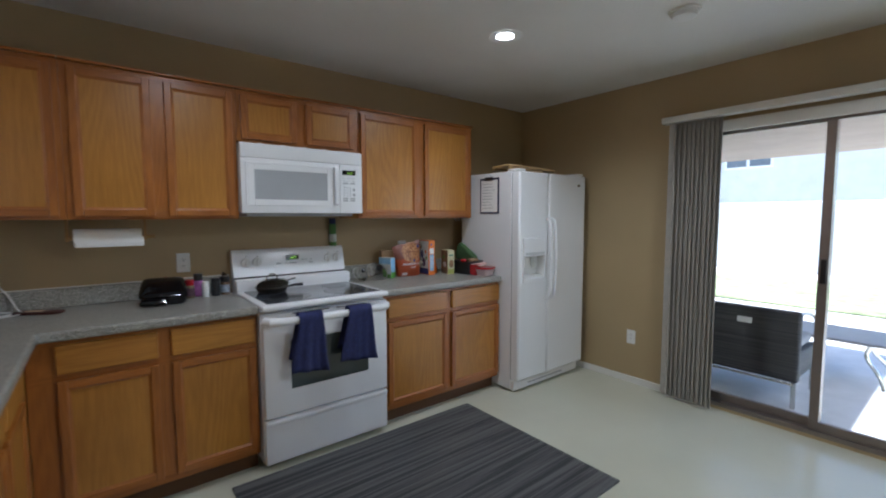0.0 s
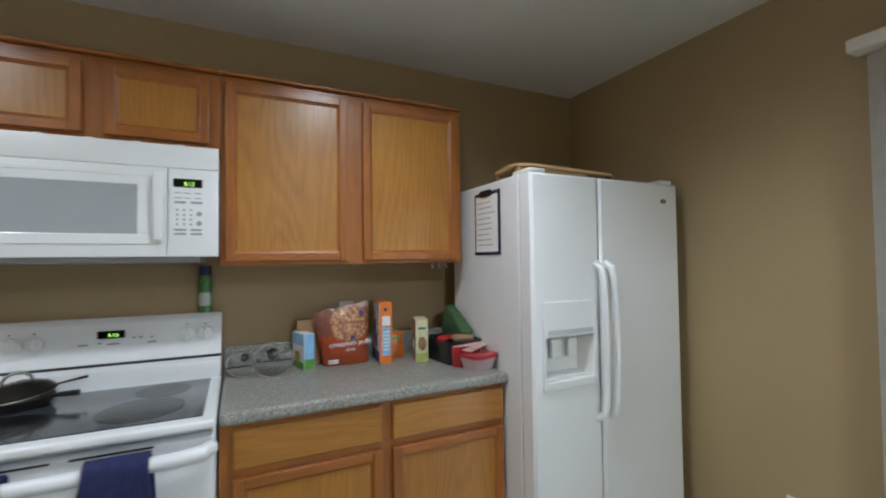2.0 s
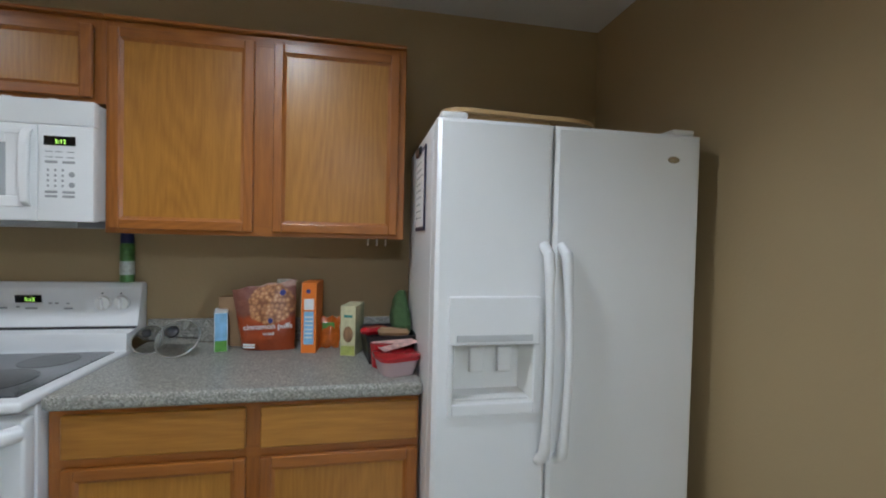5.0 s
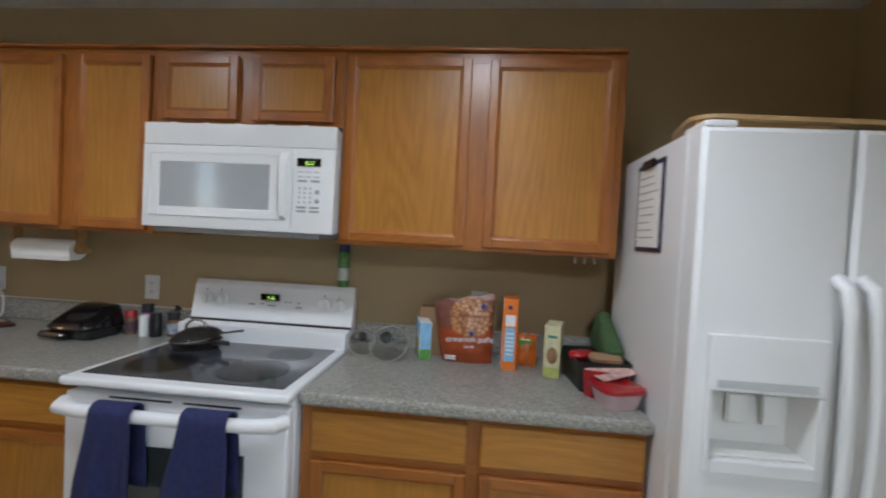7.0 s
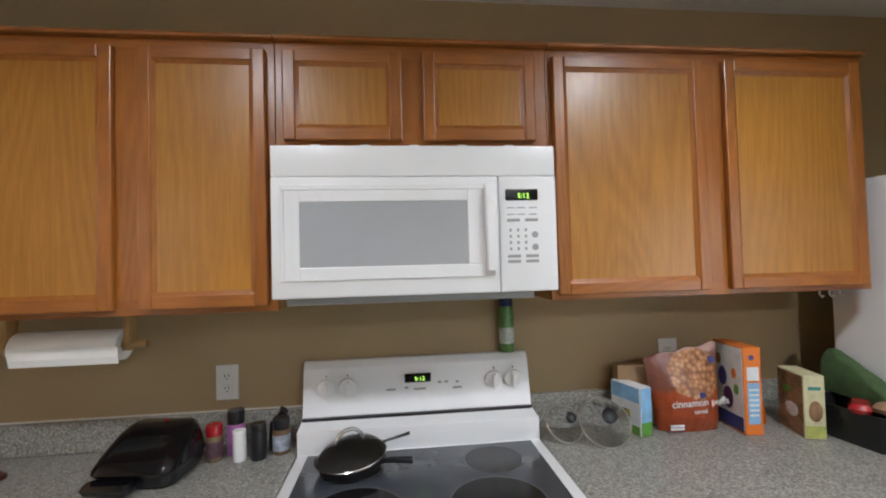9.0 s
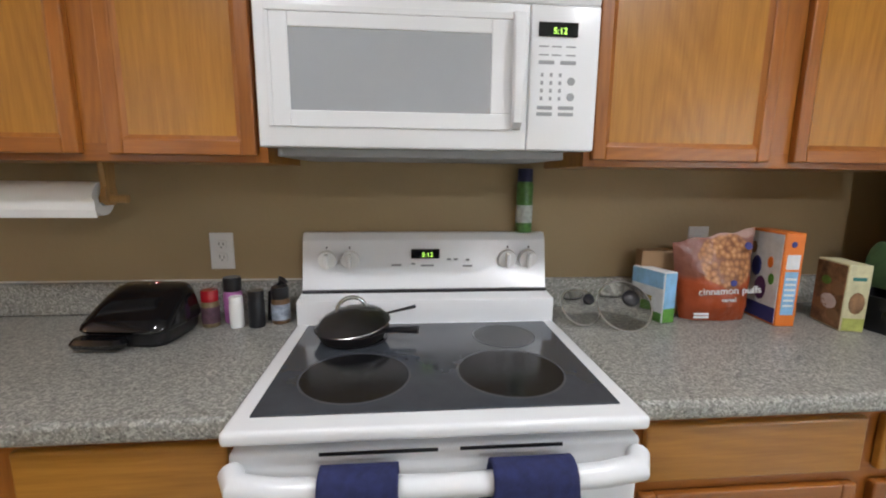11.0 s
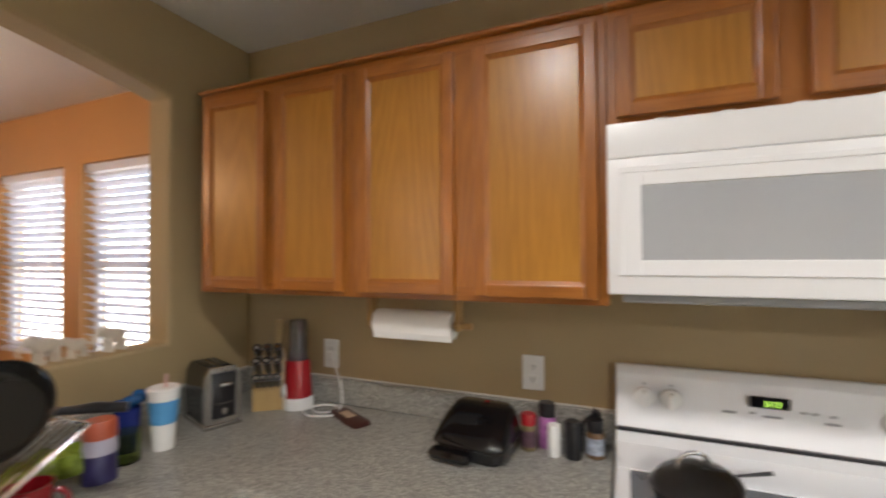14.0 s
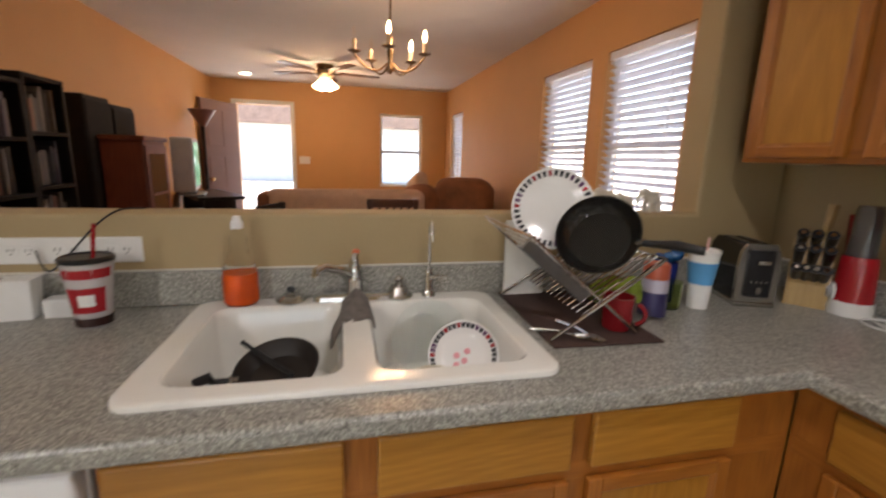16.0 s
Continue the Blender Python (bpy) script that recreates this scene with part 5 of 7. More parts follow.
part("wooden_spoon_handle", piped([(0.02, 0.04, 0.20), (0.03, 0.05, 0.33)], [0.012, 0.016], 8), BLOCK, kbm, smooth=True)

SMOKY = plain("smoky_clear_plastic", (0.30, 0.29, 0.30), 0.12)
SMOKY.node_tree.nodes["Principled BSDF"].inputs["Transmission Weight"].default_value = 0.8
# personal blender
bl = thing("blender", "red and white personal blender with a clear cup", "blender", 0.040, 3.365, 0.915)
bl.scale = (0.86, 0.86, 1.0)
part("base", turned([(0, 0), (0.066, 0), (0.068, 0.02), (0.064, 0.045)], 32), PLASTIC_W, bl, smooth=True)
part("motor_housing", turned([(0.064, 0.045), (0.060, 0.09), (0.054, 0.175), (0.050, 0.185), (0, 0.185)], 32), RED_PL, bl, smooth=True)
part("dial_plate", turned([(0.032, 0), (0.030, 0.008), (0, 0.009)], 24, pose(-0.035, -0.045, 0.065, 90, 0, -38)), PLASTIC_W, bl, smooth=True)
part("dial", turned([(0.020, 0.008), (0.017, 0.018), (0, 0.019)], 20, pose(-0.035, -0.045, 0.065, 90, 0, -38)), PLASTIC_G, bl, smooth=True)
part("blender_cup", turned([(0.044, 0.186), (0.042, 0.20), (0.040, 0.32), (0.034, 0.34), (0, 0.342)], 28), SMOKY, bl, smooth=True)
single("spatula", piped([(0, 0, 0.0), (0.0, 0.01, 0.14), (0.0, 0.012, 0.30)], [0.008, 0.007, 0.017], 10), RED_PL, "red kitchen spatula standing behind the blender", "spatula", pose(-0.045, 3.43, 0.916))
cord = [(0.11, 3.36, 0.922), (0.16, 3.33, 0.920), (0.21, 3.36, 0.920), (0.19, 3.41, 0.921), (0.14, 3.39, 0.926), (0.10, 3.33, 0.920), (0.16, 3.29, 0.920), (0.24, 3.33, 0.922), (0.22, 3.40, 0.94), (0.19, 3.435, 1.0), (0.155, 3.45, 1.05), (0.135, 3.452, 1.095)]


def smooth_line(pts, n=6):
    pts = [Vector(p) for p in pts]
    out = []
    for i in range(len(pts) - 1):
        p0, p1, p2, p3 = pts[max(0, i - 1)], pts[i], pts[i + 1], pts[min(len(pts) - 1, i + 2)]
        for k in range(n):
            t = k / n
            out.append(0.5 * ((2 * p1) + (p2 - p0) * t + (2 * p0 - 5 * p1 + 4 * p2 - p3) * t * t + (3 * p1 - p0 - 3 * p2 + p3) * t ** 3))
    return out + [pts[-1]]


single("power_cord", piped(smooth_line(cord), 0.0035, 8), PLASTIC_W, "white power cord looped on the worktop, plugged in", "cord")
tv = thing("utensil_rest", "dark wooden trivet with a cream inlay on the worktop", "trivet", 0.305, 3.33, 0.915, -28)
part("board", loft(bmesh.new(), [rrect(-0.10, 0.10, -0.035, 0.035, 0.02, 0), rrect(-0.10, 0.10, -0.035, 0.035, 0.02, 0.010), rrect(-0.095, 0.095, -0.03, 0.03, 0.018, 0.013)], True), plain("dark_red_wood", (0.06, 0.018, 0.014), 0.4), tv, smooth=True)
part("inlay", boxed(-0.05, 0.02, -0.018, 0.018, 0.0125, 0.0145, 0.001), plain("cream_print", (0.55, 0.40, 0.27), 0.5), tv)

# ---- electric plates ----
SLOT = plain("outlet_slot", (0.05, 0.05, 0.05), 0.6)


def outlet(x, y, z, rz, horizontal=False, group="wall outlets"):
    o = thing("wall_outlet", "white double wall outlet with cover plate", "outlet", x, y, z, rz, group)
    w, h = (0.115, 0.072) if horizontal else (0.072, 0.115)
    part("cover_plate", boxed(-w / 2, w / 2, -0.006, 0.0, -h / 2, h / 2, 0.003), PLASTIC_W, o)
    for s in (-1, 1):
        cx, cz = (s * 0.02, 0) if horizontal else (0, s * 0.02)
        f = part("socket", loft(bmesh.new(), [[(px, -0.006, pz) for px, pz, _ in rrect(cx - 0.017, cx + 0.017, cz - 0.014, cz + 0.014, 0.008, 0)], [(px, -0.0085, pz) for px, pz, _ in rrect(cx - 0.016, cx + 0.016, cz - 0.013, cz + 0.013, 0.008, 0)]]), PLASTIC_W, o)
        for dx in (-0.006, 0.006):
            part("slot", boxed(cx + dx - 0.0012, cx + dx + 0.0012, -0.0089, -0.0080, cz - 0.002, cz + 0.007), SLOT, f)
        part("slot", boxed(cx - 0.002, cx + 0.002, -0.0089, -0.0080, cz - 0.010, cz - 0.006), SLOT, f)
    return o


outlet(0.940, NORTH, 1.110, 0)
outlet(0.122, NORTH, 1.108, 0)
outlet(2.50, NORTH, 1.128, 0)
outlet(EAST, 2.26, 0.385, -90)
for yy, nm in ((0.985, "outlet"), (1.09, "switch"), (1.215, "switch")):
    outlet(HALF, yy, 1.079, 90, True)
part("plug", boxed(0.115, 0.15, 3.44, 3.461, 1.085, 1.12, 0.006), PLASTIC_W, None)
bpy.data.objects["plug"].parent = bpy.data.objects["power_cord"]

# paper towels under the cabinet
ph = thing("paper_towel_holder", "wooden under-cabinet holder with a paper towel roll", "paper towel holder", 0.595, 3.285, 1.372)
ARM = oak("pine_bracket", 2, (0.30, 0.16, 0.05), (0.46, 0.28, 0.10))
for s, xx in ((-1, -0.165), (1, 0.150)):
    part("bracket", extruded([(-0.022, 0.0), (-0.018, -0.06), (-0.026, -0.085), (-0.012, -0.108), (0.012, -0.108), (0.026, -0.085), (0.018, -0.06), (0.022, 0.0)], xx - 0.007, xx + 0.007, "x"), ARM, ph)
part("dowel", piped([(-0.172, 0, -0.092), (0.195, 0, -0.092)], 0.011, 12), ARM, ph, smooth=True)
part("roll", turned([(0.018, -0.142), (0.043, -0.142), (0.044, -0.135), (0.044, 0.128), (0.043, 0.135), (0.018, 0.135)], 36, pose(0, 0, -0.092, 0, 90, 0)), PAPER, ph, smooth=True)
part("loose_sheet", extruded([(-0.0448, -0.092), (-0.0450, -0.118), (-0.040, -0.138), (-0.039, -0.138), (-0.0440, -0.118), (-0.0440, -0.092)], -0.135, 0.142, "x"), PAPER, ph)
# spray can standing behind the range
sc = thing("spray_can", "green and white spray can with a blue cap behind range", "spray can", 1.885, 3.441, 1.1725)
single_can = part("can", turned([(0.0, 0), (0.0255, 0), (0.026, 0.15), (0.021, 0.16), (0, 0.16)], 22), plain("green_can_print", (0.10, 0.25, 0.06), 0.3, var=0.6, scale=40), sc, smooth=True)
part("label_band", turned([(0.0263, 0.03), (0.0263, 0.085)], 22), plain("pale_label", (0.55, 0.60, 0.55), 0.4, var=0.4, scale=60), sc)
part("cap", turned([(0.024, 0.158), (0.023, 0.198), (0, 0.20)], 22), plain("blue_cap", (0.012, 0.02, 0.10), 0.35), sc, smooth=True)


# ---- left of the range: contact grill and spices ----
gr = thing("contact_grill", "glossy black contact grill, closed, on the worktop", "grill", 0.815, 3.262, 0.915, -6)
part("base", loft(bmesh.new(), [rrect(-0.092, 0.092, -0.075, 0.078, 0.03, 0.0), rrect(-0.104, 0.104, -0.088, 0.085, 0.032, 0.016), rrect(-0.106, 0.106, -0.090, 0.086, 0.032, 0.038)], True), BLACK, gr, smooth=True)
part("lid", loft(bmesh.new(), [rrect(-0.109, 0.109, -0.098, 0.088, 0.034, 0.040), rrect(-0.112, 0.112, -0.104, 0.090, 0.036, 0.047), rrect(-0.112, 0.112, -0.100, 0.091, 0.038, 0.056), rrect(-0.110, 0.110, -0.080, 0.091, 0.042, 0.073), rrect(-0.106, 0.106, -0.050, 0.090, 0.044, 0.094), rrect(-0.100, 0.100, -0.016, 0.087, 0.042, 0.114), rrect(-0.092, 0.092, 0.012, 0.082, 0.034, 0.126), rrect(-0.078, 0.078, 0.030, 0.074, 0.020, 0.132)], True), BLACK_GLOSS, gr, smooth=True)
part("handle", loft(bmesh.new(), [rrect(-0.105, 0.02, -0.125, -0.088, 0.016, 0.010), rrect(-0.108, 0.025, -0.132, -0.088, 0.018, 0.022), rrect(-0.100, 0.018, -0.124, -0.088, 0.014, 0.034)], True), BLACK_GLOSS, gr, smooth=True)
part("indicator", turned([(0.007, 0.1355), (0.005, 0.1385), (0, 0.139)], 14, pose(0.01, 0.045, 0)), RED_PL, gr)


def spice(label, x, y, r, h, body, cap, cap_h, band=None):
    s = thing("spice_bottle", label, "spice bottle", x, y, 0.915, 0, "spices beside the range")
    part("bottle", turned([(0, 0), (r * 0.95, 0), (r, 0.004), (r, h * 0.86), (r * 0.85, h * 0.95), (r * 0.8, h), (0, h)], 22), body, s, smooth=True)
    if band:
        part("label", turned([(r + 0.0006, h * 0.15), (r + 0.0006, h * 0.75)], 22), band, s)
    part("cap", turned([(r * 0.96, h - 0.004), (r * 0.98, h + cap_h * 0.8), (r * 0.9, h + cap_h), (0, h + cap_h)], 22), cap, s, smooth=True)
    return s


SPICE_BROWN = plain("brown_spice", (0.16, 0.09, 0.04), 0.4, var=0.4, scale=80)
spice("small spice jar with a red lid", 0.950, 3.335, 0.024, 0.078, plain("olive_spice", (0.17, 0.13, 0.06), 0.35, var=0.4, scale=80), RED_PL, 0.028, plain("dark_label", (0.10, 0.05, 0.07), 0.5, var=0.5, scale=60))
spice("tall seasoning bottle with purple label and black lid", 1.000, 3.372, 0.026, 0.098, plain("pink_label", (0.45, 0.16, 0.42), 0.45, var=0.4, scale=40), BLACK, 0.036)
spice("plain white plastic shaker", 1.028, 3.318, 0.019, 0.078, PLASTIC_W, PLASTIC_W, 0.012)
spice("black pepper mill bottle", 1.082, 3.322, 0.023, 0.088, BLACK, BLACK, 0.018)
spice("glass spice jar with dark lid and brown contents", 1.140, 3.355, 0.026, 0.078, SPICE_BROWN, BLACK, 0.030, plain("blue_white_label", (0.35, 0.40, 0.48), 0.5, var=0.5, scale=50))
ms = thing("measuring_spoon", "black measuring spoon standing among the spices", "spoon", 1.10, 3.375, 0.915)
part("handle", piped([(0, 0, 0.0), (0.005, 0, 0.085), (0.04, 0, 0.118)], [0.006, 0.005, 0.006], 8), BLACK, ms, smooth=True)
part("bowl", turned([(0, -0.008), (0.012, -0.005), (0.016, 0.004), (0.014, 0.004), (0, -0.003)], 16, pose(0.043, 0, 0.120, 0, 40, 0)), BLACK, ms, smooth=True)

# covered skillet on the back burner
sp = thing("covered_skillet", "black skillet with a glass lid on the cooktop", "skillet", 1.368, 3.185, 0.9245, 0)
sp.scale = (0.90, 0.90, 0.90)
part("pan_body", turned([(0, 0), (0.080, 0), (0.092, 0.008), (0.104, 0.033), (0.108, 0.035), (0.104, 0.036), (0.100, 0.030), (0.088, 0.006), (0, 0.004)], 40), PAN, sp, smooth=True)
part("pan_handle", piped([(0.095, -0.03, 0.032), (0.13, -0.045, 0.040), (0.19, -0.062, 0.043)], [0.007, 0.009, 0.011], 10), BLACK, sp, smooth=True)
part("spatula_handle", piped([(0.02, 0.03, 0.045), (0.12, 0.052, 0.062), (0.185, 0.068, 0.072)], [0.004, 0.004, 0.006], 8), BLACK, sp, smooth=True)
ld = part("glass_lid", turned([(0.106, 0.0), (0.100, 0.010), (0.082, 0.026), (0.045, 0.040), (0, 0.045), (0, 0.0425), (0.045, 0.0375), (0.081, 0.0235), (0.099, 0.007)], 40), clear("smoky_lid_glass", (0.95, 0.95, 0.95), 0.02, 1.16), sp, smooth=True)
part("lid_rim", turned([(0.1065, -0.002), (0.1085, 0), (0.1065, 0.002), (0.1045, 0), (0.1065, -0.002)], 40), STEEL, ld, smooth=True)
part("lid_handle", piped(arc((0, 0, 0.038), 0.042, 4, 176, 16, (0.95, 0.3, 0), (0, 0, 0.95)), 0.006, 10), STEEL, ld, smooth=True)
# the lid sits askew, propped up by the spatula
ld.matrix_basis = pose(0.004, 0, 0.046, 4, -6, 0)

# ---- right of the range ----
LIDGLASS = clear("thin_lid_glass", (0.99, 0.995, 0.995), 0.01, 1.13)


def pot_lid(label, m, r, knob):
    l = thing("pot_lid", label, "pot lid", group="glass pot lids")
    l.matrix_basis = m
    g = part("glass", turned([(r, 0), (r * 0.9, 0.012), (r * 0.5, 0.028), (0, 0.034), (0, 0.0315), (r * 0.5, 0.0255), (r * 0.89, 0.0095), (r, -0.002)], 36), LIDGLASS, l, smooth=True)
    part("rim", turned([(r, -0.0035), (r + 0.003, 0), (r, 0.0035), (r - 0.003, 0), (r, -0.0035)], 36), plain("bright_steel_rim", (0.78, 0.78, 0.77), 0.3, 1.0, var=0.05), l, smooth=True)
    part("knob", turned([(0.008, 0.032), (0.010, 0.040), (knob, 0.046), (knob, 0.056), (knob * 0.7, 0.060), (0, 0.061)], 20), BLACK, l, smooth=True)
    return l


# both lids are tilted to fit the camera's view; nothing supports them behind
pot_lid("glass pot lid with steel rim, tilted back above the worktop", Matrix.Translation((2.030, 3.300, 0.964)) @ pose(0, 0, 0, 50, 0, 10), 0.060, 0.016)
pot_lid("larger glass pot lid with a black knob, tilted back", Matrix.Translation((2.145, 3.258, 0.977)) @ pose(0, 0, 0, 50, 0, -6), 0.078, 0.023)


def carton(name, label, x, y, rz, w, d, h, face, side, bands, cat="box"):
    c = thing(name, label, cat, x, y, 0.915, rz)
    part("carton", boxed(-w / 2, w / 2, 0, d, 0, h, 0.002), face, c)
    for nm, mat, dims in bands:
        part(nm, boxed(*dims), mat, c)
    return c


SKYBLUE = plain("light_blue_print", (0.25, 0.48, 0.72), 0.45, var=0.25, scale=25)
GREENP = plain("green_print", (0.12, 0.32, 0.05), 0.45, var=0.3, scale=30)
WHITEP = plain("white_print", (0.72, 0.74, 0.75), 0.45, var=0.15, scale=30)
ORANGEP = plain("orange_print", (0.72, 0.19, 0.02), 0.42, var=0.1)
NAVYP = plain("navy_print", (0.04, 0.045, 0.20), 0.45)
CREAMP = plain("cream_green_print", (0.60, 0.58, 0.36), 0.45, var=0.2, scale=35)
BROWNP = plain("food_picture_print", (0.26, 0.15, 0.075), 0.45, var=0.7, scale=26)
KRAFT = plain("brown_card", (0.30, 0.19, 0.10), 0.8)
nb = thing("snack_box", "small light blue and white snack box", "box", 2.270, 3.268, 0.915, 15)
part("carton", boxed(0.0, 0.047, 0.0, 0.128, 0.0, 0.155, 0.002), WHITEP, nb)
part("top_print", boxed(-0.0014, 0.0, 0.004, 0.126, 0.105, 0.153), SKYBLUE, nb)
part("grass_print", boxed(-0.0014, 0.0, 0.004, 0.126, 0.002, 0.030), GREENP, nb)
part("picture", boxed(-0.0018, 0.0, 0.045, 0.100, 0.032, 0.075), plain("yellow_dark_print", (0.35, 0.28, 0.05), 0.5, var=0.7, scale=40), nb)
part("side_print", boxed(0.002, 0.045, -0.0014, 0.0, 0.045, 0.153), SKYBLUE, nb)
part("side_grass", boxed(0.002, 0.045, -0.0014, 0.0, 0.002, 0.045), GREENP, nb)
carton("card_box", "plain brown card box behind the snack box", 2.315, 3.365, -8, 0.125, 0.05, 0.205, KRAFT, KRAFT, [])
# cereal bag
bag = thing("cereal_bag", "orange bag of cinnamon puffs cereal, folded top", "cereal bag", 2.462, 3.315, 0.915, -4)
bm = bmesh.new()
nu, nv = 20, 20
fr, bk = {}, {}
for i in range(nu + 1):
    for j in range(nv + 1):
        u, v = i / nu - 0.5, j / nv
        wdt = 0.205 + 0.045 * v
        prof = (0.055 * (1 - (2 * u) ** 2) ** 0.6) * (min(1.0, 0.55 + 2.2 * v) if v < 0.3 else 1.0) * max(0.04, 1 - 0.93 * max(0.0, (v - 0.45) / 0.55) ** 1.2)
        wr = 0.004 * noise.noise(Vector((u * 14, v * 14, 3))) + 0.003 * noise.noise(Vector((u * 40, v * 30, 1)))
        top = 0.262 + 0.045 * u + 0.004 * math.sin(u * 19) * v ** 6
        fr[i, j] = bm.verts.new((u * wdt - 0.02 * v, -prof - wr * 1.2, v * top))
        bk[i, j] = bm.verts.new((u * wdt - 0.02 * v, prof * 0.75 + wr, v * top)) if 0 < i < nu else fr[i, j]
front_faces = []
for i in range(nu):
    for j in range(nv):
        bm.faces.new((fr[i, j], fr[i + 1, j], fr[i + 1, j + 1], fr[i, j + 1]))
        q = (bk[i, j], bk[i, j + 1], bk[i + 1, j + 1], bk[i + 1, j])
        if len(set(q)) >= 3:
            bm.faces.new(list(dict.fromkeys(q)))


def bag_film():
    m, nt, b = shader("printed_cereal_film", 0.28)
    tc = nt.nodes.new("ShaderNodeTexCoord")
    sep = nt.nodes.new("ShaderNodeSeparateXYZ")
    nt.links.new(tc.outputs["Object"], sep.inputs[0])
    wv = node(nt, "ShaderNodeTexNoise", Scale=18.0, Detail=2.0)
    nt.links.new(tc.outputs["Object"], wv.inputs["Vector"])
    vo = node(nt, "ShaderNodeTexVoronoi", Scale=62.0)
    nt.links.new(tc.outputs["Object"], vo.inputs["Vector"])
    puffs = ramp(nt, vo.outputs["Distance"], [(0.0, (0.62, 0.38, 0.20)), (0.35, (0.46, 0.22, 0.09)), (0.75, (0.20, 0.08, 0.035))])
    # distance from the picture's middle, wobbled
    d = nt.nodes.new("ShaderNodeVectorMath")
    d.operation = "DISTANCE"
    mp = nt.nodes.new("ShaderNodeMapping")
    mp.inputs["Scale"].default_value = (1.0, 0.0, 1.15)
    nt.links.new(tc.outputs["Object"], mp.inputs["Vector"])
    nt.links.new(mp.outputs[0], d.inputs[0])
    d.inputs[1].default_value = (0.012, 0, 0.215)
    ad = nt.nodes.new("ShaderNodeMath")
    ad.operation = "MULTIPLY_ADD"
    ad.inputs[1].default_value = 0.05
    nt.links.new(wv.outputs[0], ad.inputs[0])
    nt.links.new(d.outputs["Value"], ad.inputs[2])
    pic = ramp(nt, ad.outputs[0], [(0.112, (1, 1, 1)), (0.118, (0, 0, 0))])
    zb = nt.nodes.new("ShaderNodeMath")
    zb.operation = "MULTIPLY_ADD"
    zb.inputs[1].default_value = 0.04
    nt.links.new(wv.outputs[0], zb.inputs[0])
    nt.links.new(sep.outputs["Z"], zb.inputs[2])
    ground = ramp(nt, zb.outputs[0], [(0.15, (0.33, 0.062, 0.016)), (0.17, (0.17, 0.062, 0.040)), (0.272, (0.19, 0.075, 0.055)), (0.280, (0.40, 0.26, 0.22))])
    mx = nt.nodes.new("ShaderNodeMix")
    mx.data_type = "RGBA"
    nt.links.new(pic, mx.inputs[0])
    nt.links.new(ground, mx.inputs[6])
    nt.links.new(puffs, mx.inputs[7])
    nt.links.new(mx.outputs[2], b.inputs["Base Color"])
    cr = node(nt, "ShaderNodeTexNoise", Scale=26.0, Detail=3.0)
    nt.links.new(tc.outputs["Object"], cr.inputs["Vector"])
    bp = node(nt, "ShaderNodeBump", Strength=0.6, Distance=0.012)
    nt.links.new(cr.outputs[0], bp.inputs["Height"])
    nt.links.new(bp.outputs[0], b.inputs["Normal"])
    return m


bg = part("film", bm, bag_film(), bag, smooth=True)
for w_, zz, sz in (("cinnamon puffs", 0.092, 0.031), ("cereal", 0.068, 0.018)):
    digits(w_, bg, pose(0.012, -0.0565, zz, 86, -3, 0), sz, WHITEP, 0.0012)
part("badge", turned([(0.012, 0), (0.011, 0.0015), (0, 0.0015)], 16, pose(0.062, -0.040, 0.235, 75)), NAVYP, bg)
part("badge", turned([(0.010, 0), (0.009, 0.0015), (0, 0.0015)], 16, pose(0.02, -0.0565, 0.125, 85)), NAVYP, bg)
for k in range(2):
    part("small_print", boxed(-0.085, -0.04, -0.050, -0.046, 0.014 + 0.010 * k, 0.020 + 0.010 * k), WHITEP, bg)

ob_ = thing("cereal_box", "orange and white cereal box standing at an angle", "cereal box", 2.600, 3.228, 0.915, -5)
part("carton", boxed(-0.002, 0.055, 0.0, 0.150, 0.0, 0.278, 0.002), ORANGEP, ob_)
part("front_panel", boxed(-0.0035, -0.001, 0.006, 0.148, 0.006, 0.272), WHITEP, ob_)
part("blue_band", boxed(-0.0042, -0.0030, 0.006, 0.148, 0.006, 0.052), NAVYP, ob_)
for yy, zz, s, mt_ in ((0.10, 0.165, 0.026, NAVYP), (0.045, 0.185, 0.014, ORANGEP), (0.075, 0.10, 0.030, PURPLE), (0.035, 0.135, 0.014, GREENP), (0.12, 0.22, 0.016, BROWNP)):
    part("picture", turned([(s, 0), (s, 0.001), (0, 0.001)], 10, Matrix.Translation((-0.0035, yy, zz)) @ pose(0, 0, 0, 0, -90, 0) @ Matrix.Diagonal((1.25, 0.8, 1, 1))), mt_, ob_)
part("side_panel", boxed(0.008, 0.046, -0.0012, 0.0, 0.035, 0.165), SKYBLUE, ob_)
part("side_panel", boxed(0.008, 0.046, -0.0012, 0.0, 0.172, 0.215), WHITEP, ob_)
part("badge", turned([(0.009, 0), (0.008, 0.001), (0, 0.001)], 12, pose(0.024, -0.0002, 0.245, 90)), NAVYP, ob_)
for k in range(6):
    part("small_print", boxed(0.012, 0.042, -0.002, -0.001, 0.06 + 0.016 * k, 0.066 + 0.016 * k), WHITEP, ob_)
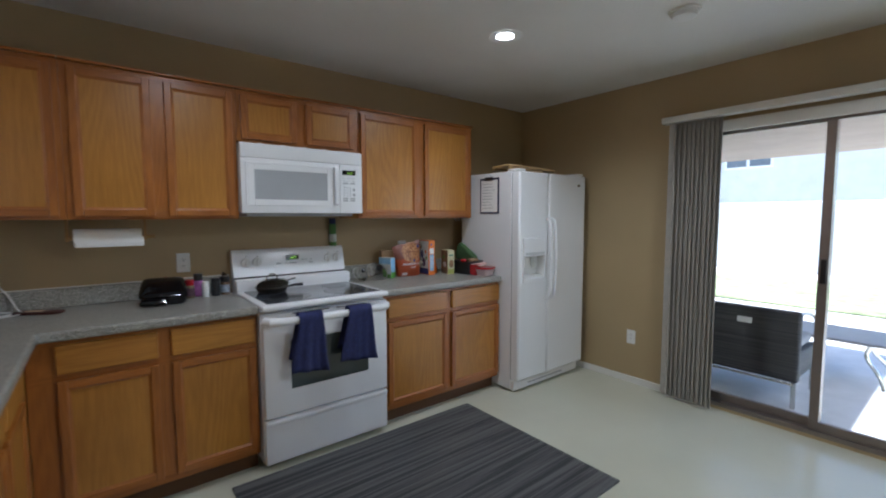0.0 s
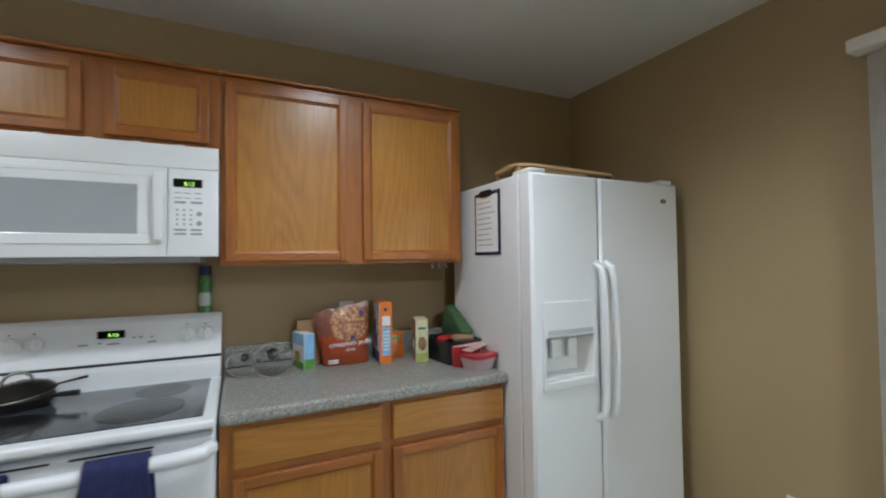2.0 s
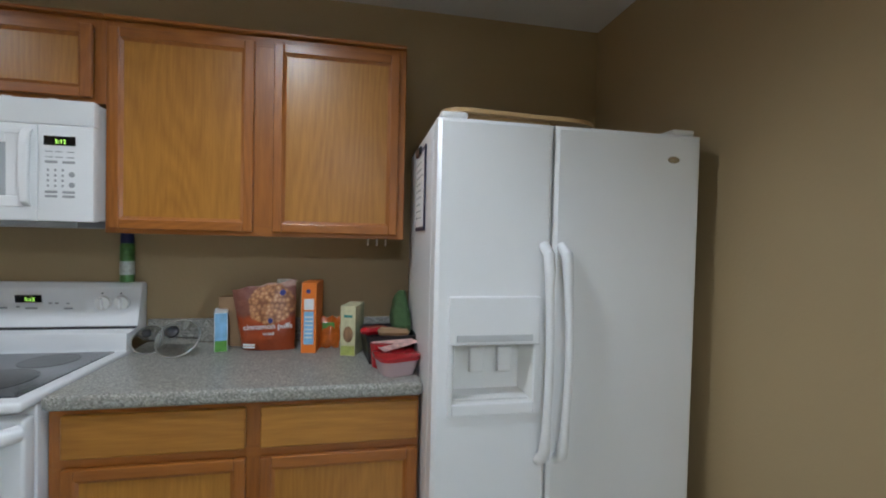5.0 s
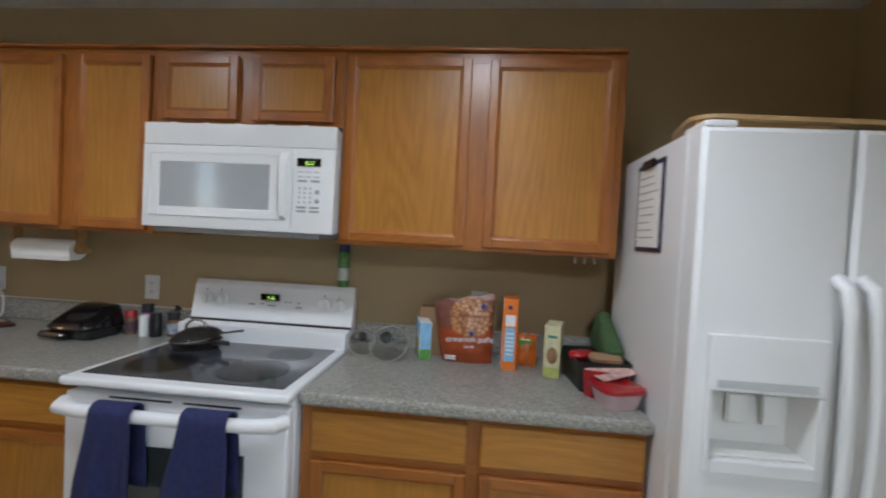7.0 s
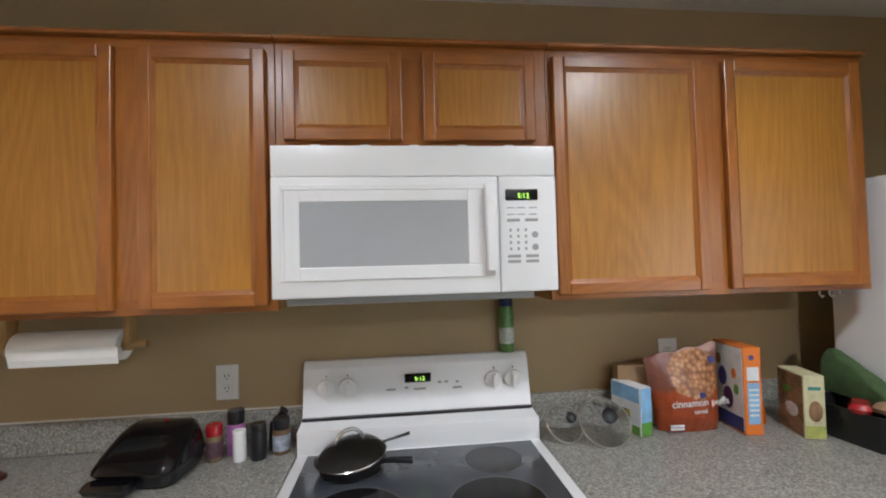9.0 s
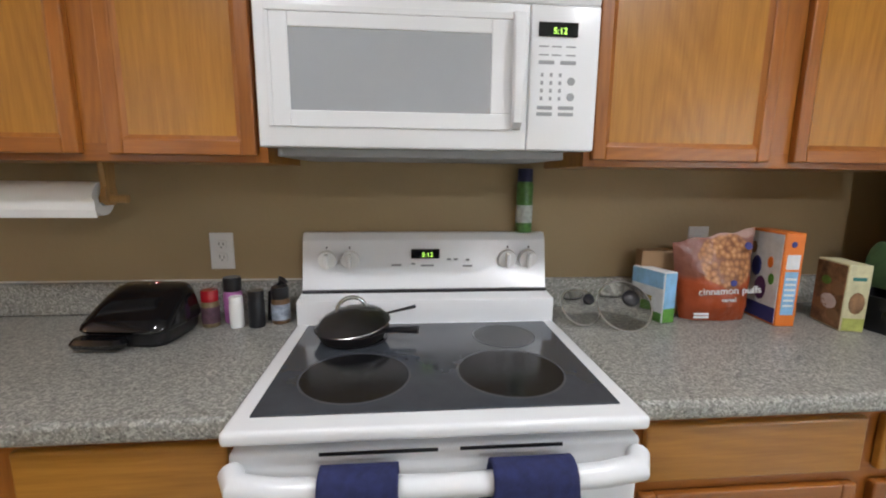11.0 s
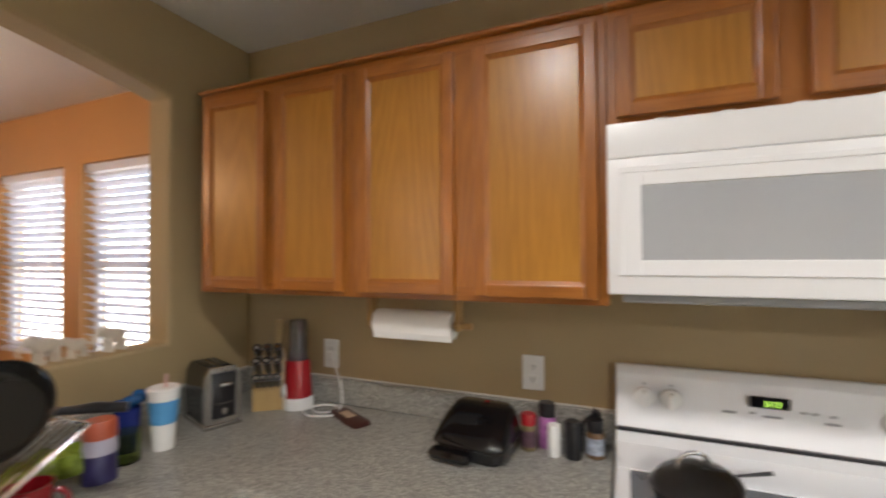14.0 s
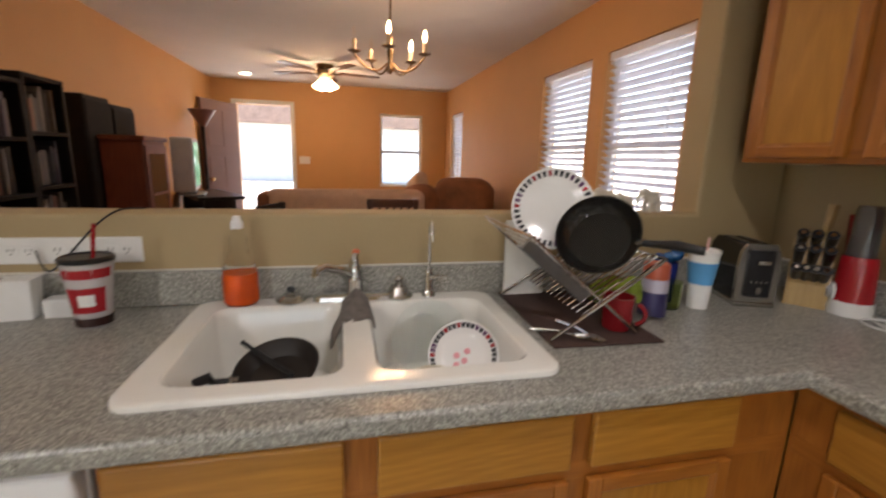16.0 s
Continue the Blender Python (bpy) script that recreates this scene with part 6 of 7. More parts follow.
# candy packet, leaning
pk = thing("snack_packet", "crumpled orange and green snack packet", "packet", 2.700, 3.305, 0.915, 0)
bm = bmesh.new()
g = {}
for i in range(9):
    for j in range(9):
        u, v = i / 8 - 0.5, j / 8
        pf = 0.020 * (1 - (2 * u) ** 2) * (4 * v * (1 - v)) ** 0.5
        for s in (0, 1):
            if s and (i in (0, 8) or j in (0, 8)):
                g[i, j, 1] = g[i, j, 0]
                continue
            g[i, j, s] = bm.verts.new((u * 0.085 + 0.006 * noise.noise(Vector((u * 9, v * 9, 0))), (pf if s else -pf) + 0.03 * v, v * 0.125 + 0.006 * math.sin(u * 14)))
for i in range(8):
    for j in range(8):
        for s in (0, 1):
            q = list(dict.fromkeys((g[i, j, s], g[i + 1, j, s], g[i + 1, j + 1, s], g[i, j + 1, s])))
            if len(q) > 2 and not bm.faces.get(q):
                bm.faces.new(q)
part("wrapper", bm, plain("orange_green_film", (0.55, 0.14, 0.02), 0.25, var=0.5, scale=22), pk, smooth=True)
part("label", boxed(-0.028, 0.022, 0.004, 0.008, 0.072, 0.105, 0.002), GREENP, pk)
# cracker box
cb = thing("cracker_box", "cream and brown cracker box standing at an angle", "box", 2.752, 3.175, 0.915, -15)
part("carton", boxed(-0.001, 0.058, 0.0, 0.130, 0.0, 0.195, 0.002), CREAMP, cb)
part("front_picture", boxed(-0.0025, -0.0005, 0.004, 0.128, 0.004, 0.190), BROWNP, cb)
for yy, zz, s, mt_ in ((0.03, 0.12, 0.026, KRAFT), (0.06, 0.075, 0.03, WHITEP), (0.035, 0.04, 0.024, KRAFT), (0.09, 0.06, 0.025, KRAFT), (0.08, 0.135, 0.018, GREENP)):
    part("picture", turned([(s, 0), (s, 0.001), (0, 0.001)], 12, Matrix.Translation((-0.0025, yy, zz)) @ pose(0, 0, 0, 0, -90, 0) @ Matrix.Diagonal((0.75, 1.1, 1, 1))), mt_, cb)
part("side_print", boxed(0.012, 0.046, -0.0012, 0.0, 0.150, 0.160), plain("teal_print", (0.05, 0.22, 0.20), 0.5), cb)
part("side_picture", turned([(0.02, 0), (0.02, 0.001), (0, 0.001)], 12, Matrix.Translation((0.03, -0.0005, 0.085)) @ pose(0, 0, 0, 90) @ Matrix.Diagonal((1.0, 1.6, 1, 1))), BROWNP, cb)
part("side_band", boxed(0.002, 0.056, -0.0012, 0.0, 0.004, 0.04), plain("lime_print", (0.42, 0.46, 0.12), 0.5, var=0.3, scale=40), cb)
# black tray with packets and a green bag
ty = thing("plastic_tray", "black plastic tray holding small packets", "tray", 2.930, 3.150, 0.915, 6)
part("tray", loft(bmesh.new(), [rrect(-0.080, 0.080, -0.10, 0.11, 0.015, 0.0), rrect(-0.095, 0.095, -0.115, 0.125, 0.018, 0.105), rrect(-0.09, 0.09, -0.11, 0.12, 0.016, 0.105), rrect(-0.076, 0.076, -0.095, 0.105, 0.012, 0.006)], True), BLACK, ty, smooth=True)
for nm, lbl, px, py, rz, mt_ in (("bread_bag", "brown food packet lying in the tray", 0.02, -0.06, 12, KRAFT), ("candy_wrapper", "red shiny wrapper lying in the tray", -0.05, -0.03, 40, RED_PL)):
    o = single(nm, loft(bmesh.new(), [rrect(-0.055, 0.055, -0.02, 0.02, 0.012, 0), rrect(-0.06, 0.06, -0.026, 0.026, 0.018, 0.012), rrect(-0.05, 0.05, -0.018, 0.018, 0.014, 0.026)], True), mt_, lbl, "packet", Matrix.Translation((2.930, 3.150, 0.915)) @ pose(px, py, 0.098, 0, 4, rz))
bm = loft(bmesh.new(), [rrect(-0.034, 0.034, -0.125, 0.105, 0.030, 0.0, 7), rrect(-0.036, 0.034, -0.125, 0.107, 0.030, 0.028, 7), rrect(-0.032, 0.034, -0.085, 0.107, 0.028, 0.056, 7), rrect(-0.024, 0.032, -0.028, 0.106, 0.024, 0.088, 7), rrect(-0.014, 0.030, 0.030, 0.102, 0.018, 0.116, 7), rrect(-0.002, 0.026, 0.062, 0.092, 0.010, 0.134, 7)], True)
bmesh.ops.subdivide_edges(bm, edges=bm.edges[:], cuts=1, use_grid_fill=True)
for v in bm.verts:
    v.co += 0.007 * min(1.0, v.co.z / 0.03) * Vector((noise.noise(v.co * 24), noise.noise(v.co * 26 + Vector((5, 0, 0))), 0.5 * noise.noise(v.co * 30)))
single("cloth_bag", bm, plain("green_canvas", (0.055, 0.105, 0.036), 0.85, var=0.3, scale=30, bump=0.6, grain=450), "slumped green cloth bag on the black tray, leaning on the refrigerator", "bag", pose(2.985, 3.218, 1.0205))
# food container with red lid
ct_ = thing("food_container", "clear plastic food container with a red lid", "container", 2.952, 2.945, 0.915, 18)
part("tub", loft(bmesh.new(), [rrect(-0.055, 0.055, -0.045, 0.055, 0.03, 0), rrect(-0.068, 0.068, -0.058, 0.068, 0.035, 0.052), rrect(-0.070, 0.070, -0.06, 0.07, 0.035, 0.056)], True), plain("milky_pink_plastic", (0.55, 0.42, 0.44), 0.25, var=0.1), ct_, smooth=True)
part("lid", loft(bmesh.new(), [rrect(-0.073, 0.073, -0.063, 0.073, 0.036, 0.052), rrect(-0.074, 0.074, -0.064, 0.074, 0.036, 0.066), rrect(-0.064, 0.064, -0.054, 0.064, 0.03, 0.069)], True), RED_PL, ct_, smooth=True)
c2 = thing("food_container", "red food container with a torn paper label, behind", "container", 2.925, 3.035, 0.915, 28)
part("tub", loft(bmesh.new(), [rrect(-0.055, 0.055, -0.03, 0.03, 0.02, 0), rrect(-0.062, 0.062, -0.036, 0.036, 0.022, 0.085)], True), RED_PL, c2, smooth=True)
part("paper_label", boxed(-0.058, 0.085, -0.075, 0.02, 0.0, 0.0015), plain("red_white_label", (0.62, 0.40, 0.36), 0.5, var=0.6, scale=35), c2).matrix_basis = pose(0, 0, 0.088, 8, -6, 0)

# ---- on and by the refrigerator ----
cbd = thing("clipboard", "dark blue clipboard with a handwritten list on the refrigerator", "clipboard", FX, 2.982, 1.405)
part("board", boxed(-0.006, -0.001, -0.108, 0.108, 0.0, 0.285, 0.003), plain("dark_blue_board", (0.012, 0.014, 0.05), 0.4), cbd)
part("paper", boxed(-0.0072, -0.0062, -0.092, 0.092, 0.014, 0.268), PAPER, cbd)
part("clip", boxed(-0.018, -0.006, -0.045, 0.045, 0.262, 0.292, 0.005), BLACK, cbd)
rnd = random.Random(11)
for k in range(9):
    x0 = 0.075
    part("writing_line", boxed(-0.0080, -0.0071, x0 - rnd.uniform(0.08, 0.15), x0, 0.235 - 0.024 * k, 0.239 - 0.024 * k), FADE_INK, cbd)
pp = thing("pizza_peel", "wooden pizza peel lying on top of the refrigerator", "pizza peel", 3.16, 2.90, FH + 0.0005, -10)
pp.rotation_euler[1] = radians(4.2)
pp.location.z += 0.016
pp.location.x += 0.085
PEEL = oak("pale_peel_wood", 0, (0.36, 0.22, 0.08), (0.55, 0.38, 0.17))
blade = loft(bmesh.new(), [rrect(-0.17, 0.33, -0.15, 0.15, 0.08, 0.022), rrect(-0.17, 0.33, -0.15, 0.15, 0.08, 0.034)], True)
part("blade", blade, PEEL, pp)
part("handle", loft(bmesh.new(), [rrect(0.32, 0.60, -0.02, 0.02, 0.012, 0.022), rrect(0.32, 0.60, -0.02, 0.02, 0.012, 0.036)], True), PEEL, pp)
part("batten", boxed(-0.15, 0.18, -0.12, -0.09, 0.0, 0.022), PEEL, pp)
part("batten", boxed(-0.15, 0.18, 0.09, 0.12, 0.0, 0.022), PEEL, pp)
hk = thing("cup_hooks", "small white cup hooks under the wall cabinet", "hooks", 2.85, 3.20, 1.372)
for k in range(3):
    part("hook", piped([(0.035 * k, 0, 0), (0.035 * k, 0, -0.016), (0.035 * k, -0.008, -0.024), (0.035 * k, -0.014, -0.018)], 0.003, 8), PLASTIC_W, hk, smooth=True)

# ---- left end of the sink worktop ----
dc = thing("drink_cup", "clear plastic drink cup with red print and a straw", "cup", -0.195, 1.200, 0.915)
part("cup", turned([(0, 0), (0.036, 0), (0.038, 0.004), (0.056, 0.168), (0.054, 0.168), (0.036, 0.006), (0, 0.006)], 32), plain("milky_cup_plastic", (0.55, 0.52, 0.52), 0.2, var=0.15), dc, smooth=True)
part("drink", turned([(0.0385, 0.003), (0.0405, 0.026), (0.041, 0.026), (0.039, 0.003)], 32), plain("dark_cola", (0.04, 0.015, 0.012), 0.2), dc, smooth=True)
for a0, a1, z0, z1, mt_ in ((-70, 80, 0.128, 0.152, RED_PL), (-40, 62, 0.040, 0.105, RED_PL), (-8, 34, 0.058, 0.088, PLASTIC_W)):
    bm = bmesh.new()
    n = 8
    e = 0.0012 if mt_ == PLASTIC_W else 0.0006
    lo = [bm.verts.new(((0.038 + 0.018 * z0 / 0.168 + e) * math.cos(radians(a0 + (a1 - a0) * k / n)), (0.038 + 0.018 * z0 / 0.168 + e) * math.sin(radians(a0 + (a1 - a0) * k / n)), z0)) for k in range(n + 1)]
    hi = [bm.verts.new(((0.038 + 0.018 * z1 / 0.168 + e) * math.cos(radians(a0 + (a1 - a0) * k / n)), (0.038 + 0.018 * z1 / 0.168 + e) * math.sin(radians(a0 + (a1 - a0) * k / n)), z1)) for k in range(n + 1)]
    for k in range(n):
        bm.faces.new((lo[k], lo[k + 1], hi[k + 1], hi[k]))
    part("print", bm, mt_, dc, smooth=True)
part("lid", turned([(0.058, 0.165), (0.059, 0.174), (0.054, 0.178), (0.050, 0.174), (0, 0.175)], 32), BLACK, dc, smooth=True)
part("straw", piped([(0.01, 0.01, 0.10), (0.02, 0.035, 0.26)], 0.0045, 8), RED_PL, dc, smooth=True)
wb = thing("paper_tray", "white paper food carton, partly open", "carton", -0.265, 0.985, 0.915, 8)
part("carton", loft(bmesh.new(), [rrect(-0.03, 0.03, -0.05, 0.05, 0.004, 0), rrect(-0.035, 0.035, -0.058, 0.058, 0.004, 0.105)], True), PAPER, wb)
part("food", turned([(0, 0.108), (0.025, 0.10), (0.03, 0.09)], 14, pose(0.0, -0.02, 0)), BROWNP, wb, smooth=True)
single("small_box", boxed(-0.025, 0.025, -0.035, 0.035, 0, 0.05, 0.003), PAPER, "small white card box on the worktop", "box", pose(-0.27, 1.095, 0.915, 0, 0, 4), False)
single("charger_cable", piped(smooth_line([(-0.322, 1.02, 1.08), (-0.29, 1.06, 1.03), (-0.27, 1.12, 1.075), (-0.29, 1.18, 1.15), (-0.335, 1.22, 1.188), (-0.40, 1.26, 1.186)]), 0.0028, 8), BLACK, "thin black charger cable from the wall plate", "cable")


# ---- dining and living side ----
for x, y, s in ((-0.40, 2.765, 1.0), (-0.40, 2.955, 1.0), (-0.40, 2.845, 0.8)):
    bm = bmesh.new()
    for c, r, sc in (((0, 0, 0.052), 0.026, (0.8, 1.5, 0.95)), ((0, -0.045, 0.072), 0.017, (0.8, 1.2, 1)), ((0, -0.030, 0.064), 0.016, (0.9, 1.2, 1.2))):
        bmesh.ops.create_uvsphere(bm, u_segments=14, v_segments=10, radius=r, matrix=Matrix.Translation(c) @ Matrix.Diagonal((*sc, 1)))
    for ly in (-0.022, 0.024):
        for lx in (-0.012, 0.012):
            lathe(bm, [(0, 0), (0.009, 0), (0.008, 0.04), (0, 0.045)], 10, pose(lx, ly, 0))
    tube(bm, [(0, -0.06, 0.068), (0, -0.074, 0.055), (0, -0.078, 0.038), (0, -0.070, 0.030)], [0.008, 0.006, 0.005, 0.004], 8)
    single("elephant_figurine", bm, plain("ivory_ceramic", (0.66, 0.60, 0.50), 0.35), "small ivory ceramic elephant standing on the ledge", "figurine", Matrix.Translation((x, y, SILL)) @ pose(0, 0, 0, 0, 0, 12 * s) @ Matrix.Scale(s, 4), True, "ledge figurines")

# chandelier
CHX, CHY = -1.64, 2.095
ch = thing("chandelier", "brass five-arm candle chandelier, three bulbs lit", "chandelier", CHX, CHY, LC - 0.022)
FLAME = glow("lit_flame_bulb", (1.0, 0.72, 0.38), 4)
CANDLE = plain("candle_sleeve", (0.62, 0.52, 0.38), 0.5)
part("canopy", turned([(0.062, 0.022), (0.060, 0.008), (0.02, -0.025), (0, -0.026)], 24), BRONZE, ch, smooth=True)
part("chain", piped([(0, 0, -0.02), (0.004, 0, -0.12), (0, 0, -0.25), (0, 0, -0.34)], 0.006, 8), BRONZE, ch, smooth=True)
part("stem", turned([(0.006, -0.330), (0.014, -0.360), (0.008, -0.390), (0.02, -0.430), (0.012, -0.490), (0.026, -0.520), (0.01, -0.545), (0, -0.550)], 18), BRONZE, ch, smooth=True)
for k in range(5):
    a = radians(72 * k - 8)
    c_, s_ = math.cos(a), math.sin(a)
    arm = part("arm", piped(smooth_line([(0.015 * c_, 0.015 * s_, -0.490), (0.07 * c_, 0.07 * s_, -0.535), (0.14 * c_, 0.14 * s_, -0.525), (0.195 * c_, 0.195 * s_, -0.475), (0.205 * c_, 0.205 * s_, -0.455)], 4), 0.006, 8), BRONZE, ch, smooth=True)
    part("drip_pan", turned([(0.012, -0.458), (0.036, -0.448), (0.037, -0.444), (0.01, -0.452)], 18, pose(0.205 * c_, 0.205 * s_, 0)), BRONZE, arm, smooth=True)
    part("candle", turned([(0.011, -0.452), (0.011, -0.385), (0, -0.382)], 12, pose(0.205 * c_, 0.205 * s_, 0)), CANDLE, arm, smooth=True)
    lit = k in (0, 1, 2)
    part("bulb", turned([(0.005, -0.383), (0.012, -0.366), (0.010, -0.345), (0.003, -0.322), (0, -0.320)], 14, pose(0.205 * c_, 0.205 * s_, 0)), FLAME if lit else clear("clear_bulb", (1, 0.95, 0.88), 0.05, 1.1), arm, smooth=True)
# ceiling fan
FNX, FNY = -4.62, 1.63
fn = thing("ceiling_fan", "ceiling fan with wooden blades and a lit glass shade", "ceiling fan", FNX, FNY, LC)
part("mount", turned([(0.10, 0), (0.10, -0.03), (0.085, -0.05), (0.115, -0.07), (0.12, -0.11), (0.09, -0.14), (0.05, -0.16), (0, -0.16)], 30), BRONZE, fn, smooth=True)
for k in range(5):
    m = pose(0, 0, 0, 0, 0, 72 * k + 28)
    bm = loft(bmesh.new(), [[m @ Vector(p) for p in rrect(0.17, 0.66, -0.06, 0.06, 0.04, -0.085)], [m @ Vector(p) for p in rrect(0.17, 0.66, -0.06, 0.06, 0.04, -0.077)]], True)
    bd = part("blade", bm, DARKWOOD, fn)
    part("blade_iron", piped([m @ Vector((0.09, 0, -0.10)), m @ Vector((0.19, 0, -0.088))], 0.010, 8), BRONZE, bd, smooth=True)
for k in range(3):
    m = pose(0, 0, 0, 0, 0, 120 * k) @ pose(0.075, 0, -0.20, 0, -28, 0)
    part("glass_shade", turned([(0.022, 0.03), (0.030, 0.01), (0.055, -0.04), (0.068, -0.07), (0.064, -0.07), (0.05, -0.04), (0.026, 0.01)], 22, m), glow("lit_frosted_shade", (1.0, 0.80, 0.52), 2.0), fn, smooth=True)
part("pull_chain", piped([(0.02, 0, -0.15), (0.02, 0, -0.30)], 0.002, 6), BRONZE, fn)
dl2 = thing("downlight", "recessed ceiling downlight near the front door, lit", "ceiling light", -5.60, 0.56, LC)
part("trim_ring", turned([(0.062, -0.001), (0.08, -0.006), (0.085, 0.0)], 28), PLASTIC_W, dl2, smooth=True)
part("lens", turned([(0.063, -0.004), (0, -0.008)], 28), glow("warm_downlight_lens", (1.0, 0.85, 0.6), 3), dl2, smooth=True)
vn = thing("ceiling_vent", "white metal ceiling air vent with dark louvres", "vent", -1.62, 1.585, LC)
fr_ = boxed(-0.11, 0.11, -0.165, -0.14, -0.010, 0.0, 0.002)
for d in ((-0.11, 0.11, 0.14, 0.165), (-0.11, -0.085, -0.14, 0.14), (0.085, 0.11, -0.14, 0.14), (-0.085, 0.085, -0.01, 0.01)):
    box(fr_, *d, -0.010, 0.0, 0.002)
part("frame", fr_, PLASTIC_W, vn)
part("backing", boxed(-0.085, 0.085, -0.14, 0.14, -0.003, -0.001), SLOT, vn)
for k in range(8):
    for s in (-0.072, 0.072):
        part("louvre", boxed(-0.076 + 0.0215 * k, -0.070 + 0.0215 * k, s - 0.06, s + 0.06, -0.009, -0.003), plain("grey_louvre", (0.35, 0.33, 0.31), 0.5), vn)
sw = thing("light_switch", "white triple light switch plate beside the front door", "switch", FAR, 1.245, 1.255, 90)
part("cover_plate", boxed(-0.08, 0.08, -0.006, 0, -0.057, 0.057, 0.003), PLASTIC_W, sw)
for k in (-0.045, 0, 0.045):
    part("toggle", boxed(k - 0.005, k + 0.005, -0.016, -0.006, -0.004, 0.012, 0.002), PLASTIC_W, sw)

# sofas
BEIGE = plain("beige_sofa_fabric", (0.56, 0.39, 0.28), 0.95, var=0.12, scale=12, bump=0.5, grain=350)
RUST = plain("rust_brown_microfibre", (0.24, 0.095, 0.043), 0.9, var=0.25, scale=9, bump=0.4, grain=300)


def cushion(x0, x1, y0, y1, z0, z1, puff=0.02, r=0.05):
    bm = boxed(x0, x1, y0, y1, z0, z1, min(1.7 * r, 0.45 * min(x1 - x0, y1 - y0, z1 - z0)), 6)
    for v in bm.verts:
        v.co += puff * 0.3 * Vector((noise.noise(v.co * 5), noise.noise(v.co * 5 + Vector((4, 0, 0))), noise.noise(v.co * 5 + Vector((0, 4, 0)))))
    return bm


sf = thing("sofa", "long beige fabric sofa seen from behind", "sofa", -3.60, 1.90, 0.0)
part("backrest", cushion(0.12, 0.40, -0.78, 0.72, 0.10, 1.03, 0.05), BEIGE, sf, smooth=True)
part("seat", cushion(-0.50, 0.30, -0.70, 0.62, 0.10, 0.48, 0.05), BEIGE, sf, smooth=True)
part("armrest", cushion(-0.50, 0.38, -0.94, -0.72, 0.05, 0.70, 0.05), RUST, sf, smooth=True)
part("back_corner", cushion(0.10, 0.42, -0.86, -0.74, 0.05, 0.99, 0.04), RUST, sf, smooth=True)
s2 = thing("sofa", "rust brown microfibre sofa under the front windows", "sofa", -3.95, 2.98, 0.0)
part("backrest", cushion(0.30, 0.72, -0.22, 0.42, 0.05, 1.16, 0.08, 0.12), RUST, s2, smooth=True)
part("seat", cushion(-1.3, 0.4, -0.50, 0.30, 0.05, 0.48, 0.05), RUST, s2, smooth=True)
part("rear_backrest", cushion(-1.4, 0.4, 0.16, 0.44, 0.05, 0.98, 0.06, 0.10), RUST, s2, smooth=True)
part("armrest", cushion(0.08, 0.68, -0.56, -0.14, 0.05, 1.07, 0.08, 0.12), RUST, s2, smooth=True)
single("cushion", cushion(-0.22, 0.22, -0.08, 0.08, 0.0, 0.40, 0.03, 0.07), BEIGE, "beige throw cushion on the brown sofa", "cushion", pose(-4.0, 2.72, 0.76, 6, -20, 8))


def dining_chair(x, y, rz, mat, label, h=0.96):
    c = thing("dining_chair", label, "chair", x, y, 0, rz, "dining chairs")
    part("seat", boxed(-0.21, 0.21, -0.21, 0.21, 0.44, 0.475, 0.010), mat, c)
    for sx in (-0.19, 0.19):
        part("leg", boxed(sx - 0.02, sx + 0.02, 0.17, 0.21, 0, 0.44, 0.003), mat, c)
        part("back_leg", boxed(sx - 0.02, sx + 0.02, -0.225, -0.19, 0, h, 0.004), mat, c)
    part("top_rail", boxed(-0.215, 0.215, -0.235, -0.205, h - 0.07, h, 0.008), mat, c)
    part("lower_rail", boxed(-0.17, 0.17, -0.225, -0.205, 0.60, 0.63, 0.004), mat, c)
    for k in range(5):
        part("slat", boxed(-0.142 + 0.06 * k, -0.118 + 0.06 * k, -0.222, -0.208, 0.63, h - 0.07, 0.003), mat, c)
    return c


dining_chair(-2.35, 2.22, -90, DARKWOOD, "dark wooden slat-back dining chair by the dining table", 1.01)
dining_chair(-2.95, 1.02, 160, BLACKWOOD, "black dining chair turned towards the television", 0.93)
dt = thing("dining_table", "dark wooden dining table behind the half wall", "table", -1.72, 2.20, 0)
part("tabletop", boxed(-0.45, 0.45, -0.60, 0.62, 0.715, 0.75, 0.008), DARKWOOD, dt)
for sx in (-0.38, 0.38):
    for sy in (-0.53, 0.55):
        part("leg", boxed(sx - 0.035, sx + 0.035, sy - 0.035, sy + 0.035, 0, 0.715, 0.005), DARKWOOD, dt)

# bookcase with books and discs
def bookcase(x, y, rz, w, h, seed):
    rnd = random.Random(seed)
    c = thing("bookcase", "tall black bookcase filled with books and discs", "bookcase", x, y, 0, rz)
    for sx in (0, w - 0.02):
        part("side_panel", boxed(sx, sx + 0.02, 0, 0.26, 0, h, 0.002), BLACKWOOD, c)
    part("back_panel", boxed(0.02, w - 0.02, 0.25, 0.258, 0, h), BLACKWOOD, c)
    n = 6
    for k in range(n + 1):
        z = 0.03 + (h - 0.05) * k / n
        part("shelf", boxed(0.02, w - 0.02, 0, 0.25, z, z + 0.02, 0.002), BLACKWOOD, c)
    return c


SPINES = [plain("spine_%d" % k, col, 0.5, var=0.3, scale=30) for k, col in enumerate(((0.16, 0.13, 0.11), (0.03, 0.03, 0.04), (0.13, 0.045, 0.03), (0.05, 0.055, 0.09), (0.24, 0.21, 0.19), (0.06, 0.05, 0.045), (0.10, 0.08, 0.10)))]


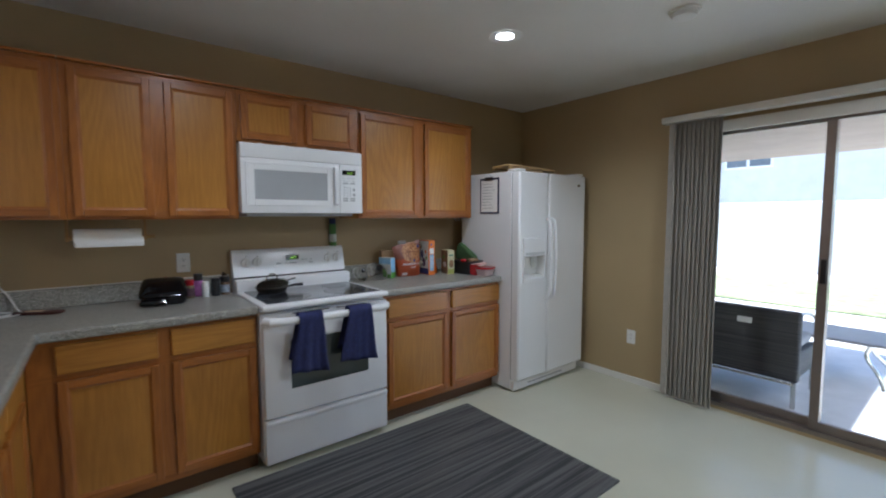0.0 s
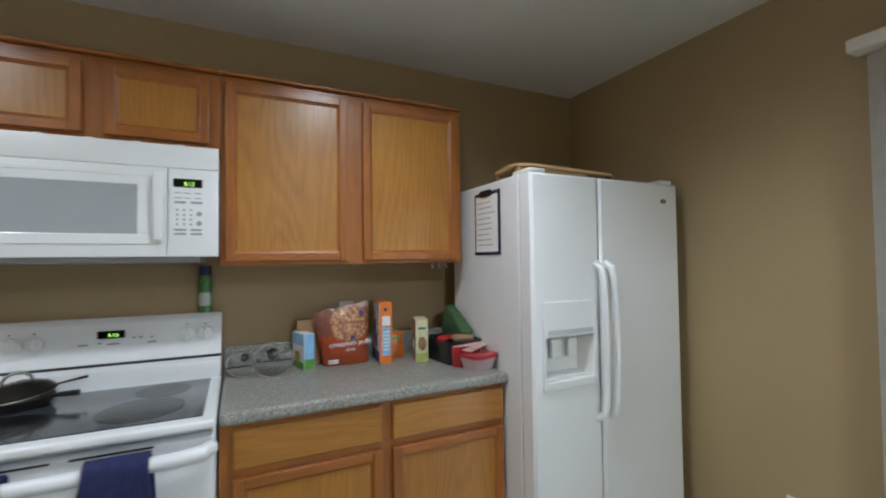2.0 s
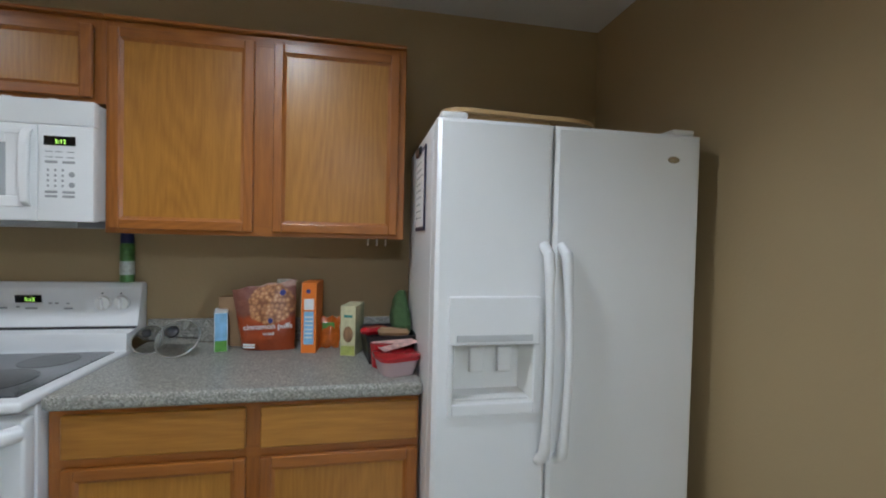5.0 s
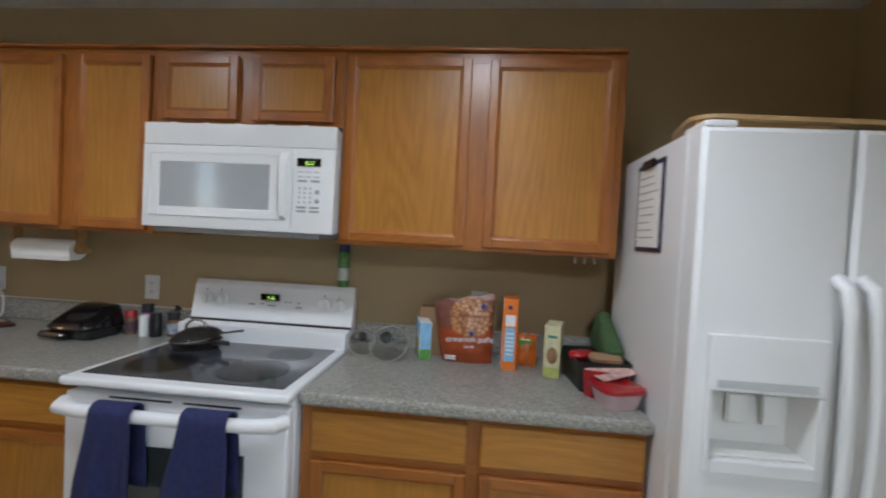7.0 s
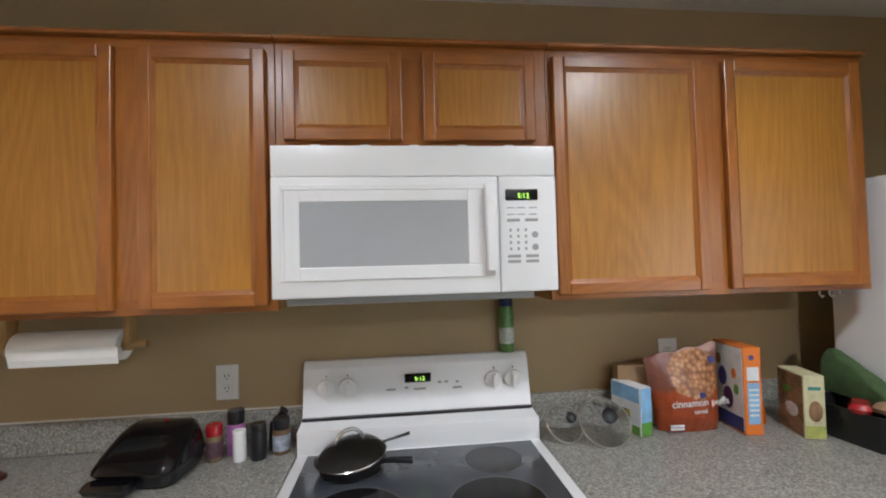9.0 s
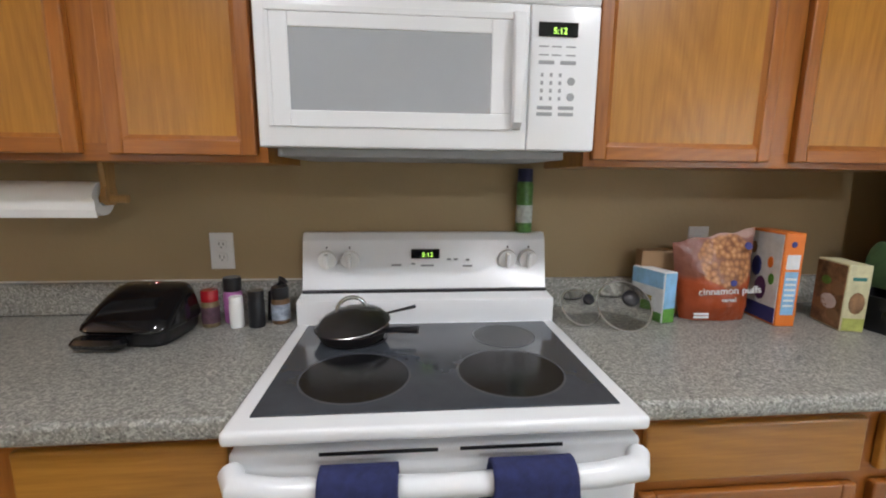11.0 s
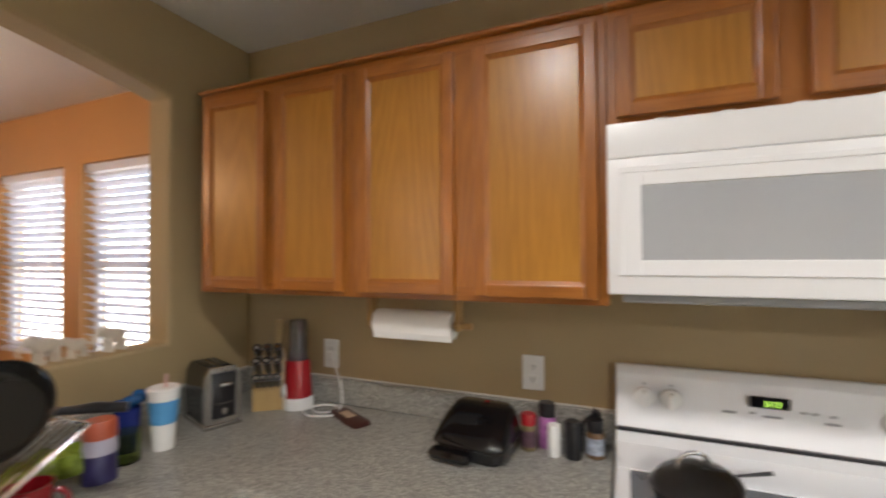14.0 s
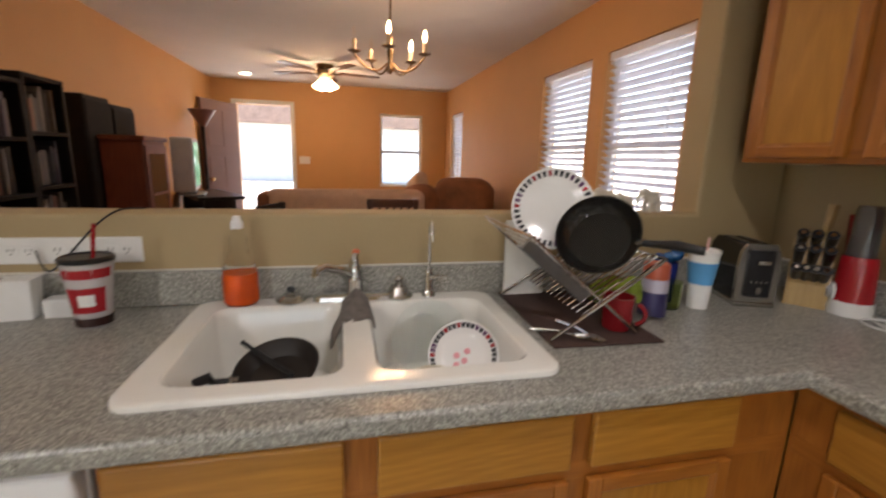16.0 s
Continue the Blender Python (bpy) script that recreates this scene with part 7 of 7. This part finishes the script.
def fill_shelves(cx, cy, rz, w, h, seed, cols=1):
    rnd = random.Random(seed)
    m = pose(cx, cy, 0, 0, 0, rz)
    meshes = {}
    for k in range(2, 6):
        z = 0.03 + (h - 0.05) * k / 6 + 0.0205
        x = 0.03
        while x < w - 0.06:
            t = rnd.choice((0.018, 0.024, 0.032))
            bh = rnd.uniform(0.16, 0.235)
            if rnd.random() < 0.06:
                x += rnd.uniform(0.02, 0.06)
                continue
            key = (t, round(bh, 2))
            if key not in meshes:
                bm = boxed(0, t - 0.001, 0.0, 0.16, 0, key[1], 0.0015)
                me = bpy.data.meshes.new("book")
                bm.to_mesh(me)
                bm.free()
                meshes[key] = me
            me = meshes[key].copy()
            me.materials.append(rnd.choice(SPINES))
            o = tagged(new("book", me), "closed book standing upright on the bookcase shelf", "book", "books on the shelves")
            o.matrix_basis = m @ pose(x, 0.03 + rnd.uniform(0, 0.03), z)
            x += t + 0.001


bookcase(-1.16, 0.33, 180, 0.40, 1.66, 1)
fill_shelves(-1.16, 0.33, 180, 0.40, 1.66, 4)
bookcase(-1.563, 0.33, 180, 0.33, 1.70, 2)
fill_shelves(-1.563, 0.33, 180, 0.33, 1.70, 9)
bt = thing("box_stack", "dark boxes stacked on top of the bookcase", "boxes", -1.36, 0.17, 1.6605)
part("box", boxed(-0.16, 0.16, -0.10, 0.10, 0, 0.05, 0.004), BLACK, bt)


def speaker(x, y, h, rz, label):
    s = thing("tower_speaker", label, "loudspeaker", x, y, 0, rz, "tower loudspeakers")
    part("cabinet", boxed(-0.18, 0.18, -0.08, 0.06, 0.0, h, 0.012), BLACKWOOD, s)
    part("grille", boxed(-0.17, 0.17, 0.06, 0.072, 0.06, h - 0.03, 0.006), plain("black_grille_cloth", (0.01, 0.01, 0.011), 0.95, bump=0.7, grain=500), s)
    return s


speaker(-2.68, 0.055, 1.71, 0, "tall black loudspeaker cabinet against the wall")
speaker(-3.055, 0.055, 1.68, 0, "slightly shorter black loudspeaker against the wall")
# cherry cabinet with glass door, television on a black stand
tc_ = thing("display_cabinet", "cherry wood display cabinet with a glazed door", "cabinet", -2.78, 0.145, 0)
part("carcass", boxed(-0.205, 0.205, 0.0, 0.27, 0.0, 1.41, 0.006), CHERRY, tc_)
part("top_moulding", boxed(-0.225, 0.225, 0.0, 0.29, 1.41, 1.445, 0.010), CHERRY, tc_)
dr_ = part("door_frame", boxed(-0.195, 0.195, 0.271, 0.286, 0.10, 1.38, 0.004), CHERRY, tc_)
part("door_glass", boxed(-0.14, 0.14, 0.286, 0.289, 0.20, 1.32), plain("dark_door_glass", (0.03, 0.022, 0.02), 0.05), dr_)
for k in range(3):
    part("muntin", boxed(-0.14, 0.14, 0.288, 0.294, 0.45 + 0.28 * k, 0.47 + 0.28 * k), CHERRY, dr_)
ts = thing("tv_stand", "black glass-shelved television stand", "tv stand", -4.25, 0.35, 0, 30)
part("top", boxed(-0.50, 0.50, -0.22, 0.24, 0.86, 0.895, 0.006), BLACK, ts)
part("shelf", boxed(-0.48, 0.48, -0.20, 0.22, 0.62, 0.64, 0.004), BLACK, ts)
for sx in (-0.44, 0.44):
    part("post", boxed(sx - 0.03, sx + 0.03, -0.15, 0.15, 0, 0.86, 0.004), BLACK, ts)
single("media_player", boxed(-0.20, 0.20, -0.14, 0.14, 0, 0.07, 0.005), PLASTIC_G, "grey disc player on the stand shelf", "disc player", pose(-4.25, 0.36, 0.641, 0, 0, 30), False)
tvv = thing("television", "silver flat television showing a green picture", "television", -4.02, 0.30, 0.896, 12)
part("foot", boxed(-0.22, 0.22, -0.10, 0.10, 0, 0.02, 0.008), PLASTIC_G, tvv)
part("neck", boxed(-0.05, 0.05, -0.02, 0.02, 0.02, 0.06, 0.004), PLASTIC_G, tvv)
part("bezel", boxed(-0.30, 0.30, -0.16, 0.035, 0.05, 0.58, 0.02), plain("silver_plastic", (0.45, 0.45, 0.46), 0.35), tvv)


def screen_material():
    m, nt, b = shader("television_picture", 0.1)
    tc = nt.nodes.new("ShaderNodeTexCoord")
    n1 = node(nt, "ShaderNodeTexNoise", Scale=7.0, Detail=3.0)
    nt.links.new(tc.outputs["Object"], n1.inputs["Vector"])
    col = ramp(nt, n1.outputs[0], [(0.35, (0.02, 0.06, 0.03)), (0.5, (0.10, 0.26, 0.14)), (0.65, (0.45, 0.55, 0.55))])
    b.inputs["Base Color"].default_value = (0.01, 0.01, 0.01, 1)
    nt.links.new(col, b.inputs["Emission Color"])
    b.inputs["Emission Strength"].default_value = 0.3
    return m


part("screen", boxed(-0.26, 0.26, 0.0345, 0.0365, 0.10, 0.54), screen_material(), tvv)
fl = thing("floor_lamp", "bronze torchiere floor lamp, switched off, by the door", "floor lamp", -5.0, 0.15, 0)
part("base", turned([(0, 0), (0.14, 0), (0.14, 0.02), (0.04, 0.035), (0.015, 0.05)], 28), BRONZE, fl, smooth=True)
part("pole", turned([(0.02, 0.04), (0.02, 1.62), (0.03, 1.66)], 14), BLACKWOOD, fl, smooth=True)
part("shade", turned([(0.03, 1.64), (0.055, 1.68), (0.155, 1.84), (0.15, 1.842), (0.05, 1.69), (0.0, 1.66)], 30), plain("mauve_brown_glass", (0.10, 0.045, 0.045), 0.3), fl, smooth=True)

# ---- outdoors ----
CONC = plain("patio_concrete", (0.52, 0.51, 0.50), 0.85, var=0.15, scale=3, bump=0.4, grain=90)
GRAVEL = plain("pale_gravel_ground", (0.45, 0.42, 0.38), 0.95, var=0.25, scale=2, bump=0.8, grain=50)
STUCCO = plain("pale_stucco", (0.62, 0.60, 0.56), 0.9, var=0.08, scale=2, bump=0.5, grain=60)
GRASS = plain("dry_green_grass", (0.26, 0.30, 0.14), 0.95, var=0.5, scale=4, bump=1.0, grain=60)
setting("ground", boxed(-400, 400, -400, 400, -0.40, -0.13), GRAVEL, "pale gravel ground round the house", "ground")
setting("patio", boxed(EAST + 0.14, 7.0, -3.0, 6.0, -0.13, -0.05, 0.01), CONC, "concrete patio slab outside the sliding door", "patio")
setting("porch", boxed(FAR - 1.9, FAR - 0.14, -0.6, 2.2, -0.13, -0.03, 0.01), CONC, "concrete porch outside the front door", "patio")
setting("lawn", boxed(9.5, 13.2, -6, 9, -0.13, -0.10, 0.02), GRASS, "patchy green lawn beyond the patio", "lawn")
setting("patio_roof", boxed(EAST + 0.14, 6.6, -0.6, 6.0, 2.04, 2.30, 0.01), plain("tan_stucco", (0.42, 0.35, 0.30), 0.9, var=0.1, scale=3, bump=0.5, grain=60), "stucco patio cover over the slab", "roof")
for yy in (5.6,):
    setting("patio_post", boxed(6.25, 6.55, yy - 0.15, yy + 0.15, -0.05, 2.04, 0.02), STUCCO, "square stucco post of the patio cover", "post")
setting("garden_wall", boxed(15.0, 15.2, -14, 16, -0.13, 1.75, 0.02), STUCCO, "pale block garden wall at the end of the yard", "wall")
nh = thing("house", "pale stucco neighbouring house beyond the garden wall", "house", 19.0, 5.5, -0.13)
part("wall", boxed(0, 8, -5, 7, 0, 5.4, 0.03), STUCCO, nh)
part("roof", extruded([(-5.6, 5.4), (1.0, 7.4), (7.6, 5.4)], -0.5, 8.5, "x"), plain("tile_roof", (0.30, 0.20, 0.15), 0.8, var=0.3, scale=3), nh)
for y0 in (-0.3, 3.6):
    w = part("window", boxed(-0.04, 0.0, y0, y0 + 1.5, 3.2, 4.2, 0.01), BASEB, nh)
    part("pane", boxed(-0.05, -0.035, y0 + 0.08, y0 + 0.70, 3.28, 4.12), plain("dark_pane", (0.12, 0.13, 0.15), 0.1), w)
    part("pane", boxed(-0.05, -0.035, y0 + 0.80, y0 + 1.42, 3.28, 4.12), plain("dark_pane", (0.12, 0.13, 0.15), 0.1), w)
hs = thing("house", "pale stucco house across the street", "house", -24.0, 2.0, -0.13)
part("wall", boxed(-8, 0, -9, 9, 0, 3.0, 0.03), STUCCO, hs)
part("roof", extruded([(-9.6, 3.0), (0.0, 5.0), (9.6, 3.0)], -8.5, 0.5, "x"), plain("tile_roof", (0.30, 0.20, 0.15), 0.8, var=0.3, scale=3), hs)
part("garage_door", boxed(0, 0.05, 2.0, 6.5, 0, 2.3, 0.02), BASEB, hs)
hn = setting("side_wall", boxed(-9.0, 6.0, 6.4, 6.6, -0.13, 1.8, 0.02), STUCCO, "pale block wall beside the house", "wall")

# wicker patio loveseat seen from behind, and a round-legged table
lv = thing("patio_loveseat", "dark woven patio loveseat with its back to the door", "patio seat", 4.50, 1.27, -0.05)
part("backrest", boxed(0.0, 0.07, 0.0, 1.10, 0.20, 0.73, 0.025, 3), WICKER, lv, smooth=True)
part("seat", boxed(0.07, 0.62, 0.02, 1.08, 0.20, 0.40, 0.02, 3), WICKER, lv, smooth=True)
part("seat_cushion", boxed(0.08, 0.62, 0.05, 1.05, 0.40, 0.48, 0.03, 3), plain("grey_outdoor_cushion", (0.22, 0.22, 0.23), 0.9), lv, smooth=True)
part("back_rail", boxed(-0.006, 0.006, 0.02, 1.08, 0.18, 0.20, 0.003), STEEL, lv)
part("care_label", boxed(-0.003, 0.0, 0.30, 0.40, 0.60, 0.645), PAPER, lv)
for lx, ly in ((0.02, 0.03), (0.02, 1.06), (0.58, 0.03), (0.58, 1.06)):
    part("leg", boxed(lx, lx + 0.03, ly - 0.015, ly + 0.015, 0, 0.22, 0.003), STEEL, lv)
for ly in (0.02, 1.08):
    part("arm", piped(smooth_line([(0.03, ly, 0.62), (0.10, ly, 0.70), (0.40, ly, 0.66), (0.60, ly, 0.55), (0.60, ly, 0.20)], 4), 0.014, 8), STEEL, lv, smooth=True)
pt = thing("patio_table", "low metal patio table with curved legs", "patio table", 5.75, 1.27, -0.05)
part("tabletop", boxed(-0.30, 0.30, -0.42, 0.42, 0.36, 0.385, 0.008), plain("grey_metal_table", (0.25, 0.25, 0.26), 0.4), pt)
for sx in (-0.22, 0.22):
    for sy in (-0.32, 0.32):
        part("leg", piped(smooth_line([(sx * 0.8, sy * 0.8, 0.36), (sx * 0.7, sy * 0.7, 0.24), (sx, sy, 0.10), (sx * 1.15, sy * 1.1, 0.0)], 4), 0.016, 8), STEEL, pt, smooth=True)
